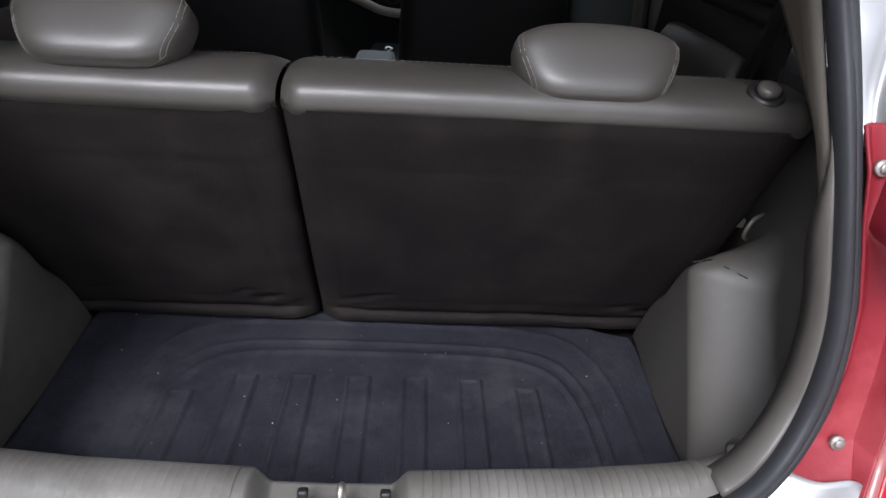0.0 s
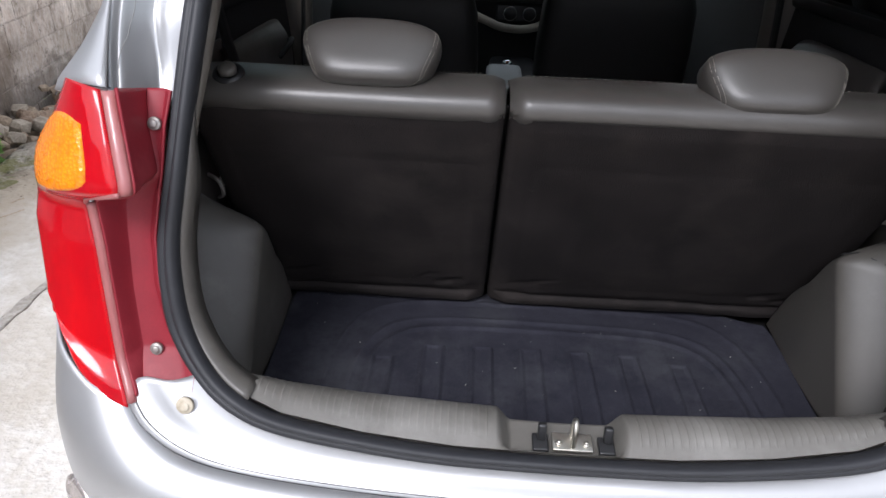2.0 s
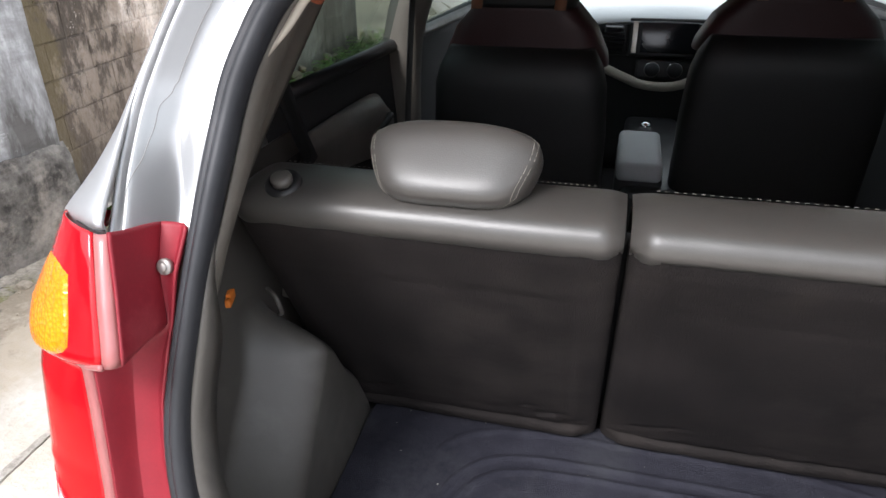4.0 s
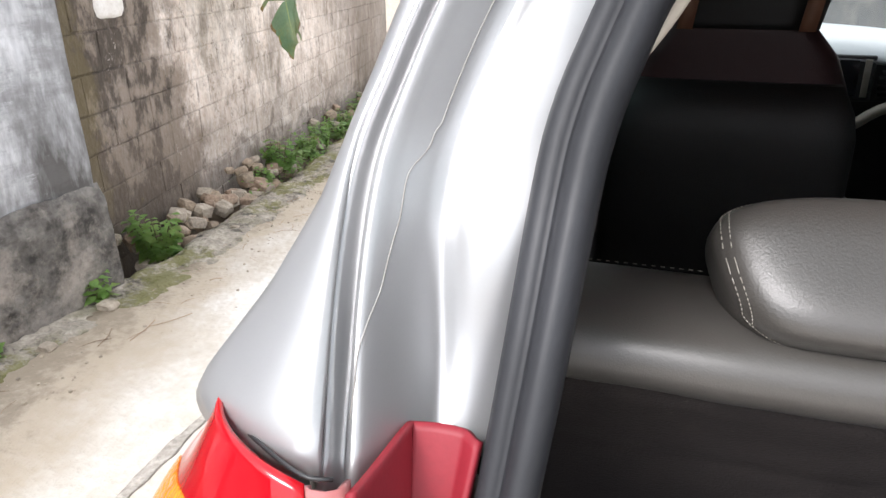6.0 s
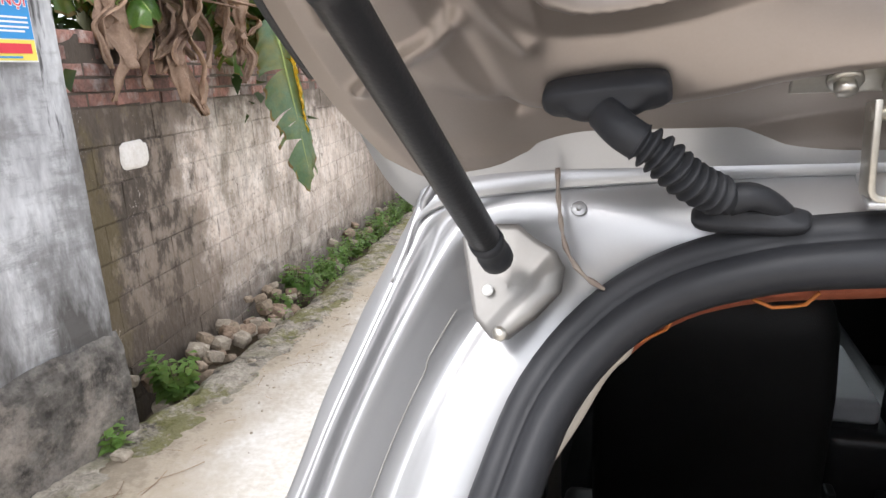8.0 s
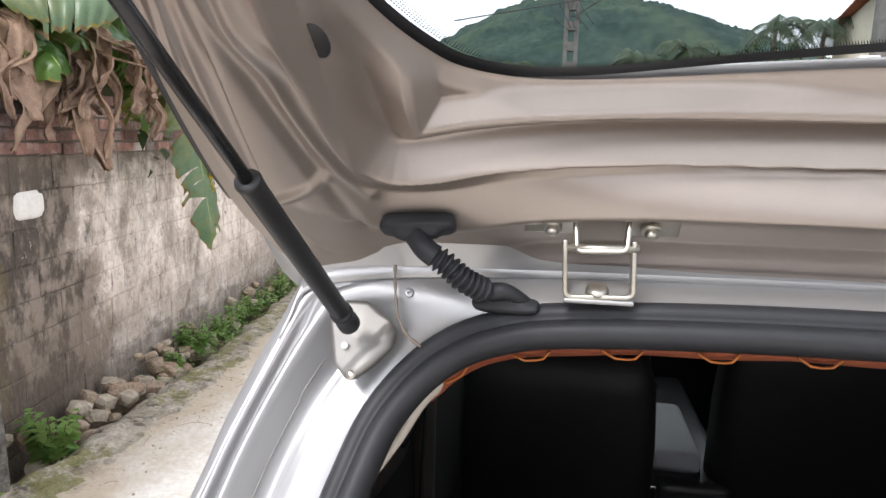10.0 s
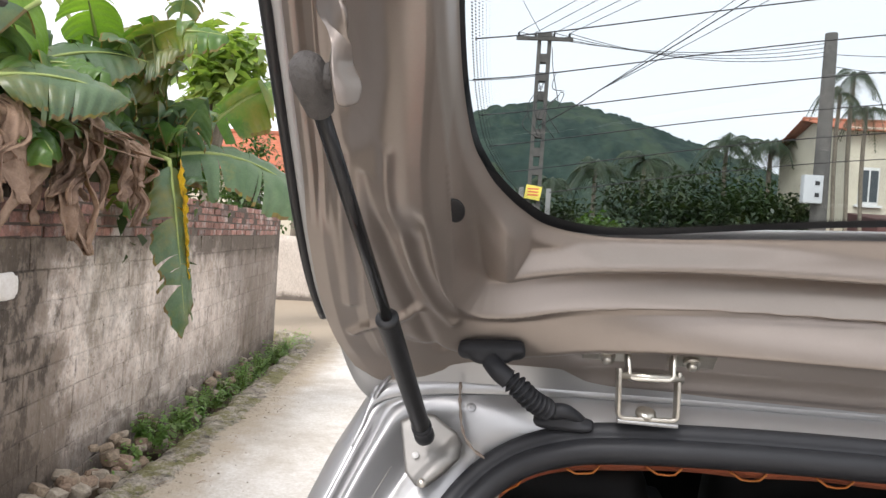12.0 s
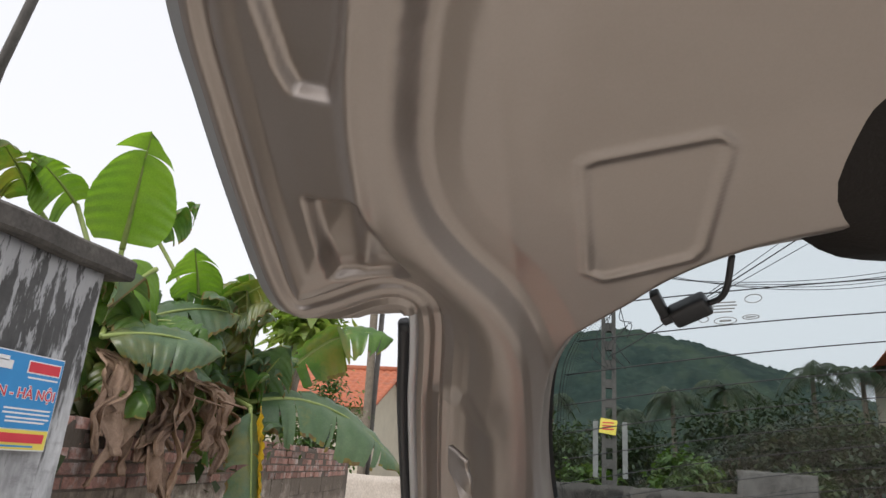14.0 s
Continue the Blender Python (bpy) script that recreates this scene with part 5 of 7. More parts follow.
def back_pt(xa, xb):
    """Felt-covered back: rounded edges turned into the split, a seam above the foot, a stiff board showing through."""
    zs, ys = [b[1] for b in BACK], [b[0] for b in BACK]
    cols = [(xa, .075), (xa, .03), (xa + .001, .014), (xa + .004, .006), (xa + .010, .001)]
    inner = list(np.linspace(xa + .018, xb - .018, 100))
    cols = cols + [(x, 0) for x in inner] + [(xa + xb - x, d) for x, d in cols[::-1]]

    def fn(u, w):
        x, deep = cols[round(u * (len(cols) - 1))]
        z = .545 + w * .545
        e = min(x - xa, xb - x)
        flat = sstep(.0, .05, e)
        y = lerp_list(zs, ys, z) - .006 * flat
        y -= .009 * flat * (.5 + noise.noise((x * 4, z * 5, xa)))
        y += .0028 * noise.noise((x * 22, z * 9, 1.7)) * flat
        y += .007 * math.exp(-((z - .578 - .010 * noise.noise((x * 6, 0, 2))) / .006) ** 2) * flat       # sewn seam
        y -= .008 * sstep(.575, .555, z) * flat
        m = max(abs(x - (xa + xb) / 2) - (xb - xa) / 2 + .055, abs(z - .80) - .185)
        y += .0013 * math.exp(-(m / .010) ** 2)                                                            # edge of the board
        for k in range(7):
            fold = math.sin(x * 47 + k * 5.1) * .012 + .60 + k * .005
            near = math.exp(-((e - .05 - .013 * k) / .03) ** 2)
            y += .0035 * near * math.exp(-((z - fold) / .006) ** 2)
        return Vector((x, y + deep, z))
    return grid(fn, len(cols), 110)


rear_seat = part("rear_seat", mesh("rear_seat", *box((0, .98, .62), (1.24, .46, .14), None, .03), M_LEATHER), car, "grey leather rear bench with split folding backs")
M_THREAD = mat("pale_thread", (.36, .335, .29), (.30, .28, .245), 60, .7)
for xa, xb in ((-.642, -.104), (-.097, .642)):
    part("backrest", mesh("backrest", *back_pt(xa, xb), M_BACKCLOTH), rear_seat, "black felt backrest rear")
    part("top_roll", mesh("top_roll", *seat_loft(xa, xb, TOPR, .004, .0012), M_LEATHER), rear_seat, "grey leather top roll")
    line = [Vector((x, .462, 1.1275)) for x in np.linspace(xa + .03, xb - .03, 60)]
    st = [tube([line[i], line[i + 1] * .45 + line[i] * .55], .0004, 4) for i in range(0, 58)]
    part("seam_stitching", mesh("seam_stitching", *join(*st), M_THREAD), rear_seat)["kind"] = "stuff"
back_y = smooth_path([(0, y, z) for y, z in BACK], 30)
# dark plate added behind the split, in place of the gap's own shade
part("gap_cover", mesh("gap_cover", *grid(lambda u, w: back_y[round(w * 29)] + Vector((-.14 + .08 * u, .062, 0)), 3, 30), M_BLACKC), rear_seat, solid=.004)
for sx in (-1, 1):
    m = axis((sx * .567, .356, 1.131), (0, -.45, 1))
    part("lock_bezel", mesh("lock_bezel", *lathe([(.026, -.006), (.027, .003), (.024, .008), (.018, .008), (.0165, .004), (.001, .004)], 28, m), M_BLACKP), rear_seat, "black lock button bezel")
    part("lock_button", mesh("lock_button", *lathe([(.014, .0), (.0155, .012), (.0145, .016), (.010, .018), (.001, .0185)], 28, m), M_PLASTIC), rear_seat, "grey seat lock button")
    # latch on the side of the back
    part("seat_latch", mesh("seat_latch", *box((sx * .622, .452, .893), (.05, .012, .018), pose(0, 0, 0, 0, 10, 0), .004), M_STEEL), rear_seat, "steel seat latch")
    part("latch_loop", mesh("latch_loop", *tube(smooth_path([(sx * .645, .40, .93), (sx * .622, .385, .925), (sx * .615, .385, .90), (sx * .63, .40, .885)], 14), .004, 8), M_PLASTIC), rear_seat)

HR_U, HR_V = Vector((0, .60, .80)), Vector((0, -.80, .60))


def headrest_pt(c, grow=0.0):
    def fn(u, w):
        a, b = 2 * math.pi * u, (w - .5) * math.pi
        ca, sa, cb, sb = math.cos(a), math.sin(a), math.cos(b), math.sin(b)
        pw = lambda q, e: math.copysign(abs(q) ** e, q)
        x = pw(cb, .36) * pw(ca, .5)
        t = pw(cb, .36) * pw(sa, .5)
        h = pw(sb, .5)
        taper = 1.0 + .10 * h - .12 * max(0, -h) - .10 * max(0, h) ** 3
        droop = -.010 * x * x
        return c + Vector((x * (.112 + grow) * taper, 0, 0)) + HR_U * (h * (.0575 + grow) + droop * max(0, h)) + HR_V * (t * (.046 + grow) * (1 - .15 * h))
    return fn


for sx in (-1, 1):
    c = Vector((sx * .331, .388, 1.164 - (.018 if sx > 0 else 0)))
    hr = part("headrest", mesh("headrest", *grid(headrest_pt(c), 96, 48, True), M_LEATHER), rear_seat, "grey leather headrest with pale stitching")
    sts = []
    for side in (-1, 1):
        for frac in (.945, .90):
            run = []
            for i in range(40):
                b = radians(-66 + 138 * i / 39)
                k = min(.985, frac / max(.2, math.cos(b) ** .36)) ** (1 / .5)
                a = math.acos(k)
                run.append(headrest_pt(c, .0006)((a if side > 0 else math.pi - a) / (2 * math.pi), b / math.pi + .5))
            for p, q in zip(run, run[1:]):
                sts.append(tube([p, p.lerp(q, .62)], .00045, 4))
    part("headrest_stitching", mesh("headrest_stitching", *join(*sts), M_THREAD), rear_seat, "pale double stitching")["kind"] = "stuff"
    for side in (-1, 1):
        post = [c + Vector((side * .065, .01, 0)) - HR_U * .05, c + Vector((side * .065, .02, -.085))]
        part("headrest_post", mesh("headrest_post", *tube(post, .006, 10), M_STEEL), rear_seat)


# narrow trim between the seal and the side trim
def strip_between(sel, prof, name, material, label):
    vs, fs, k = [], [], len(prof)
    for i in sel:
        o, m = ring_frame(i)
        thin = 1 - .9 * sstep(1.02, 1.15, ring[i].z)
        vs += [ring[i] + o * (-.012 + (a + .012) * thin) + m * b * thin + Vector((0, c * thin, 0)) for a, b, c in prof]
    for i in range(len(sel) - 1):
        for q in range(k - 1):
            fs.append((i * k + q, (i + 1) * k + q, (i + 1) * k + q + 1, i * k + q + 1))
    part(name, mesh(name, vs, fs, material), car, label, solid=.003, offset=0)


n_half = len(ring) // 2
for lo, hi in ((1, n_half), (n_half, len(ring))):
    sel = [i for i in range(lo, hi) if ring[i].z < 1.16 and abs(ring[i].x) > .452]
    strip_between(sel, [(-.012, .000, 0), (-.018, .000, .003), (-.022, -.004, .012), (-.022, -.010, .03)], "opening_trim", M_PLASTIC, "grey plastic edge trim")

# ---- cabin in front of the rear seat ----
def sheet(a, b, c, d, nu=8, nv=8):
    a, b, c, d = map(Vector, (a, b, c, d))
    return grid(lambda u, w: (a.lerp(b, u)).lerp(d.lerp(c, u), w), nu, nv)


# outer shell: sides, roof, bonnet, floor
for sx in (-1, 1):
    low = patch([[(sx * .80, .26, .30), (sx * .815, 1.0, .28), (sx * .815, 2.2, .28), (sx * .78, 3.2, .30)],
                 [(sx * .806, .24, .66), (sx * .82, 1.0, .62), (sx * .82, 2.2, .62), (sx * .79, 3.25, .60)],
                 [(sx * .798, .24, .84), (sx * .805, 1.0, .86), (sx * .80, 2.2, .86), (sx * .76, 3.2, .80)],
                 [(sx * .757, .28, 1.115), (sx * .76, 1.0, 1.15), (sx * .76, 2.2, 1.10), (sx * .70, 3.1, .92)]], 30, 20)
    part("body_side", mesh("body_side", *low, M_PAINT), car, "silver body side with doors", solid=.01)
    rail = smooth_path([(sx * .585, .46, 1.465), (sx * .60, .9, 1.470), (sx * .60, 1.6, 1.465), (sx * .60, 2.0, 1.42), (sx * .66, 2.6, 1.20), (sx * .70, 2.95, 1.08)], 40)
    part("roof_rail", mesh("roof_rail", *tube(rail, .030, 10), M_PAINT), car, "roof rail and windscreen pillar")
    part("side_window", mesh("side_window", *sheet((sx * .705, .58, 1.17), (sx * .705, 2.45, 1.15), (sx * .62, 2.0, 1.44), (sx * .625, .58, 1.44)), M_SIDEGLASS), car, "dark tinted side glass").visible_shadow = False
    door = part("door_panel", mesh("door_panel", *grid(lambda u, w: Vector((sx * (.70 - .03 * math.sin(w * math.pi) - .0 * u), .56 + u * 1.9, .30 + w * .89)), 20, 16), M_DARKIN), car, "black door lining", solid=.01)
    part("window_ledge", mesh("window_ledge", *tube([(sx * .69, .58, 1.19), (sx * .69, 1.2, 1.18), (sx * .69, 2.4, 1.16)], .016, 8), M_BLACKP), door)
    ar = patch([[(sx * .66, .60, 1.03), (sx * .655, .80, 1.00), (sx * .655, .98, .97), (sx * .66, 1.10, .97)],
                [(sx * .655, .62, 1.085), (sx * .645, .80, 1.075), (sx * .645, .98, 1.065), (sx * .66, 1.09, 1.03)],
                [(sx * .67, .64, 1.115), (sx * .665, .80, 1.118), (sx * .665, .98, 1.11), (sx * .675, 1.08, 1.06)]], 20, 12)
    part("pull_panel", mesh("pull_panel", *ar, M_PLASTIC), door, "grey door pull surround", solid=.02)
    part("pull_handle", mesh("pull_handle", *tube(smooth_path([(sx * .645, .92, 1.03), (sx * .63, .95, 1.05), (sx * .63, .99, 1.06), (sx * .645, 1.02, 1.05)], 12), .007, 8), M_BLACKP), door)
    pb = smooth_path([(sx * .68, 1.22, .4), (sx * .68, 1.23, 1.1), (sx * .645, 1.24, 1.3), (sx * .60, 1.25, 1.46)], 20)
    part("middle_pillar", mesh("middle_pillar", *tube(pb, .05, 12), M_PILLAR), car, "beige middle pillar trim")
    belt = [Vector(p) for p in ((sx * .622, .462, 1.275), (sx * .628, .50, 1.22), (sx * .632, .54, 1.15), (sx * .635, .585, 1.08))]
    part("seat_belt", mesh("seat_belt", *grid(lambda u, w: smooth_path(belt, 12)[round(w * 11)] + Vector((0, (u - .5) * .04, (u - .5) * .012)), 4, 12), M_BLACKC), car, "black seat belt", solid=.002)
    part("belt_guide", mesh("belt_guide", *box((sx * .618, .475, 1.265), (.012, .05, .035), pose(0, 0, 0, 20), .005), M_BLACKP), car)
    fb = [Vector(p) for p in ((sx * .625, 1.18, 1.36), (sx * .64, 1.16, 1.1), (sx * .65, 1.12, .7))]
    part("seat_belt", mesh("seat_belt", *grid(lambda u, w: smooth_path(fb, 12)[round(w * 11)] + Vector((0, (u - .5) * .045, 0)), 4, 12), M_BLACKC), car, solid=.002)
roof = grid(lambda u, w: Vector(((u - .5) * 1.18, .350 + w * 1.735, 1.498 - .016 * w - .05 * (2 * u - 1) ** 4 - .05 * max(0, w - .75) / .25)), 24, 24)
part("roof", mesh("roof", *roof, M_PAINT), car, "silver roof", solid=.006)
liner = grid(lambda u, w: Vector(((u - .5) * 1.12, .345 + w * 1.70, 1.462 - .045 * (2 * u - 1) ** 4 - .06 * max(0, w - .75) / .25)), 24, 24)
part("headlining", mesh("headlining", *liner, M_ORANGE), car, "orange quilted headlining", solid=.004)
bonnet = patch([[(-.70, 2.95, 1.06), (0, 3.0, 1.10), (.70, 2.95, 1.06)], [(-.72, 3.3, .95), (0, 3.4, .98), (.72, 3.3, .95)], [(-.66, 3.45, .72), (0, 3.52, .74), (.66, 3.45, .72)], [(-.70, 3.42, .30), (0, 3.5, .28), (.70, 3.42, .30)]], 24, 24)
part("bonnet", mesh("bonnet", *bonnet, M_PAINT), car, solid=.006)
wsc = sheet((-.68, 2.95, 1.12), (.68, 2.95, 1.12), (.56, 2.02, 1.445), (-.56, 2.02, 1.445))
part("windscreen", mesh("windscreen", *wsc, M_WINDSCREEN), car, "clear windscreen").visible_shadow = False
part("cabin_floor", mesh("cabin_floor", *box((0, 1.75, .27), (1.42, 2.5, .05)), M_DARKIN), car)
part("bulkhead", mesh("bulkhead", *box((0, 2.98, .65), (1.4, .05, .8)), M_DARKIN), car)
M_TYRE = mat("tyre_rubber", (.03, .03, .03), (.04, .038, .035), 20, .8)
for x in (-.71, .71):
    for y in (.55, 2.93):
        m = axis((x, y, .275), (1 if x > 0 else -1, 0, 0))
        gz = ground_z(y)
        m.translation.z += gz
        tyre = part("wheel", mesh("wheel", *lathe([(.17, -.09), (.25, -.09), (.272, -.07), (.275, 0), (.272, .07), (.25, .09), (.19, .09), (.17, .07)], 32, m), M_TYRE), car, "black tyre on steel wheel")
        part("rim", mesh("rim", *lathe([(.18, .06), (.175, .075), (.14, .06), (.06, .07), (.001, .075)], 24, m), M_STEEL), tyre)

# front seats
def slab(cx, prof_w, ya, yb, z0, z1, n=20, lean=.12):
    """A padded back: half width by height, rounded edges."""
    def fn(u, w):
        a = 2 * math.pi * u
        z = z0 + (z1 - z0) * w
        hw = lerp_list([k[0] for k in prof_w], [k[1] for k in prof_w], z)
        ca, sa = math.cos(a), math.sin(a)
        x = math.copysign(abs(ca) ** .35, ca) * hw
        t = math.copysign(abs(sa) ** .6, sa)
        e = 1 - sstep(.93, 1.0, w) * .6
        return Vector((cx + x * (1 - .12 * (1 - e)), (ya + yb) / 2 + (yb - ya) / 2 * t * e + lean * (z0 + .3 - z), z))
    vf = grid(fn, 48, n, True)
    top = list(range((n - 1) * 48, n * 48))
    vf[1].append(tuple(top))
    vf[1].append(tuple(range(48))[::-1])
    return vf


M_STRAP = mat("brown_strap", (.22, .10, .055), (.18, .08, .045), 20, .55)
for cx, dy, ws in ((-.355, -.07, .80), (.262, .20, .92)):
    fs = part("front_seat", mesh("front_seat", *slab(cx, [(z, w * ws) for z, w in ((.42, .23), (.7, .255), (1.0, .255), (1.12, .245), (1.2, .222), (1.3, .14))], 1.16 + dy, 1.32 + dy, .42, 1.20), M_BLACKC), car, "black and burgundy covered front seat")
    part("shoulder_cover", mesh("shoulder_cover", *slab(cx, [(z, w * ws) for z, w in ((1.0, .262), (1.12, .250), (1.18, .236), (1.24, .20), (1.30, .13))], 1.153 + dy, 1.327 + dy, 1.155, 1.30, 20, .12), M_BURG), fs, "dark burgundy seat cover")
    part("front_headrest", mesh("front_headrest", *slab(cx + .01, [(1.28, .105), (1.36, .118), (1.45, .105)], 1.15 + dy, 1.26 + dy, 1.285, 1.455, 16, .05), M_BLACKC), fs)
    for dx in (-.095, .085):
        part("strap", mesh("strap", *grid(lambda u, w: Vector((cx + dx + (u - .5) * .024 + .012 * w, 1.138 + dy - .01 * w, 1.285 + .13 * w)), 3, 8), M_STRAP), fs, "brown leather strap", solid=.002)
    pk = [Vector((x, 1.162 + dy, .99 - .012 * math.sin((x - cx + .15) * 10))) for x in np.linspace(cx - .13, cx + .14, 14)]
    part("pocket_edge", mesh("pocket_edge", *tube(pk, .005, 6), M_DARKIN), fs)
    part("cushion", mesh("cushion", *box((cx, 1.52 + dy, .52), (.48, .50, .16), None, .05), M_BLACKC), fs)
    part("belt_buckle", mesh("belt_buckle", *box((cx + (.26 if cx < 0 else -.26), 1.30, .66), (.02, .04, .07), None, .006), M_BLACKP), fs)
mirror_v = box((-.02, 2.12, 1.385), (.20, .03, .06), None, .012)
part("rear_view_mirror", mesh("rear_view_mirror", *mirror_v, M_BLACKP), car, "black interior mirror")

# dashboard
dash = part("dashboard", mesh("dashboard", *patch([[(-.70, 2.95, 1.12), (0, 2.96, 1.165), (.70, 2.95, 1.12)], [(-.70, 2.55, 1.13), (0, 2.55, 1.165), (.70, 2.55, 1.13)],
                                                   [(-.70, 2.25, 1.10), (0, 2.25, 1.135), (.70, 2.25, 1.10)], [(-.70, 2.18, 1.05), (0, 2.19, 1.115), (.70, 2.18, 1.05)]], 40, 24), M_DASH), car, "pale grey dashboard", solid=.01)
part("lower_dash", mesh("lower_dash", *grid(lambda u, w: Vector(((u - .5) * 1.4, 2.205 + .10 * (1 - w), .55 + .55 * w)), 16, 12), M_DARKIN), dash, solid=.01)
part("vent_slot", mesh("vent_slot", *box((.012, 2.40, 1.158), (.075, .03, .006), None, .002), M_BLACKP), dash)
part("radio", mesh("radio", *box((.022, 2.195, 1.066), (.285, .03, .135), pose(0, 0, 0, -8), .008), M_BLACKP), dash, "black centre screen")
part("screen", mesh("screen", *box((.022, 2.178, 1.068), (.195, .006, .105), pose(0, 0, 0, -8), .002), mat("dark_screen", (.012, .014, .018), (.01, .011, .014), 5, .12)), dash, "dark glossy screen")
for sx in (-1, 1):
    bx = .022 + sx * .12
    part("button_strip", mesh("button_strip", *box((bx, 2.179, 1.068), (.018, .006, .11), pose(0, 0, 0, -8), .002), M_STEEL), dash)
    for k in range(6):
        part("vent_slat", mesh("vent_slat", *box((.022 + sx * .195, 2.185 - .002 * k, 1.02 + k * .017), (.085 - .008 * abs(k - 2), .022, .004), pose(0, 0, 0, 20), .001), M_BLACKP), dash)
    part("vent_frame", mesh("vent_frame", *box((.022 + sx * .195, 2.205, 1.06), (.11, .02, .125), None, .012), M_BLACKP), dash)
part("climate_panel", mesh("climate_panel", *box((.016, 2.19, .957), (.20, .02, .072), pose(0, 0, 0, -10), .01), M_BLACKP), dash)
for x in (-.025, .055):
    m = axis((x, 2.172, .957), (0, -1, .15))
    kn = part("climate_knob", mesh("climate_knob", *lathe([(.027, 0), (.027, .012), (.022, .02), (.001, .02)], 24, m), M_BLACKP), dash)
    part("knob_ring", mesh("knob_ring", *lathe([(.0285, 0), (.0285, .006), (.025, .008), (.025, .0)], 24, m), M_CHROME), kn, "chrome knob ring")
arc = smooth_path([(-.62, 2.17, 1.03), (-.30, 2.165, .99), (-.13, 2.16, .93), (-.06, 2.155, .905), (.04, 2.155, .90), (.12, 2.16, .925), (.25, 2.165, 1.0), (.62, 2.17, 1.04)], 40)
part("trim_strip", mesh("trim_strip", *tube(arc, .017, 8), M_BEIGE), dash, "beige dashboard trim strip")
console = part("centre_console", mesh("centre_console", *box((-.005, 1.75, .58), (.19, .80, .42), None, .03), M_BLACKP), car, "black centre console with armrest")
part("armrest", mesh("armrest", *box((-.055, 1.55, .828), (.125, .34, .055), None, .02), M_DASH), console, "pale grey armrest lid")
part("armrest_box", mesh("armrest_box", *box((-.055, 1.55, .755), (.13, .32, .12), None, .015), M_BLACKP), console)
for z in (.795, .735):
    part("chrome_strip", mesh("chrome_strip", *box((-.055, 1.375, z - .035), (.14, .008, .012), None, .003), M_CHROME), console, "chrome strip")
part("console_face", mesh("console_face", *box((-.055, 1.378, .725), (.13, .01, .075), None, .004), mat("gloss_black", (.01, .01, .011), (.012, .012, .013), 5, .08)), console)
m = axis((-.028, 2.03, .70), (0, -.25, 1))
gear = part("gear_lever", mesh("gear_lever", *lathe([(.008, 0), (.008, .05), (.017, .06), (.022, .085), (.018, .105), (.001, .11)], 20, m), M_CHROME), console, "chrome-topped gear lever")

# ---- tailgate hardware ----
def rounded(pts, r=.006, n=5):
    p = [Vector(q) for q in pts]
    out = [p[0]]
    for a, b, c in zip(p, p[1:], p[2:]):
        d1, d2 = (a - b).normalized(), (c - b).normalized()
        rr = min(r, (a - b).length * .45, (c - b).length * .45)
        for k in range(n + 1):
            t = k / n
            out.append((b + d1 * rr) * (1 - t) ** 2 + b * 2 * t * (1 - t) + (b + d2 * rr) * t * t)
    return out + [p[-1]]


def ribbon(pts, thick, deep):
    """A flat bar bent along pts, standing on edge: deep is its width vector."""
    p, deep = [Vector(q) for q in pts], Vector(deep)
    vs, fs = [], []
    for i, q in enumerate(p):
        t = (p[min(i + 1, len(p) - 1)] - p[max(i - 1, 0)]).normalized()
        n = t.cross(deep).normalized() * thick / 2
        vs += [q + n, q - n, q - n + deep, q + n + deep]
    for i in range(len(p) - 1):
        fs += [(i * 4 + k, i * 4 + (k + 1) % 4, i * 4 + 4 + (k + 1) % 4, i * 4 + 4 + k) for k in range(4)]
    return vs, fs + [(0, 3, 2, 1), tuple(len(vs) - 4 + k for k in range(4))]


def hinge(cx):
    """Two folded straps pinned together; cx is the middle."""
    o = cx + .343
    X = lambda x: x + o
    up = rounded([(X(-.362), .274, 1.5535), (X(-.360), .262, 1.526), (X(-.324), .260, 1.528), (X(-.322), .272, 1.5545)], .005)
    h = part("hinge", mesh("hinge", *ribbon(up, .0032, (0, .016, -.004)), M_STEEL), car, "bare steel tailgate hinge", bev=.0008)
    for x, dx in ((-.379, -.001), (-.306, .001)):
        pad = Matrix.Translation((X(x + dx), .281, 1.5450)) @ pose(0, 0, 0, 128)
        part("hinge_pad", mesh("hinge_pad", *[[pad @ v for v in q] if i == 0 else q for i, q in enumerate(box((0, 0, 0), (.040, .021, .0032), None, .0012))], M_STEEL), h)
        m = axis((X(x), .2785, 1.5425), TG_N)
        part("bolt", mesh("bolt", *join(lathe([(.0074, 0), (.0074, .0022), (.0060, .0027), (.001, .0027)], 20, m), lathe([(.0048, .002), (.0050, .0068), (.0038, .0080), (.0005, .0080)], 6, m)), M_STEEL), h)
    low = rounded([(X(-.369), .262, 1.534), (X(-.367), .266, 1.490), (X(-.317), .266, 1.492), (X(-.319), .262, 1.535)], .006)
    part("hinge_strap", mesh("hinge_strap", *ribbon(low, .0034, (0, .014, -.002)), M_STEEL), h, bev=.0008)
    part("hinge_pin", mesh("hinge_pin", *tube([(X(-.371), .266, 1.5275), (X(-.315), .265, 1.5290)], .0032, 10), M_STEEL), h)
    part("hinge_foot", mesh("hinge_foot", *box((X(-.342), .278, 1.492), (.052, .026, .004), pose(0, 0, 0, 25), .0015), M_PAINT), h)
    m = axis((X(-.343), .274, 1.4935), (0, -.4, 1))
    part("rivet", mesh("rivet", *lathe([(.009, 0), (.0085, .003), (.006, .0045), (.001, .005)], 18, m), M_STEEL), h)


hinge(-.343)
hinge(.343)

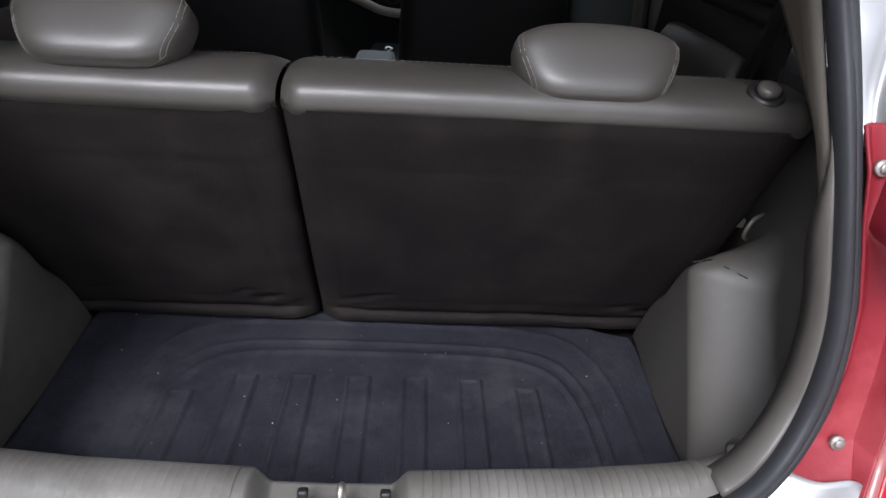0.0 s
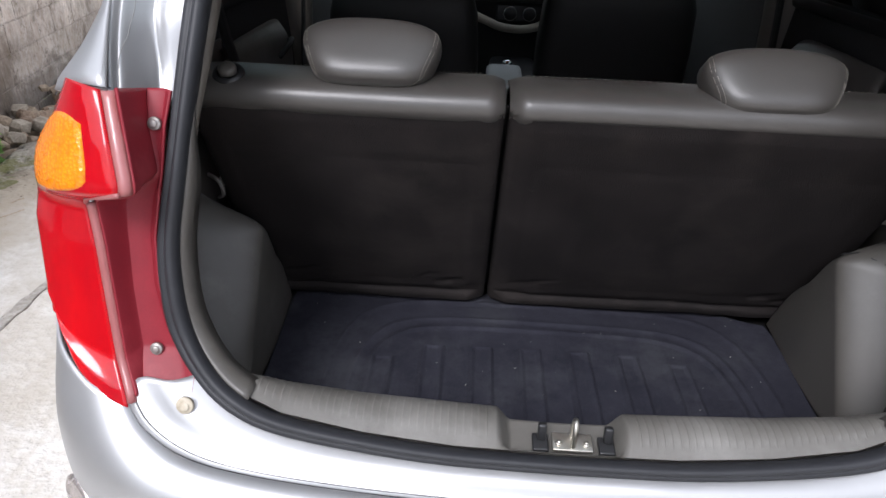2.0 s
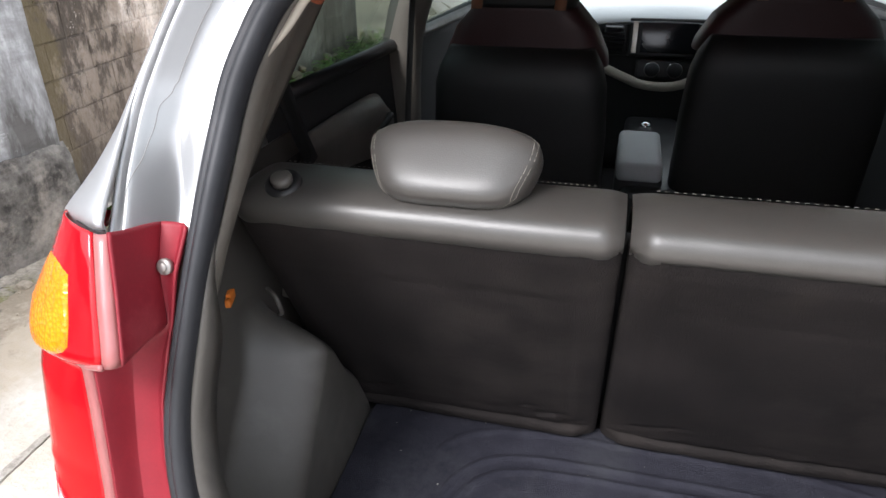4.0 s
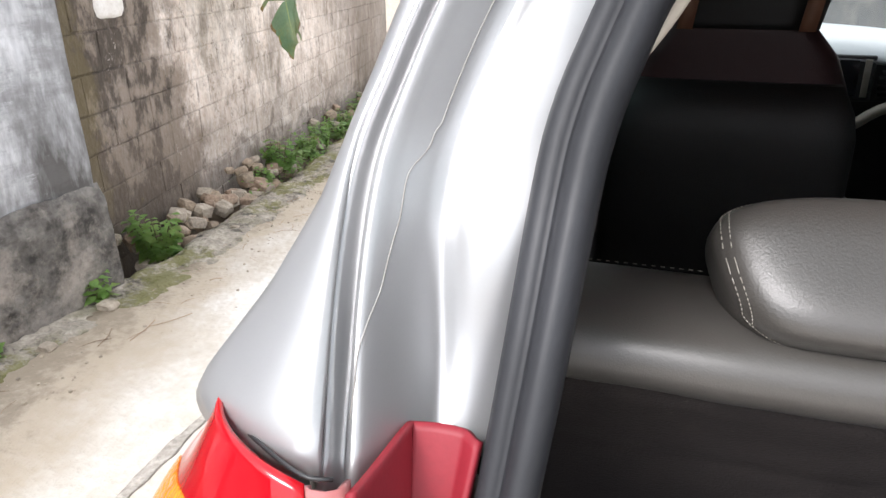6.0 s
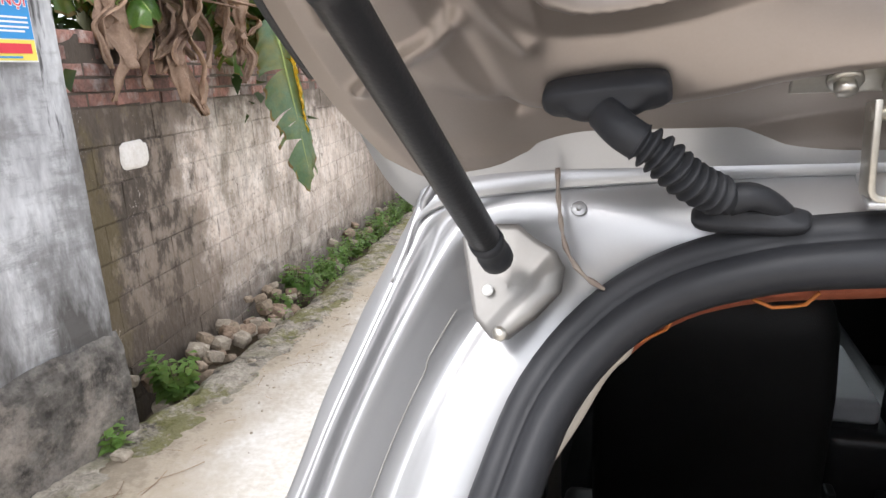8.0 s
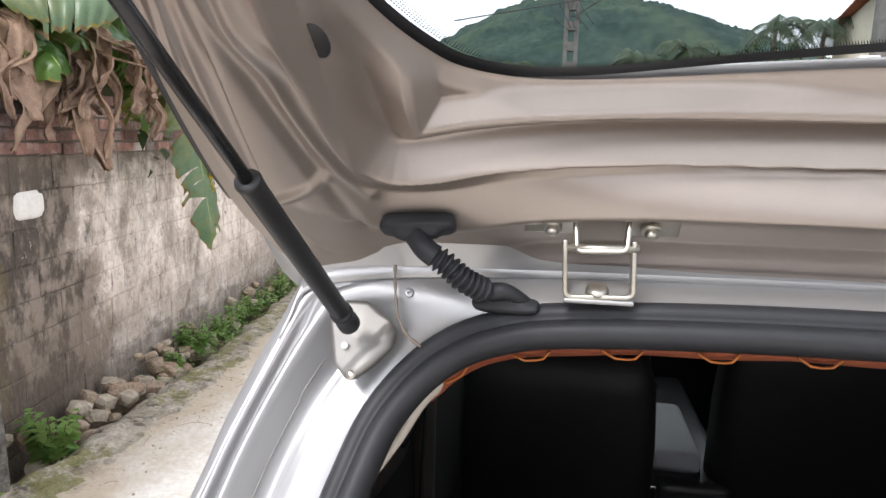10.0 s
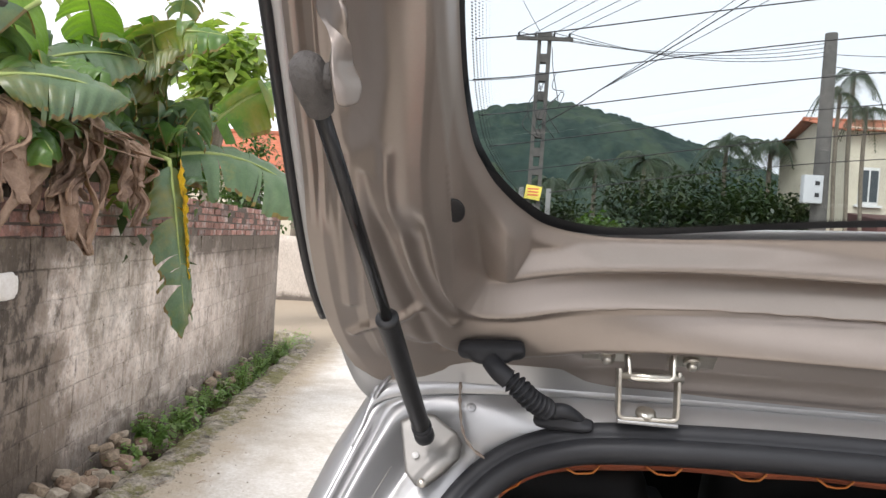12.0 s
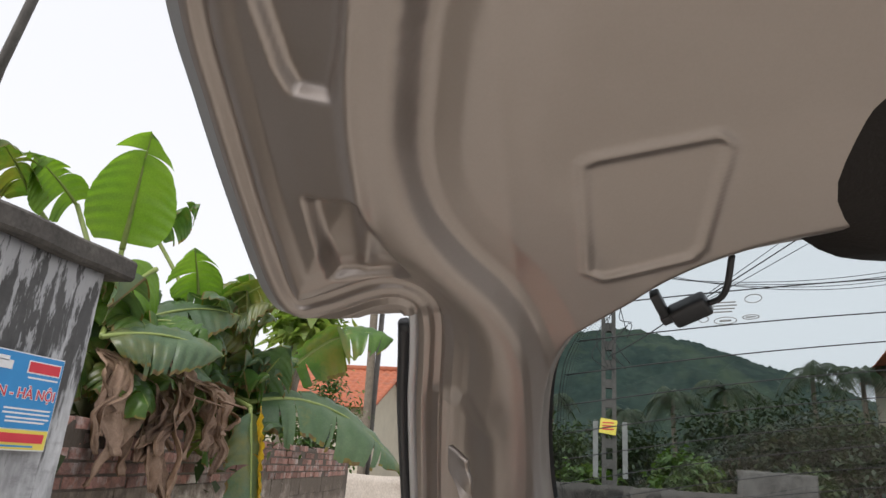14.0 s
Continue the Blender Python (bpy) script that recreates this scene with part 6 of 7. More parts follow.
# strut bracket on the pillar
bracket_out = [(-0.565, 1.459), (-0.550, 1.467), (-0.532, 1.467), (-0.522, 1.460), (-0.510, 1.454), (-0.504, 1.445), (-0.505, 1.433), (-0.518, 1.419), (-0.533, 1.407), (-0.543, 1.407), (-0.554, 1.417)]


def bracket_pt(u, w):
    n = len(bracket_out)
    t = u * n
    i = int(t) % n
    a, b = bracket_out[i], bracket_out[(i + 1) % n]
    k = t - int(t)
    ex, ez = a[0] + (b[0] - a[0]) * k, a[1] + (b[1] - a[1]) * k
    cx, cz = -.534, 1.436
    x, z = cx + (ex - cx) * w, cz + (ez - cz) * w
    d = (x + .534) * .75 - (z - 1.436) * .66
    lobe = .007 * sstep(.004, .012, d) * sstep(1.0, .8, w)
    return Vector((x, face_y(z) - .014 - lobe - .003 * (1 - w), z))


br = part("strut_bracket", mesh("strut_bracket", *grid(bracket_pt, 88, 10, True), mat("bracket_grey", (.30, .29, .275), (.26, .25, .235), 30, .45, .5)), car, "grey folded strut bracket", solid=.0035)
m = axis((-.546, face_y(1.433) - .0185, 1.433), (0, -1, .45))
part("bracket_hole", mesh("bracket_hole", *lathe([(.0032, 0), (.0032, .0012), (.0005, .0012)], 16, m), mat("white_hole_plug", (.8, .8, .78), None, 5, .6)), br)
m = axis((-.537, face_y(1.412) - .020, 1.412), (0, -1, .45))
part("rivet", mesh("rivet", *lathe([(.0045, 0), (.004, .0016), (.0005, .002)], 16, m), M_STEEL), br)

S_A, S_B = Vector((-.536, .268, 1.454)), Vector((-.562, -.031, 1.705))
lift = part("gas_strut", mesh("gas_strut", *tube([S_A.lerp(S_B, t) for t in (.03, .05, .10, .3, .49, .5, .505)], [.0066, .0082, .0078, .0078, .0078, .0084, .0075], 20), M_BLACKP), car, "black gas lift strut")
part("strut_rod", mesh("strut_rod", *tube([S_A.lerp(S_B, t) for t in (.5, .75, .95)], .0042, 14), mat("dark_rod", (.03, .03, .032), (.045, .045, .045), 20, .25, .6)), lift, "dark polished rod")
part("strut_collar", mesh("strut_collar", *tube([S_A.lerp(S_B, t) for t in (.0, .012, .03, .035, .055, .06, .075)], [.006, .0092, .0092, .0083, .0083, .0092, .0088], 18), M_RUBBER), lift)
m = axis(S_B, (0, -.3, -1))
dS = (S_B - S_A).normalized()
part("ball_socket", mesh("ball_socket", *join(tube([S_B - dS * .019, S_B - dS * .017, S_B - dS * .008, S_B - dS * .005, S_B - dS * .003, S_B + dS * .005, S_B + dS * .010, S_B + dS * .013, S_B + dS * .014], [.0050, .0068, .0082, .0084, .0090, .0090, .0076, .0048, .001], 18),
                                              tube([S_B + Vector((.004, 0, 0)), S_B + Vector((.013, -.003, .004))], .0055, 12)), mat("grey_socket", (.12, .11, .105), (.09, .085, .08), 60, .7, 0, .4, 400)), lift, "dusty grey ball socket")
ear = patch([[(-0.566, -0.062, 1.7581), (-0.561, -0.066, 1.7553), (-0.557, -0.070, 1.7523), (-0.553, -0.072, 1.7497)],
             [(-0.567, -0.056, 1.7509), (-0.562, -0.060, 1.7484), (-0.557, -0.064, 1.7461), (-0.553, -0.067, 1.7441)],
             [(-0.567, -0.050, 1.7428), (-0.561, -0.056, 1.7397), (-0.556, -0.062, 1.7372), (-0.551, -0.066, 1.7382)],
             [(-0.560, -0.058, 1.7298), (-0.557, -0.059, 1.7292), (-0.555, -0.058, 1.7295), (-0.553, -0.056, 1.7293)],
             [(-0.560, -0.060, 1.7184), (-0.558, -0.058, 1.7184), (-0.556, -0.054, 1.7194), (-0.554, -0.050, 1.7203)],
             [(-0.558, -0.060, 1.7077), (-0.555, -0.058, 1.7082), (-0.552, -0.054, 1.7091), (-0.549, -0.050, 1.7100)],
             [(-0.556, -0.058, 1.7005), (-0.554, -0.057, 1.6994), (-0.552, -0.055, 1.6998), (-0.550, -0.052, 1.7018)]], 18, 40)
ear = [p + Vector((.009, .019, -.007)) for p in ear[0]], ear[1]
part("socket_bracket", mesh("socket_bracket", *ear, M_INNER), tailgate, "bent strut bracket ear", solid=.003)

# cable grommets and corrugated hose
g1a, g1b = Vector((-.511, .268, 1.539)), Vector((-.452, .266, 1.543))
mid = (g1a + g1b) / 2
up_axis = TG_N
rot = Matrix.Translation(mid) @ Matrix((((g1b - g1a).normalized()), up_axis.cross((g1b - g1a).normalized()), up_axis)).transposed().to_4x4()


def oval(prof, a, b, m, n=40, sq=.55):
    vs = [m @ Vector((a * s * math.copysign(abs(math.cos(2 * math.pi * k / n)) ** sq, math.cos(2 * math.pi * k / n)), b * s * math.copysign(abs(math.sin(2 * math.pi * k / n)) ** sq, math.sin(2 * math.pi * k / n)), h)) for s, h in prof for k in range(n)]
    fs = [(i * n + k, i * n + (k + 1) % n, (i + 1) * n + (k + 1) % n, (i + 1) * n + k) for i in range(len(prof) - 1) for k in range(n)]
    return vs, fs + [tuple(range(n))[::-1], tuple(range((len(prof) - 1) * n, len(prof) * n))]


GR = [(.96, -.004), (1.0, .001), (1.0, .005), (.92, .007), (.72, .008), (.55, .012), (.40, .014), (.2, .015)]
hose_top, hose_end = Vector((-.472, .252, 1.523)), Vector((-.424, .274, 1.488))
hose = smooth_path([mid + TG_N * .012, hose_top, (-.457, .252, 1.513), (-.444, .257, 1.501), (-.432, .265, 1.493), hose_end], 160)
hr_r = [(.0084 + .0019 * math.sin(i * .60)) if 45 < i < 142 else (.0088 if i <= 45 else .0075) for i in range(160)]
hs = part("cable_hose", mesh("cable_hose", *tube(hose, hr_r, 16), M_RUBBER), car, "black corrugated cable hose")
part("grommet", mesh("grommet", *oval(GR, .030, .010, rot), M_RUBBER), hs, "black oval rubber grommet")
gl = Vector((-.413, .284, 1.476))
rot2 = axis(gl, (-.085, -.62, .78))
part("grommet", mesh("grommet", *oval([(q, h * .6) for q, h in GR], .027, .0075, rot2), M_RUBBER), hs)
part("hose_elbow", mesh("hose_elbow", *tube(smooth_path([hose_end, (-.414, .273, 1.490), (-.405, .277, 1.486), (-.397, .284, 1.480)], 12), [.0078 - .0003 * i for i in range(12)], 12), M_RUBBER), hs)

# sealer line and dimples on the header panel
sl = smooth_path([(-.511, .318, 1.497), (-.510, .3145, 1.478), (-.505, .3055, 1.454), (-.495, .2975, 1.441), (-.482, .292, 1.434)], 20)
part("sealer_bead", mesh("sealer_bead", *tube([p + Vector((0, -.004, .001)) for p in sl], [.0014 + .0005 * math.sin(i * 1.9) for i in range(20)], 6), mat("brown_sealer", (.20, .15, .12), (.30, .26, .22), 60, .8)), car, "brown seam sealer bead")
part("dimple", mesh("dimple", *lathe([(.0045, -.0036), (.0040, -.0031), (.0005, -.0038)], 14, axis((-.499, .311, 1.476), (0, -1, .5))), M_PAINT), car)

# stop lamp plug on the glass, drain hole, trim cover
def tg_axis(x, s, h):
    return axis(tg(x, s, h), TG_N)


near = np.argmin((px + .508) ** 2 + (ps - .2085) ** 2)
hole_h = float(ph.flat[near]) + .0035
part("drain_hole", mesh("drain_hole", *oval([(1, 0), (.9, .0006), (.2, .0006)], .0075, .0125, tg_axis(-.508, .2085, hole_h), 40, 1.0), M_BLACKP), tailgate, "dark oval access hole")


def tg_turn(deg):
    """Turn of a thing lying on the tailgate's sheet, its long side deg from across towards down."""
    c, q = math.cos(radians(deg)), math.sin(radians(deg))
    ex = Vector((1, 0, 0))
    return Matrix((ex * c + TG_D * q, TG_D * c - ex * q, (ex * c + TG_D * q).cross(TG_D * c - ex * q))).transposed().to_4x4()


part("wiring_plug", mesh("wiring_plug", *join(box(tg(-.418, .4765, .004), (.022, .0125, .010), tg_turn(33), .0028), box(tg(-.4285, .4705, .003), (.010, .006, .007), tg_turn(33), .0015), box(tg(-.4335, .4765, .002), (.022, .0055, .007), tg_turn(-66), .0015), tube(smooth_path([tg(-.410, .482, .005), tg(-.404, .487, .007), tg(-.401, .496, .008), tg(-.400, .515, .006)], 12), .0018, 8)), M_BLACKP), tailgate, "black wiring plug on the glass")


COVER = smooth_path([(-.000, .510, 0), (-.20, .511, 0), (-.328, .514, 0), (-.354, .518, 0), (-.371, .529, 0), (-.381, .543, 0), (-.383, .558, 0), (-.374, .584, 0), (-.364, .602, 0), (-.35, .622, 0), (-.33, .65, 0), (-.29, .71, 0), (-.2, .76, 0), (0, .78, 0)], 80)
COVER = COVER + [Vector((-p.x, p.y, 0)) for p in COVER[-2:0:-1]]


def cover_pt(u, w):
    p = Vector((0, .64, 0)).lerp(COVER[round(u * len(COVER)) % len(COVER)], w)
    return tg(p.x, p.y, .008 + .020 * (1 - w ** 6))


part("trim_cover", mesh("trim_cover", *grid(cover_pt, len(COVER), 14, True), mat("brown_black_trim", (.016, .0125, .010), (.012, .010, .008), 7, .7, 0, .3, 500, spec=.3)), tailgate, "dark tailgate trim cover", solid=.004)

# maker's marks printed on the glass, as plain bars
M_MARK = mat("white_glass_print", (.42, .43, .44), (.38, .39, .40), 9, .6)
def mark(x, q, w, d):
    part("glass_print", mesh("glass_print", *box(tg(x, q, glass_h(x, q) + .0035), (w, d, .0003), tg_turn(6), .0001), M_MARK, False), pane)


for x, q, w in ((-.3985, .4630, .013), (-.397, .4655, .012), (-.3965, .4680, .013), (-.396, .4705, .010)):
    mark(x, q, w, .0009)


def ring(x, q, a, b):
    loop = [tg(x + a * math.cos(k * .3142), q + b * math.sin(k * .3142) + a * .1 * math.cos(k * .3142), glass_h(x, q) + .0035) for k in range(21)]
    part("glass_print", mesh("glass_print", *tube(loop, .0003, 4), M_MARK), pane)


ring(-.395, .4560, .0062, .0027)
ring(-.381, .4585, .0045, .0017)
ring(-.4075, .4575, .0028, .0022)
ring(-.407, .4680, .0040, .0034)
ring(-.3815, .4730, .0045, .0030)
mark(-.395, .4560, .0065, .0014)
mark(-.381, .4585, .0055, .0009)

# orange clip on the boot side trim
part("trim_clip", mesh("trim_clip", *join(box((-.615, .258, .998), (.034, .008, .012), pose(0, 0, 0, 0, 0, 110), .002), box((-.614, .256, 1.006), (.014, .007, .006), pose(0, 0, 0, 0, 0, 110), .0015)), mat("orange_clip", (.75, .22, .03), (.6, .16, .02), 40, .45)), car, "small orange plastic trim clip")

# ---- plants, rubble, houses, poles ----
def banana_leaf(base, tip, width, arch, roll, tears, rng, droop=.25, fold=.25, face=.6):
    """A leaf blade on a bowed midrib, torn into strips along its veins."""
    base, tip = Vector(base), Vector(tip)
    ctrl = (base + tip) / 2 + Vector((0, 0, arch))
    n = 42
    rib = [base * (1 - t) ** 2 + ctrl * 2 * t * (1 - t) + tip * t * t for t in (i / (n - 1) for i in range(n))]
    vs, fs, rim = [], [], []
    cuts = {s: sorted(rng.sample(range(5, n - 3), min(tears, n - 9))) for s in (-1, 1)}
    for s in (-1, 1):
        bounds = [2] + cuts[s] + [n - 1]
        for a, b in zip(bounds, bounds[1:]):
            sag = rng.uniform(-.02, .10) * min(1, tears / 5)
            swing = rng.uniform(-.04, .04)
            end = rng.uniform(.86, 1.03)
            o = len(vs)
            for i in range(a, b + 1):
                t = i / (n - 1)
                tan = (rib[min(i + 1, n - 1)] - rib[max(i - 1, 0)]).normalized()
                up = Vector((0, 0, 1)) if abs(tan.z) < .93 else Vector((1, .3, 0))
                lat = tan.cross(up).normalized()
                open_side = tan.cross(Vector((.75, -.60, .15))).normalized()
                if open_side.dot(lat) < 0:
                    open_side = -open_side
                lat = lat.lerp(open_side, face)
                lat = (lat - tan * lat.dot(tan)).normalized()
                nor = lat.cross(tan).normalized()
                ca, sa = math.cos(roll), math.sin(roll)
                lat, nor = lat * ca + nor * sa, nor * ca - lat * sa
                half_w = width / 2 * (math.sin(math.pi * min(1, .06 + t * .94) ** .85)) ** .55 * end
                mid = (a + b) / 2 / (n - 1)
                for k in range(7):
                    v = (0, .22, .42, .60, .77, .93, 1)[k]
                    pinch = (t - mid) * v * v * (.25 if tears else 0)
                    q = rib[i] - tan * pinch * (tip - base).length * .6
                    q = q + lat * s * half_w * v * (1 - .12 * v) + nor * half_w * (fold * v - (fold + .18) * v * v)
                    q = q + Vector((0, 0, -1)) * (droop * half_w * v * v + sag * v * v) + tan * swing * v * v
                    q = q + nor * .012 * math.sin(t * 60 + s) * v + nor * .02 * noise.noise(q * 6)
                    vs.append(q)
            m = b - a + 1
            for i in range(m - 1):
                for k in range(6):
                    p0 = o + i * 7 + k
                    if k == 5 and noise.noise((p0 * .05, s * 3, width * 9)) > -.12:
                        rim.append(len(fs))
                    fs.append((p0, p0 + 1, p0 + 8, p0 + 7))
    return (vs, fs), rim, tube([p + Vector((0, 0, -.004)) for p in rib], [max(.004, .014 * (1 - i / n) * min(1.6, width * 2.4)) for i in range(n)], 7)


def blade_mesh(blade, rim, m):
    """Leaf blade with its scorched rim faces in brown."""
    me = mesh("leaf", *blade, m)
    me.materials.append(M_EDGEBROWN)
    for i in rim:
        me.polygons[i].material_index = 1
    return me


M_RIB = mat("leaf_midrib", (.28, .34, .10), (.22, .28, .08), 10, .5)
LEAVES = [("A", (-3.78, 3.39, 3.04), (-3.48, 3.07, 3.78), .62, .05, 1.1, 1, "young"), ("A", (-3.48, 3.41, 2.9), (-3.49, 3.01, 2.41), .46, .12, .4, 1, "young"),
          ("A", (-4.15, 3.28, 3.34), (-4.26, 2.9, 3.57), .34, .05, .9, 3, "young"), ("A", (-4.42, 3.15, 3.34), (-4.24, 2.61, 3.55), .34, .06, .8, 5, "green"),
          ("C", (-3.64, 4.2, 2.87), (-3.56, 3.9, 3.22), .42, .05, 1.0, 1, "young"), ("C", (-4.21, 4.24, 3.45), (-3.79, 4.18, 3.71), .24, .08, .5, 5, "green"),
          ("B", (-4.46, 6.78, 3.89), (-3.98, 6.26, 5.0), .44, .05, .9, 22, "grey"), ("C", (-3.68, 4.52, 2.94), (-2.88, 4.69, 3.1), .46, .16, .2, 4, "green"),
          ("A", (-3.34, 2.88, 2.32), (-2.83, 3.39, 2.31), .42, .14, .3, 3, "grey"), ("A", (-3.7, 3.59, 2.55), (-3.2, 4.14, 2.74), .42, .16, .4, 3, "grey"),
          ("C", (-3.32, 4.58, 2.59), (-3.65, 4.06, 2.9), .42, .1, .5, 3, "green"), ("B", (-3.36, 4.73, 2.16), (-2.94, 4.55, 2.59), .44, .06, .9, 1, "grey"),
          ("B", (-3.25, 4.57, 2.12), (-2.21, 5.66, 1.66), .62, .48, .25, 9, "grey"), ("B", (-3.48, 5.65, 2.52), (-2.58, 6.14, 2.95), .52, .42, .2, 6, "green"),
          ("B", (-3.09, 4.31, 2.06), (-2.80, 4.14, .86), .40, .10, .2, 6, "grey"), ("A", (-3.58, 3.37, 2.17), (-3.14, 3.33, 2.12), .34, .10, .2, 4, "green"),
          ("C", (-3.39, 4.34, 2.35), (-3.62, 3.93, 2.43), .36, .1, .4, 3, "green"), ("C", (-3.58, 4.93, 2.35), (-3.22, 5.32, 2.59), .38, .1, .4, 4, "grey"),
          ("A", (-3.88, 3.43, 2.62), (-3.86, 2.94, 2.38), .42, .12, .4, 2, "green"), ("B", (-3.36, 4.84, 2.2), (-3.51, 4.48, 2.51), .40, .08, .6, 3, "green"),
          ("C", (-3.8, 4.48, 2.78), (-3.71, 4.9, 3.25), .40, .06, .8, 2, "green")]
STEMS = {"A": ((-3.80, 3.30, -.4), (-3.72, 3.34, 2.45)), "B": ((-3.95, 4.75, -.4), (-3.72, 4.70, 2.15)), "C": ((-3.95, 4.40, -.4), (-3.72, 4.42, 2.65))}
LOOK = {"young": M_BANANA3, "green": M_BANANA, "grey": M_BANANA2}
rng = random.Random(11)
for key, (a, b) in STEMS.items():
    plant = thing("banana_plant", "broad-leaved banana plant with torn leaves behind the wall", "banana plant", "banana plants", at=a)
    a, b = Vector(a), Vector(b)
    st = [a.lerp(b, t) for t in (0, .3, .6, .85, 1)]
    part("stem", mesh("stem", *tube(st, [.13, .115, .10, .08, .05], 14), M_STEM), plant, "fibrous banana stem")
    for k, p, q, wd, ar, rl, tr, lk in LEAVES:
        if k != key:
            continue
        blade, rim, rib = banana_leaf(p, q, wd * 1.2, ar, rl * .35, tr, rng, face=.95 if lk == "young" else .6)
        lf = part("leaf", blade_mesh(blade, rim if lk != "young" else [], LOOK[lk]), plant)
        stalk = smooth_path([b.lerp(Vector(p), .0), b.lerp(Vector(p), .5) + Vector((0, 0, .04)), p], 10)
        part("midrib", mesh("midrib", *join(rib, tube(stalk, .018, 8)), M_RIB), lf)
    for i in range(20):
        ang = rng.uniform(0, 6.28) if i < 9 else rng.uniform(-1.9, .9)
        p = b + Vector((math.cos(ang) * .12, math.sin(ang) * .12, rng.uniform(-.3, .1)))
        q = p + Vector((math.cos(ang) * rng.uniform(.4, .8) - .1, math.sin(ang) * rng.uniform(.4, .85), rng.uniform(-.30, .35)))
        blade, rim, rib = banana_leaf(p, q, rng.uniform(.36, .56), .16, rng.uniform(0, .5), rng.randint(2, 7), rng)
        lf = part("leaf", blade_mesh(blade, rim, rng.choice((M_BANANA, M_BANANA2))), plant)
        part("midrib", mesh("midrib", *rib, M_RIB), lf)
DRY = [((-3.25, 3.0, 2.12), (-3.13, 2.77, 1.5)), ((-3.31, 3.02, 2.06), (-3.08, 2.9, 1.66)), ((-3.26, 3.31, 2.05), (-2.95, 3.26, 1.39)), ((-3.05, 3.44, 2.0), (-3.03, 3.16, 1.67)),
       ((-3.15, 3.43, 2.07), (-2.97, 3.27, 1.45)), ((-3.06, 3.69, 2.05), (-2.95, 3.54, 1.72)), ((-3.31, 3.58, 2.11), (-2.9, 3.61, 2.0)), ((-3.15, 4.02, 1.99), (-3.05, 3.84, 1.56)), ((-3.26, 3.26, 2.0), (-3.16, 3.07, 1.55))]
DRY = [(p, q, k) for k in range(3) for p, q in DRY]
for p, q, more in DRY:
    p, q = Vector(p), Vector(q)
    if more:
        shift = Vector((rng.uniform(-.12, .06), rng.uniform(-.14, .18), rng.uniform(-.05, .12)))
        p, q = p + shift, p.lerp(q, rng.uniform(.55, 1.05)) + shift + Vector((.03, 0, 0))
    top = p + Vector((-.10, rng.uniform(-.05, .05), .10))
    path = smooth_path([top, p + Vector((.02, 0, .03)), p.lerp(q, .33) + Vector((rng.uniform(-.02, .06), rng.uniform(-.07, .07), 0)), p.lerp(q, .62) + Vector((rng.uniform(-.03, .05), rng.uniform(-.08, .08), 0)), q], 34)
    wd, ph, turn = rng.uniform(.05, .10), rng.uniform(0, 6), rng.uniform(-2.6, 2.6)
    pleats = rng.choice((1, 1, 2))

    def crumple(u, w):
        i = round(w * 33)
        t = i / 33
        ang = ph * .4 + 1.2 + turn * t
        lat, out = Vector((math.cos(ang) * .6, math.sin(ang), 0)), Vector((math.sin(ang), -math.cos(ang) * .6, 0))
        v = (u - .5) * 2
        rag = (.55 + .45 * math.sin(math.pi * min(1, .12 + t * .80))) * (1 + .35 * noise.noise((t * 5, v * 1.5, ph)))
        if t > .82:
            rag *= 1 - (t - .82) / .18 * (.45 + .5 * abs(noise.noise((v * 4, ph, 1))))
        fold = abs(((u * pleats + .15 * math.sin(t * 6 + ph)) % 1) * 2 - 1) - .5
        return path[i] + lat * v * wd * rag + out * (fold * wd * .50 + .03 * noise.noise((v * 2, t * 9, ph))) + Vector((0, 0, -.02)) * abs(v) * noise.noise((v * 6, t * 3, ph + 2))
    tagged(part("dry_leaf", mesh("dry_leaf", *grid(crumple, 17, 34), M_DRYLEAF), solid=.0015), "brown dead banana leaf strip hanging over the wall", "dead leaf", "dead banana leaves")
yl, _, yr = banana_leaf((-3.03, 4.36, 2.08), (-2.86, 4.26, 1.18), .15, .05, 1.3, 4, rng)
tagged(part("yellow_leaf", mesh("yellow_leaf", *join(yl, yr), M_YELLOW)), "withered yellow strip of banana leaf hanging down", "dead leaf")


def leaf_cloud(c, rad, n, size, rng, clumps=14, flat=.5):
    """Many small leaves gathered in clumps inside an uneven crown."""
    c = Vector(c)
    vs, fs = [], []
    seeds = []
    for _ in range(clumps):
        d = Vector((rng.gauss(0, 1), rng.gauss(0, 1), rng.gauss(0, 1))).normalized() * rng.uniform(.35, .95)
        seeds.append(c + Vector((d.x * rad[0], d.y * rad[1], d.z * rad[2])))
    for _ in range(n):
        s = rng.choice(seeds)
        p = s + Vector((rng.gauss(0, .22) * rad[0], rng.gauss(0, .22) * rad[1], rng.gauss(0, .2) * rad[2]))
        a, b = rng.uniform(0, 6.28), rng.uniform(-.9, .6)
        u = Vector((math.cos(a) * math.cos(b), math.sin(a) * math.cos(b), math.sin(b)))
        w = u.cross(Vector((rng.gauss(0, .4), rng.gauss(0, .4), 1))).normalized()
        l, k = size * rng.uniform(.6, 1.3), size * rng.uniform(.18, .3)
        o = len(vs)
        dn = Vector((0, 0, -1)) * l * .25
        vs += [p, p + u * l * .5 + w * k, p + u * l + dn, p + u * l * .5 - w * k]
        fs.append((o, o + 1, o + 2, o + 3))
    return vs, fs


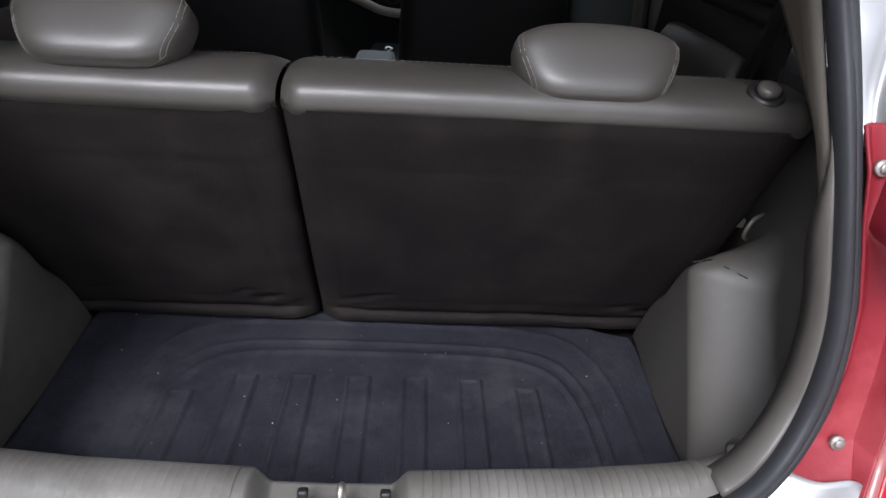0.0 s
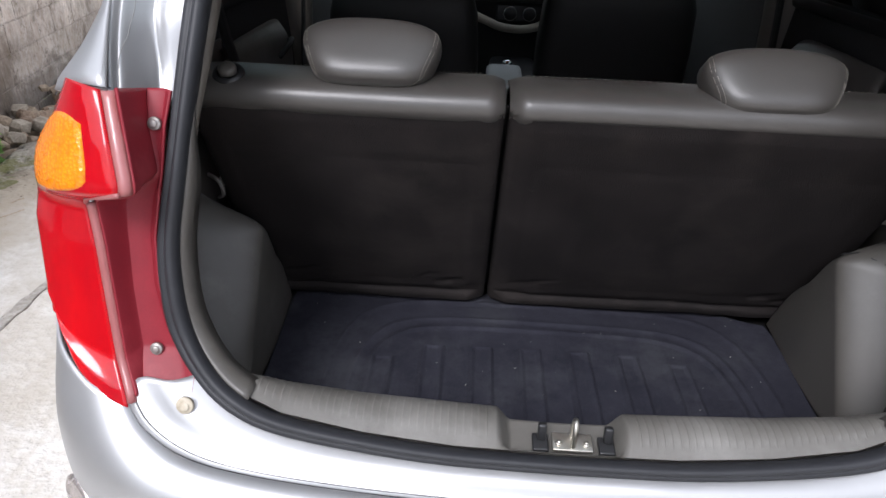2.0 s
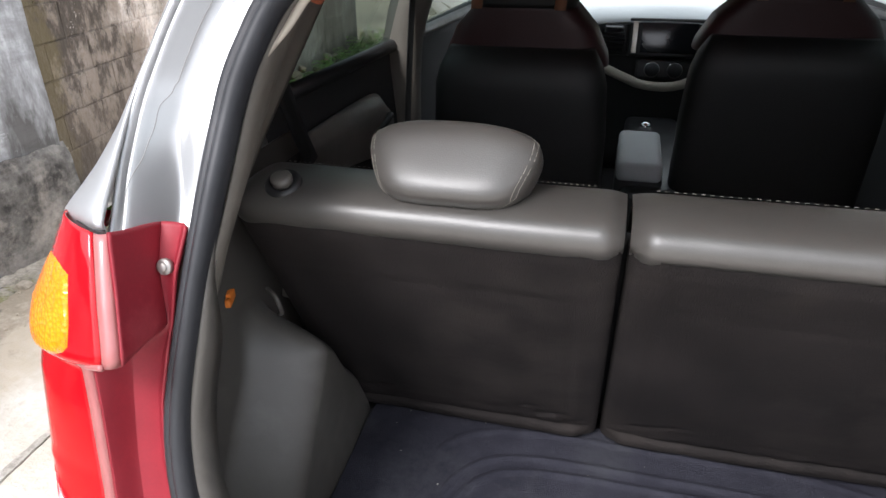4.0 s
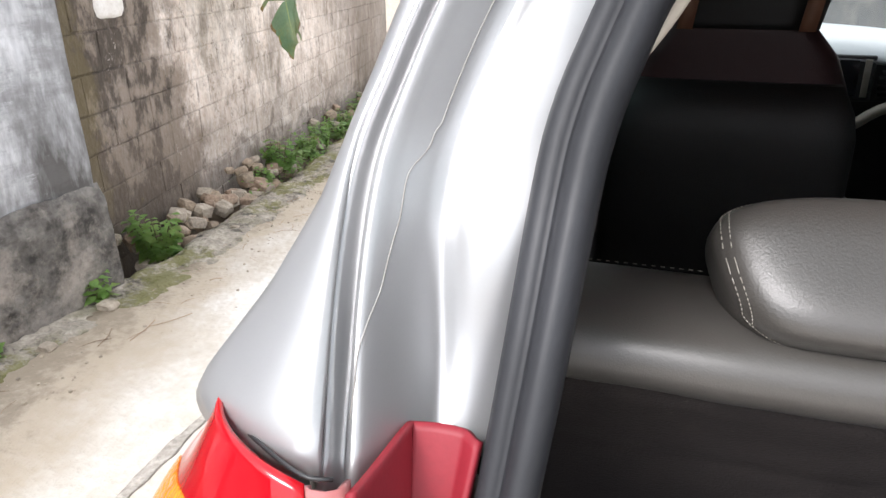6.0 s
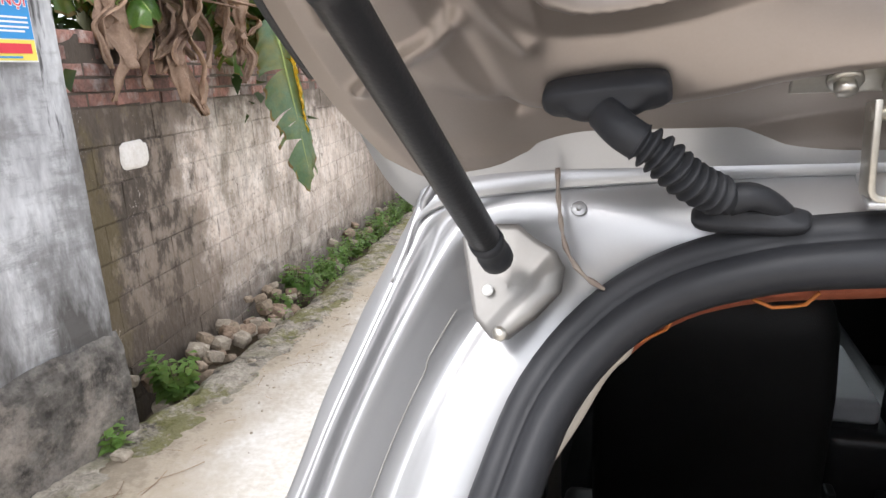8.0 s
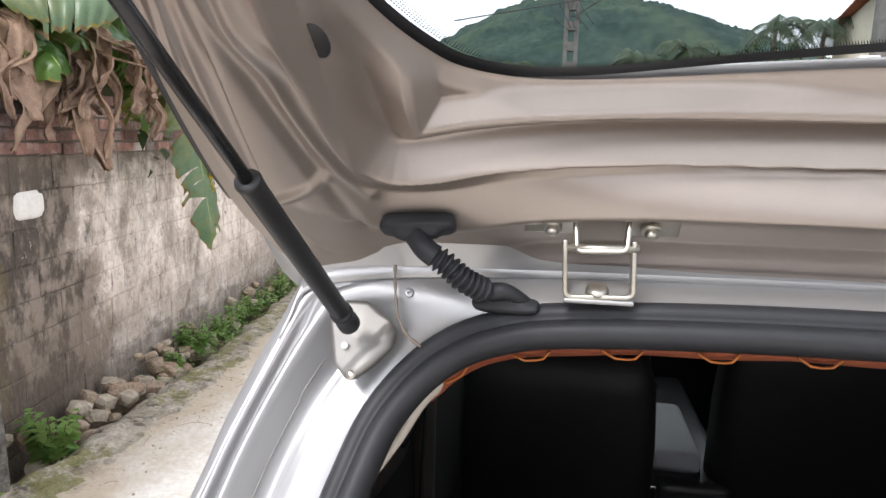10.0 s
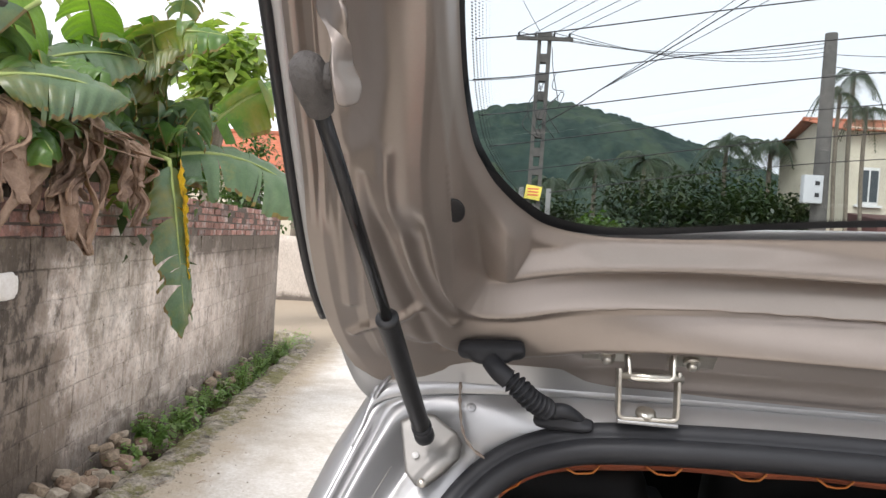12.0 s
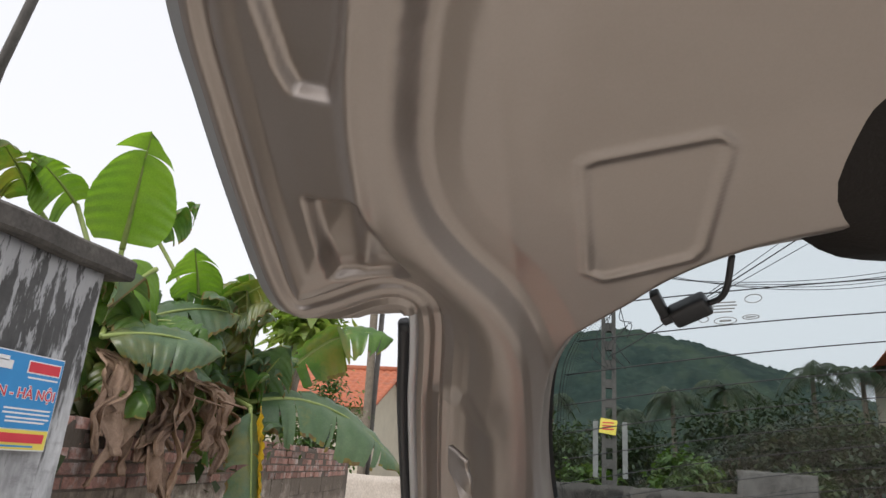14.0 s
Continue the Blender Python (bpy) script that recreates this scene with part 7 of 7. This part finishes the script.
def weed(at, r, n, rng):
    """A small leafy weed: thin stems and opposite leaves."""
    at = Vector(at)
    pl = thing("weed", "small leafy green weed growing along the ditch", "weed", "weeds by the wall", at=tuple(at))
    stems, vs, fs = [], [], []
    for _ in range(n):
        a = rng.uniform(0, 6.28)
        h = r * rng.uniform(.6, 1.3)
        top = at + Vector((math.cos(a) * r * rng.uniform(.2, .8), math.sin(a) * r * rng.uniform(.2, .8), h))
        root = at + Vector((math.cos(a) * r * .15, math.sin(a) * r * .15, -.03))
        pts = smooth_path([root, root.lerp(top, .5) + Vector((0, 0, .02)), top], 8)
        stems.append(tube(pts, .002, 4))
        for i in range(2, 8):
            for s in (-1, 1):
                b = a + s * 1.3 + rng.uniform(-.6, .6)
                u = Vector((math.cos(b), math.sin(b), rng.uniform(-.25, .35))).normalized()
                w = u.cross(Vector((0, 0, 1))).normalized()
                l = rng.uniform(.045, .090) * (1.25 - i / 14)
                o = len(vs)
                p = pts[i]
                vs += [p, p + u * l * .45 + w * l * .38, p + u * l + Vector((0, 0, -l * .25)), p + u * l * .45 - w * l * .38]
                fs.append((o, o + 1, o + 2, o + 3))
    part("stalk", mesh("stalk", *join(*stems), M_STEM), pl)
    part("foliage", mesh("foliage", vs, fs, M_WEED), pl)


rng = random.Random(3)
for x, y, z, r, n in ((-2.93, 2.66, -.10, .16, 26), (-2.80, 2.02, -.08, .10, 16), (-3.36, 4.75, -.22, .15, 22), (-3.46, 5.40, -.28, .13, 18), (-3.30, 4.35, -.22, .08, 10), (-3.56, 5.9, -.32, .14, 18),
                      (-3.66, 6.5, -.38, .14, 18), (-3.86, 7.6, -.44, .17, 22), (-3.95, 8.2, -.46, .17, 22), (-4.08, 8.9, -.50, .18, 22), (-4.2, 9.6, -.52, .2, 22), (-2.76, 1.45, -.05, .07, 10), (-2.95, 1.70, -.12, .07, 8), (-3.76, 7.0, -.40, .13, 16), (-4.32, 10.3, -.52, .16, 18)):
    weed((x, y, z), r * 1.35, n, rng)

# low greenery along the ditch
vs, fs = [], []
for i in range(5200):
    y = rng.uniform(3.9, 12.2)
    thick = max(0, .55 + .9 * noise.noise((y * 1.3, 0, 4)))
    if rng.random() > thick:
        continue
    d = (y - 2.1) / .985
    p = along_wall(d, rng.uniform(.10, .50), 0)
    p.z = ground_z(p.y) - .12 + abs(rng.gauss(0, .09)) * (.6 + thick)
    a = rng.uniform(0, 6.28)
    u = Vector((math.cos(a), math.sin(a), rng.uniform(-.3, .8))).normalized()
    w = u.cross(Vector((0, 0, 1))).normalized()
    l = rng.uniform(.02, .055)
    o = len(vs)
    vs += [p, p + u * l * .5 + w * l * .3, p + u * l, p + u * l * .5 - w * l * .3]
    fs.append((o, o + 1, o + 2, o + 3))
tagged(part("ditch_greenery", mesh("ditch_greenery", vs, fs, M_WEED, False)), "low leafy greenery growing along the ditch", "greenery", kind="stuff")

# rubble stones at the foot of the wall
M_STONE = [mat("rubble_stone", (.40, .315, .23), (.22, .17, .12), 14, .9, 0, 1.2, 60, .4), mat("pale_rubble_stone", (.44, .38, .30), (.26, .215, .165), 14, .9, 0, 1.2, 60, .4), mat("brick_rubble", (.38, .28, .20), (.22, .155, .11), 14, .9, 0, 1.2, 60, .4)]
stone_mesh = []
for k in range(6):
    bm = bmesh.new()
    bmesh.ops.create_icosphere(bm, subdivisions=2, radius=1)
    for v in bm.verts:
        v.co *= 1 + .35 * noise.noise(v.co * 1.4 + Vector((k * 7, 0, 0)))
        v.co = Vector([math.copysign(abs(c) ** .46, c) for c in v.co]) * (1 + .16 * noise.noise(v.co * 2.2))
    stone_mesh.append(bm_mesh("stone", bm, M_STONE[k % 3]))
for i in range(84):
    d = rng.uniform(.40, 3.0) if i < 62 else rng.uniform(3, 7)
    s = rng.uniform(.026, .058)
    out = rng.uniform(.05, .26)
    p = along_wall(d, out, 0)
    p.z = ground_z(p.y) - .20 + (.34 - out) * .95 + rng.uniform(-.02, .03)
    o = new("stone", stone_mesh[i % 6])
    o.matrix_basis = Matrix.Translation(p) @ Euler((rng.uniform(-.5, .5), rng.uniform(-.5, .5), rng.uniform(0, 6))).to_matrix().to_4x4() @ Matrix.Diagonal((s * 1.2, s, s * .8, 1))
    tagged(o, "rough broken rubble stone at the foot of the wall", "stone", "rubble stones")
for x, y, s in ((-2.66, 1.97, .036), (-2.62, 1.60, .026), (-2.72, 1.25, .03), (-2.75, 3.3, .022), (-2.74, 3.1, .02)):
    o = new("stone", stone_mesh[1])
    o.matrix_basis = Matrix.Translation((x, y, ground_z(y) + s * .35)) @ Matrix.Diagonal((s * 1.2, s, s * .6, 1))
    tagged(o, "pale stone lying on the kerb", "stone", "rubble stones")

# grit, pebbles and straw swept against the kerb
grit = []
for i in range(700):
    y = rng.uniform(.2, 7.5)
    x = kerb_x(y) + .06 + abs(rng.gauss(0, .20))
    r = rng.choice((.0015, .002, .0025, .003, .0055))
    grit.append(box((x, y, ground_z(y) + r * .4), (r * 2, r * rng.uniform(1.2, 2.6), r * 1.3), pose(0, 0, 0, rng.uniform(-20, 20), rng.uniform(-20, 20), rng.uniform(0, 180))))
tagged(part("grit", mesh("grit", *join(*grit), mat("tan_grit", (.42, .36, .28), (.30, .25, .19), 30, .9, island=-.3), False)), "loose grit and pebbles along the kerb", "gravel", kind="stuff")
straws = []
for i in range(60):
    y = rng.uniform(.6, 5)
    x = kerb_x(y) + rng.uniform(-.05, .35)
    a, l = rng.uniform(0, 6.28), rng.uniform(.05, .18)
    p = Vector((x, y, ground_z(y) + .004))
    straws.append(tube(smooth_path([p, p + Vector((math.cos(a) * l * .5, math.sin(a) * l * .5, .003)), p + Vector((math.cos(a + .12) * l, math.sin(a + .3) * l, 0))], 6), rng.choice((.0007, .0009, .0013)), 4))
tagged(part("straw", mesh("straw", *join(*straws), M_DRYLEAF)), "dry straw stalks lying on the lane", "straw", kind="stuff")

# trees behind the wall
def tree(at, h, c, rad, n, size, label, rng, m=M_TREE):
    t = thing("tree", label, "tree", at=at)
    at, c = Vector(at), Vector(c)
    limbs = [tube([at, at.lerp(c, .5) + Vector((.1, 0, 0)), c], [.16, .12, .05], 10)]
    for _ in range(7):
        e = c + Vector((rng.uniform(-.7, .7) * rad[0], rng.uniform(-.7, .7) * rad[1], rng.uniform(-.3, .8) * rad[2]))
        limbs.append(tube([at.lerp(c, rng.uniform(.5, .9)), (at.lerp(c, .9) + e) / 2, e], [.05, .035, .012], 7))
    part("trunk", mesh("trunk", *join(*limbs), M_BARK), t)
    part("crown", mesh("crown", *leaf_cloud(c, rad, n, size, rng, 26), m), t)


M_MANGO = leaf_mat("long_drooping_leaf", (.24, .33, .10), (.16, .25, .07), (.30, .33, .12), 8, .45)
tree((-4.9, 7.9, -.6), 4, (-4.35, 7.7, 3.6), (.55, .5, .55), 900, .26, "slender tree with long drooping leaves", rng, M_MANGO)
tree((-4.6, 6.6, -.6), 3, (-4.35, 6.5, 1.95), (.55, .6, .45), 1500, .09, "dense dark shrub behind the brick wall", rng)
tree((-6.4, 11.6, -.6), 3, (-5.9, 12.2, 2.3), (.8, .8, 1.0), 2200, .13, "leafy garden tree beyond the wall", rng)


def palm(at, top, fronds, length, rng, droop=.9, label="tall palm with drooping feathery fronds", leaf=.5):
    at, top = Vector(at), Vector(top)
    t = thing("palm_tree", label, "palm tree", "palm trees", at=tuple(at))
    r = .12 if length > 1.5 else .07
    part("trunk", mesh("trunk", *tube([at.lerp(top, k / 6) + Vector((.12 * math.sin(k), 0, 0)) * .6 for k in range(7)], [r * 1.3] + [r] * 5 + [r * .8], 10), M_BARK), t)
    vs, fs = [], []
    for i in range(fronds):
        a = 6.283 * i / fronds + rng.uniform(-.2, .2)
        up = rng.uniform(.0, 1.0)
        d = Vector((math.cos(a), math.sin(a), 0))
        rib = []
        for k in range(12):
            s = k / 11
            rib.append(top + d * length * s * (.95 - .15 * s) + Vector((0, 0, length * (up * s - droop * (1.0 + .2 * up) * s * s))))
        side = d.cross(Vector((0, 0, 1)))
        for k in range(1, 12):
            for sgn in (-1, 1):
                for q in (0, .5):
                    p = rib[k - 1].lerp(rib[k], q)
                    l = leaf * math.sin(math.pi * (.12 + .8 * k / 12)) * rng.uniform(.8, 1.1)
                    e = p + side * sgn * l * .75 + (rib[k] - rib[k - 1]).normalized() * l * .35 + Vector((0, 0, -l * .45))
                    w = (rib[k] - rib[k - 1]).normalized() * l * .06
                    o = len(vs)
                    vs += [p - w, p + w, e]
                    fs.append((o, o + 1, o + 2))
        o = len(vs)
        tv, tf = tube(rib, .02 * length / 2, 4)
        vs += tv
        fs += [tuple(j + o for j in f) for f in tf]
    part("crown", mesh("crown", vs, fs, M_PALM), t)


palm((-7.25, 18.68, -.6), (-7.2, 18.6, 9.44), 11, 1.6, rng, 1.1, leaf=.55)
for x, y, z, l in ((3.4, 38, 6.2, 2.3), (6.4, 40, 6.9, 2.6), (8.6, 46, 7.2, 2.6), (10.4, 38, 7.8, 2.6), (12.4, 37, 7.6, 2.4), (1.2, 47, 6.0, 2.2), (-3.5, 45, 6.5, 2.2)):
    palm((x, y, -.6), (x, y, z), 15, l, rng, 1.0, leaf=.9)
for x, y, z in ((10.3, 24.6, 7.6), (11.6, 25.4, 7.2), (10.9, 25.0, 8.4)):
    palm((x, y, -.6), (x, y, z), 9, 1.3, rng, 1.25, "areca palm beside the cream house", .5)
M_BUSH = [leaf_mat("bush_leaf_mid", (.042, .075, .022), (.026, .052, .016), (.075, .095, .025), 5, .25), leaf_mat("bush_leaf_bright", (.085, .155, .03), (.055, .11, .022), (.14, .17, .04), 3, .3), leaf_mat("bush_leaf_deep", (.030, .052, .02), (.018, .036, .014), (.06, .075, .025), 3, .22)]
for i, (x, y, z, rx, rz, k) in enumerate(((-2.2, 31, 2.2, 2.0, 1.8, 0), (2.8, 29, 1.9, 1.3, .9, 1), (5.6, 33, 3.2, 2.6, 2.2, 2), (8.6, 33, 3.6, 2.6, 2.2, 2), (10.6, 35, 3.4, 2.0, 2.0, 0), (.6, 36, 2.6, 2.4, 1.9, 2), (12.5, 34, 3.0, 2, 1.8, 2),
                                           (-5.5, 33, 2.8, 2.6, 2.0, 0), (7.2, 28.5, 1.6, 1.2, 1.0, 0), (-9.5, 36, 3.5, 3.5, 2.8, 2), (15, 40, 4, 3.5, 2.6, 0), (-1.0, 27, 1.4, 1.0, .8, 1), (9.8, 25.5, 1.0, .9, .8, 1), (3.5, 44, 3.0, 3.4, 2.2, 2))):
    tr = thing("bush", "dense green tropical bush behind the end wall", "bush", "bushes", at=(x, y, -.6))
    part("trunk", mesh("trunk", *tube([(x, y, -.6), (x + .1, y, z * .5), (x, y, z)], [.12, .09, .04], 8), M_BARK), tr)
    part("crown", mesh("crown", *leaf_cloud((x, y, z), (rx, rx, rz), 2600, .34, rng, 34), M_BUSH[k]), tr)

# added shrubs: dark leafy backing that stands in for shade under the banana leaves
for x, y, z, rx in ((-3.75, 2.55, 1.70, .50), (-4.05, 3.7, 1.60, .55), (-4.15, 4.7, 1.65, .55), (-4.35, 5.7, 1.60, .50)):
    tr = thing("bush", "dark leafy shrub added as backing behind the block wall", "bush", "shrubs behind the wall", at=(x, y, -.4))
    part("trunk", mesh("trunk", *tube([(x, y, -.4), (x + .04, y, .6), (x, y, z)], [.05, .04, .02], 8), M_BARK), tr)
    part("crown", mesh("crown", *leaf_cloud((x, y, z), (rx, rx, .50), 1500, .16, rng, 26), M_BUSH[0]), tr)

# houses
def tiled_roof(a, b, c, d, nu, nv, wave=.045):
    a, b, c, d = map(Vector, (a, b, c, d))
    nor = (b - a).cross(d - a).normalized()
    if nor.z < 0:
        nor = -nor

    def fn(u, w):
        p = a.lerp(b, u).lerp(d.lerp(c, u), w)
        rows = (w * nv / 4) % 1
        return p + nor * (wave * abs(math.sin(u * nu * .5 * math.pi / 2)) + .04 * (1 - rows))
    return grid(fn, nu, nv)


def house(name, x0, x1, y0, y1, z, ridge, m, label, wins):
    h = thing(name, label, "house", at=((x0 + x1) / 2, (y0 + y1) / 2, -.6))
    xm = (x0 + x1) / 2
    wall = box((xm, (y0 + y1) / 2, (z - .6) / 2), (x1 - x0, y1 - y0, z + .6))
    part("wall", mesh("wall", *wall, m, False), h)
    gv = [Vector(p) for p in ((x0, y0, z), (x0, y1, z), (x0, (y0 + y1) / 2, ridge - .1), (x1, y0, z), (x1, y1, z), (x1, (y0 + y1) / 2, ridge - .1))]
    part("gable", mesh("gable", gv, [(0, 1, 2), (3, 5, 4), (0, 2, 5, 3), (1, 4, 5, 2), (0, 3, 4, 1)], m, False), h)
    ym = (y0 + y1) / 2
    for s in (0, 1):
        ye = y0 - .5 if s == 0 else y1 + .5
        part("roof", mesh("roof", *tiled_roof((x0 - .5, ye, z - .25), (x1 + .5, ye, z - .25), (x1 + .5, ym, ridge), (x0 - .5, ym, ridge), 120, 48), M_ROOFTILE), h, "orange tiled roof", solid=.05)
    part("ridge", mesh("ridge", *tube([(x0 - .5, ym, ridge + .05), (x1 + .5, ym, ridge + .05)], .12, 8), M_ROOFTILE), h)
    for wx, wz, ww, wh in wins:
        w = part("window", mesh("window", *join(box((wx, y0 - .03, wz), (ww, .10, wh)), box((wx, y0 - .08, wz - wh / 2 - .06), (ww + .3, .2, .1))), mat("pale_window_frame", (.7, .7, .68), (.65, .65, .63), 3, .6), False), h)
        for s in (-1, 1):
            part("pane", mesh("pane", *box((wx + s * ww * .24, y0 - .09, wz), (ww * .38, .03, wh * .84)), mat("dark_pane", (.05, .06, .065), (.04, .05, .055), 3, .1), False), w)
    return h


house("house", -14.0, -7.6, 19.5, 24.5, 3.45, 4.75, M_CREAM, "low house with an orange tiled roof behind the garden", ((-9, 2.0, 1.0, 1.2),))
h2 = house("house", 13.2, 21.3, 30, 38, 7.5, 8.5, M_CREAM, "two-storey cream house with an orange tiled roof", ((14.0, 5.0, .8, 1.6), (16.9, 5.3, 1.6, 1.4), (19.3, 5.0, .8, 1.6)))
part("canopy", mesh("canopy", *box((16.5, 28.7, 3.2), (6.6, 2.6, .9), pose(0, 0, 0, 8), .05), mat("maroon_canopy", (.10, .045, .04), (.08, .035, .03), 3, .6)), h2, "dark maroon awning")
for x in (13.9, 16.8, 19.3):
    part("canopy_post", mesh("canopy_post", *tube([(x, 27.8, -.6), (x, 27.8, 3.0)], .05, 8), M_POLE), h2)

# utility poles and wires
def lattice_pole(x, y, h, w, label):
    t = thing("utility_pole", label, "utility pole", "utility poles", at=(x, y, -.6))
    for s in (-1, 1):
        part("leg", mesh("leg", *box((x + s * w * .36, y, (h - .6) / 2), (w * .28, w * .7, h + .6)), M_POLE, False), t)
    k = 0
    z = .3
    while z < h - .3:
        part("web", mesh("web", *box((x, y, z), (w * .5, w * .6, .28)), M_POLE, False), t)
        z += .62
    part("cap", mesh("cap", *box((x, y, h), (w * 1.05, w * .8, .12)), M_POLE, False), t)
    return t


p1 = lattice_pole(-.2, 22, 8.5, .46, "weathered concrete utility pole with crossarm and tangled wires")
part("crossarm", mesh("crossarm", *box((-.2, 21.8, 8.35), (1.85, .11, .11)), M_POLE, False), p1)
for x in (-1.05, -.5, .1, .6):
    part("insulator", mesh("insulator", *lathe([(.02, 0), (.05, .03), (.03, .07), (.05, .1), (.03, .14), (.01, .18)], 12, axis((x, 21.8, 8.39), (0, 0, 1))), M_BLACKP), p1)
part("sign_plate", mesh("sign_plate", *box((-.23, 21.74, 3.28), (.52, .02, .46), pose(0, 0, 0, 0, 8, 0), .004), M_SYEL), p1, "yellow warning plate")
for z in (3.40, 3.30, 3.20):
    part("plate_print", mesh("plate_print", *box((-.23, 21.725, z), (.36, .005, .04)), M_SRED, False), p1)
for x in (-.62, .28):
    part("side_plate", mesh("side_plate", *box((x, 21.9, 2.6), (.16, .06, 1.7)), mat("pale_conduit", (.26, .26, .25), (.20, .20, .19), 6, .7), False), p1)
rw = random.Random(9)
for k in range(9):
    a = Vector((rw.uniform(-.4, .5), 21.7, rw.uniform(6.4, 8.2)))
    b = Vector((rw.uniform(-.4, .9), 21.6, a.z - rw.uniform(.3, 2.2)))
    part("loose_wire", mesh("loose_wire", *tube(smooth_path([a, a.lerp(b, .5) + Vector((rw.uniform(-.5, .6), -.2, rw.uniform(-.3, .2))), b], 14), .014, 5), M_WIRE), p1)
p2 = thing("utility_pole", "round grey concrete utility pole with a meter box", "utility pole", "utility poles", at=(9.62, 24, -.6))
part("shaft", mesh("shaft", *tube([(9.62, 24, -.6), (9.6, 24, 4), (9.58, 24, 9.5)], [.30, .26, .2], 14), M_POLE), p2)
mb = part("meter_box", mesh("meter_box", *box((9.2, 23.7, 4.1), (.62, .3, .95), None, .02), mat("grey_meter_box", (.5, .51, .52), (.45, .46, .47), 4, .5)), p2, "grey meter box")
for z in (3.9, 4.3):
    part("meter_glass", mesh("meter_glass", *box((9.32, 23.54, z), (.14, .02, .14)), M_BLACKP, False), mb)
p3 = thing("utility_pole", "slim pale distant pole", "utility pole", "utility poles", at=(-7.13, 19.0, -.6))
part("shaft", mesh("shaft", *tube([(-7.13, 19.0, -.6), (-7.13, 19.0, 6.8)], [.10, .08], 10), M_POLE), p3)
p4 = thing("street_pole", "slim grey steel pole beyond the gate wall", "pole", at=(-6.2, 3.7, -.6))
part("shaft", mesh("shaft", *tube([(-6.4, 3.85, -.6), (-5.46, 3.44, 4.69), (-5.0, 3.23, 5.6)], [.05, .045, .04], 10), M_POLE), p4)


def wire(a, b, sag, r=.012, label="black overhead cable between the poles"):
    a, b = Vector(a), Vector(b)
    pts = [a.lerp(b, k / 24) + Vector((0, 0, -sag * 4 * (k / 24) * (1 - k / 24))) for k in range(25)]
    tagged(part("overhead_cable", mesh("overhead_cable", *tube(pts, r, 5), M_WIRE)), label, "cable", "overhead cables")


for k, x in enumerate((-1.05, -.5, .1, .6)):
    wire((x, 21.8, 8.55), (9.58, 24, 9.2 - .15 * k), .5)
    wire((x, 21.8, 8.55), (16 + k * .6, 4, 14.2 - .2 * k), .3, .011)
wire((1.67, 21.5, 6.68), (9.88, 20.2, 12.3), .1, .02)
wire((-.2, 21.8, 5.5), (1.67, 21.5, 6.68), .05, .02)
wire((1.67, 21.5, 6.68), (9.88, 20.2, 11.6), .1)
wire((1.67, 21.5, 6.68), (9.88, 20.2, 12.9), .1)
wire((-.2, 22, 7.2), (-7.13, 19.0, 6.5), .3)
wire((9.58, 24, 8.8), (20, 20, 9.5), .6)
wire((9.58, 24, 8.4), (20, 22, 8.6), .6)
wire((-.2, 22, 8.4), (-2.0, 30, 14), .1)

# ---- wall pieces, last ----
rng = random.Random(21)


def piece_mesh(name, l, h, d, m, k, wob):
    bm = bmesh.new()
    bmesh.ops.create_cube(bm, size=1)
    bmesh.ops.scale(bm, vec=(l, d, h), verts=bm.verts)
    front = [e for e in bm.edges if all(v.co.y < 0 for v in e.verts)]
    bmesh.ops.bevel(bm, geom=front, offset=.004, segments=1, affect="EDGES")
    for v in bm.verts:
        v.co += Vector((noise.noise(v.co * 9 + Vector((k * 5, 0, 0))), .6 * noise.noise(v.co * 7 + Vector((0, k * 5, 0))), noise.noise(v.co * 8 + Vector((0, 0, k * 5))))) * wob
    return bm_mesh(name, bm, m)


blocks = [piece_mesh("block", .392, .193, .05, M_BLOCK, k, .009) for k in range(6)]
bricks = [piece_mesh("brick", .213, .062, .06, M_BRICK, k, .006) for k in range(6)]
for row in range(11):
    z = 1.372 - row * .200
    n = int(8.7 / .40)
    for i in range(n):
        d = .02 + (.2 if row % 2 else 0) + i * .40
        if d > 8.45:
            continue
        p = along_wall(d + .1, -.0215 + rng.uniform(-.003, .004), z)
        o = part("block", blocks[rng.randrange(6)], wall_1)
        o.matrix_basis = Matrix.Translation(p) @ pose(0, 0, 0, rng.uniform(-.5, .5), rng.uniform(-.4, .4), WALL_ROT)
for row in range(5):
    z = 1.507 + row * .0765
    for i in range(38):
        d = (.11 if row % 2 else 0) + i * .226
        top_gap = row == 4 and rng.random() < .25
        if d > 8.55 or top_gap:
            continue
        p = along_wall(d, -.026 + rng.uniform(-.007, .008), z + rng.uniform(-.003, .003))
        o = part("brick", bricks[rng.randrange(6)], wall_1)
        o.matrix_basis = Matrix.Translation(p) @ pose(0, 0, 0, rng.uniform(-1, 1), rng.uniform(-1.5, 1.5), WALL_ROT)
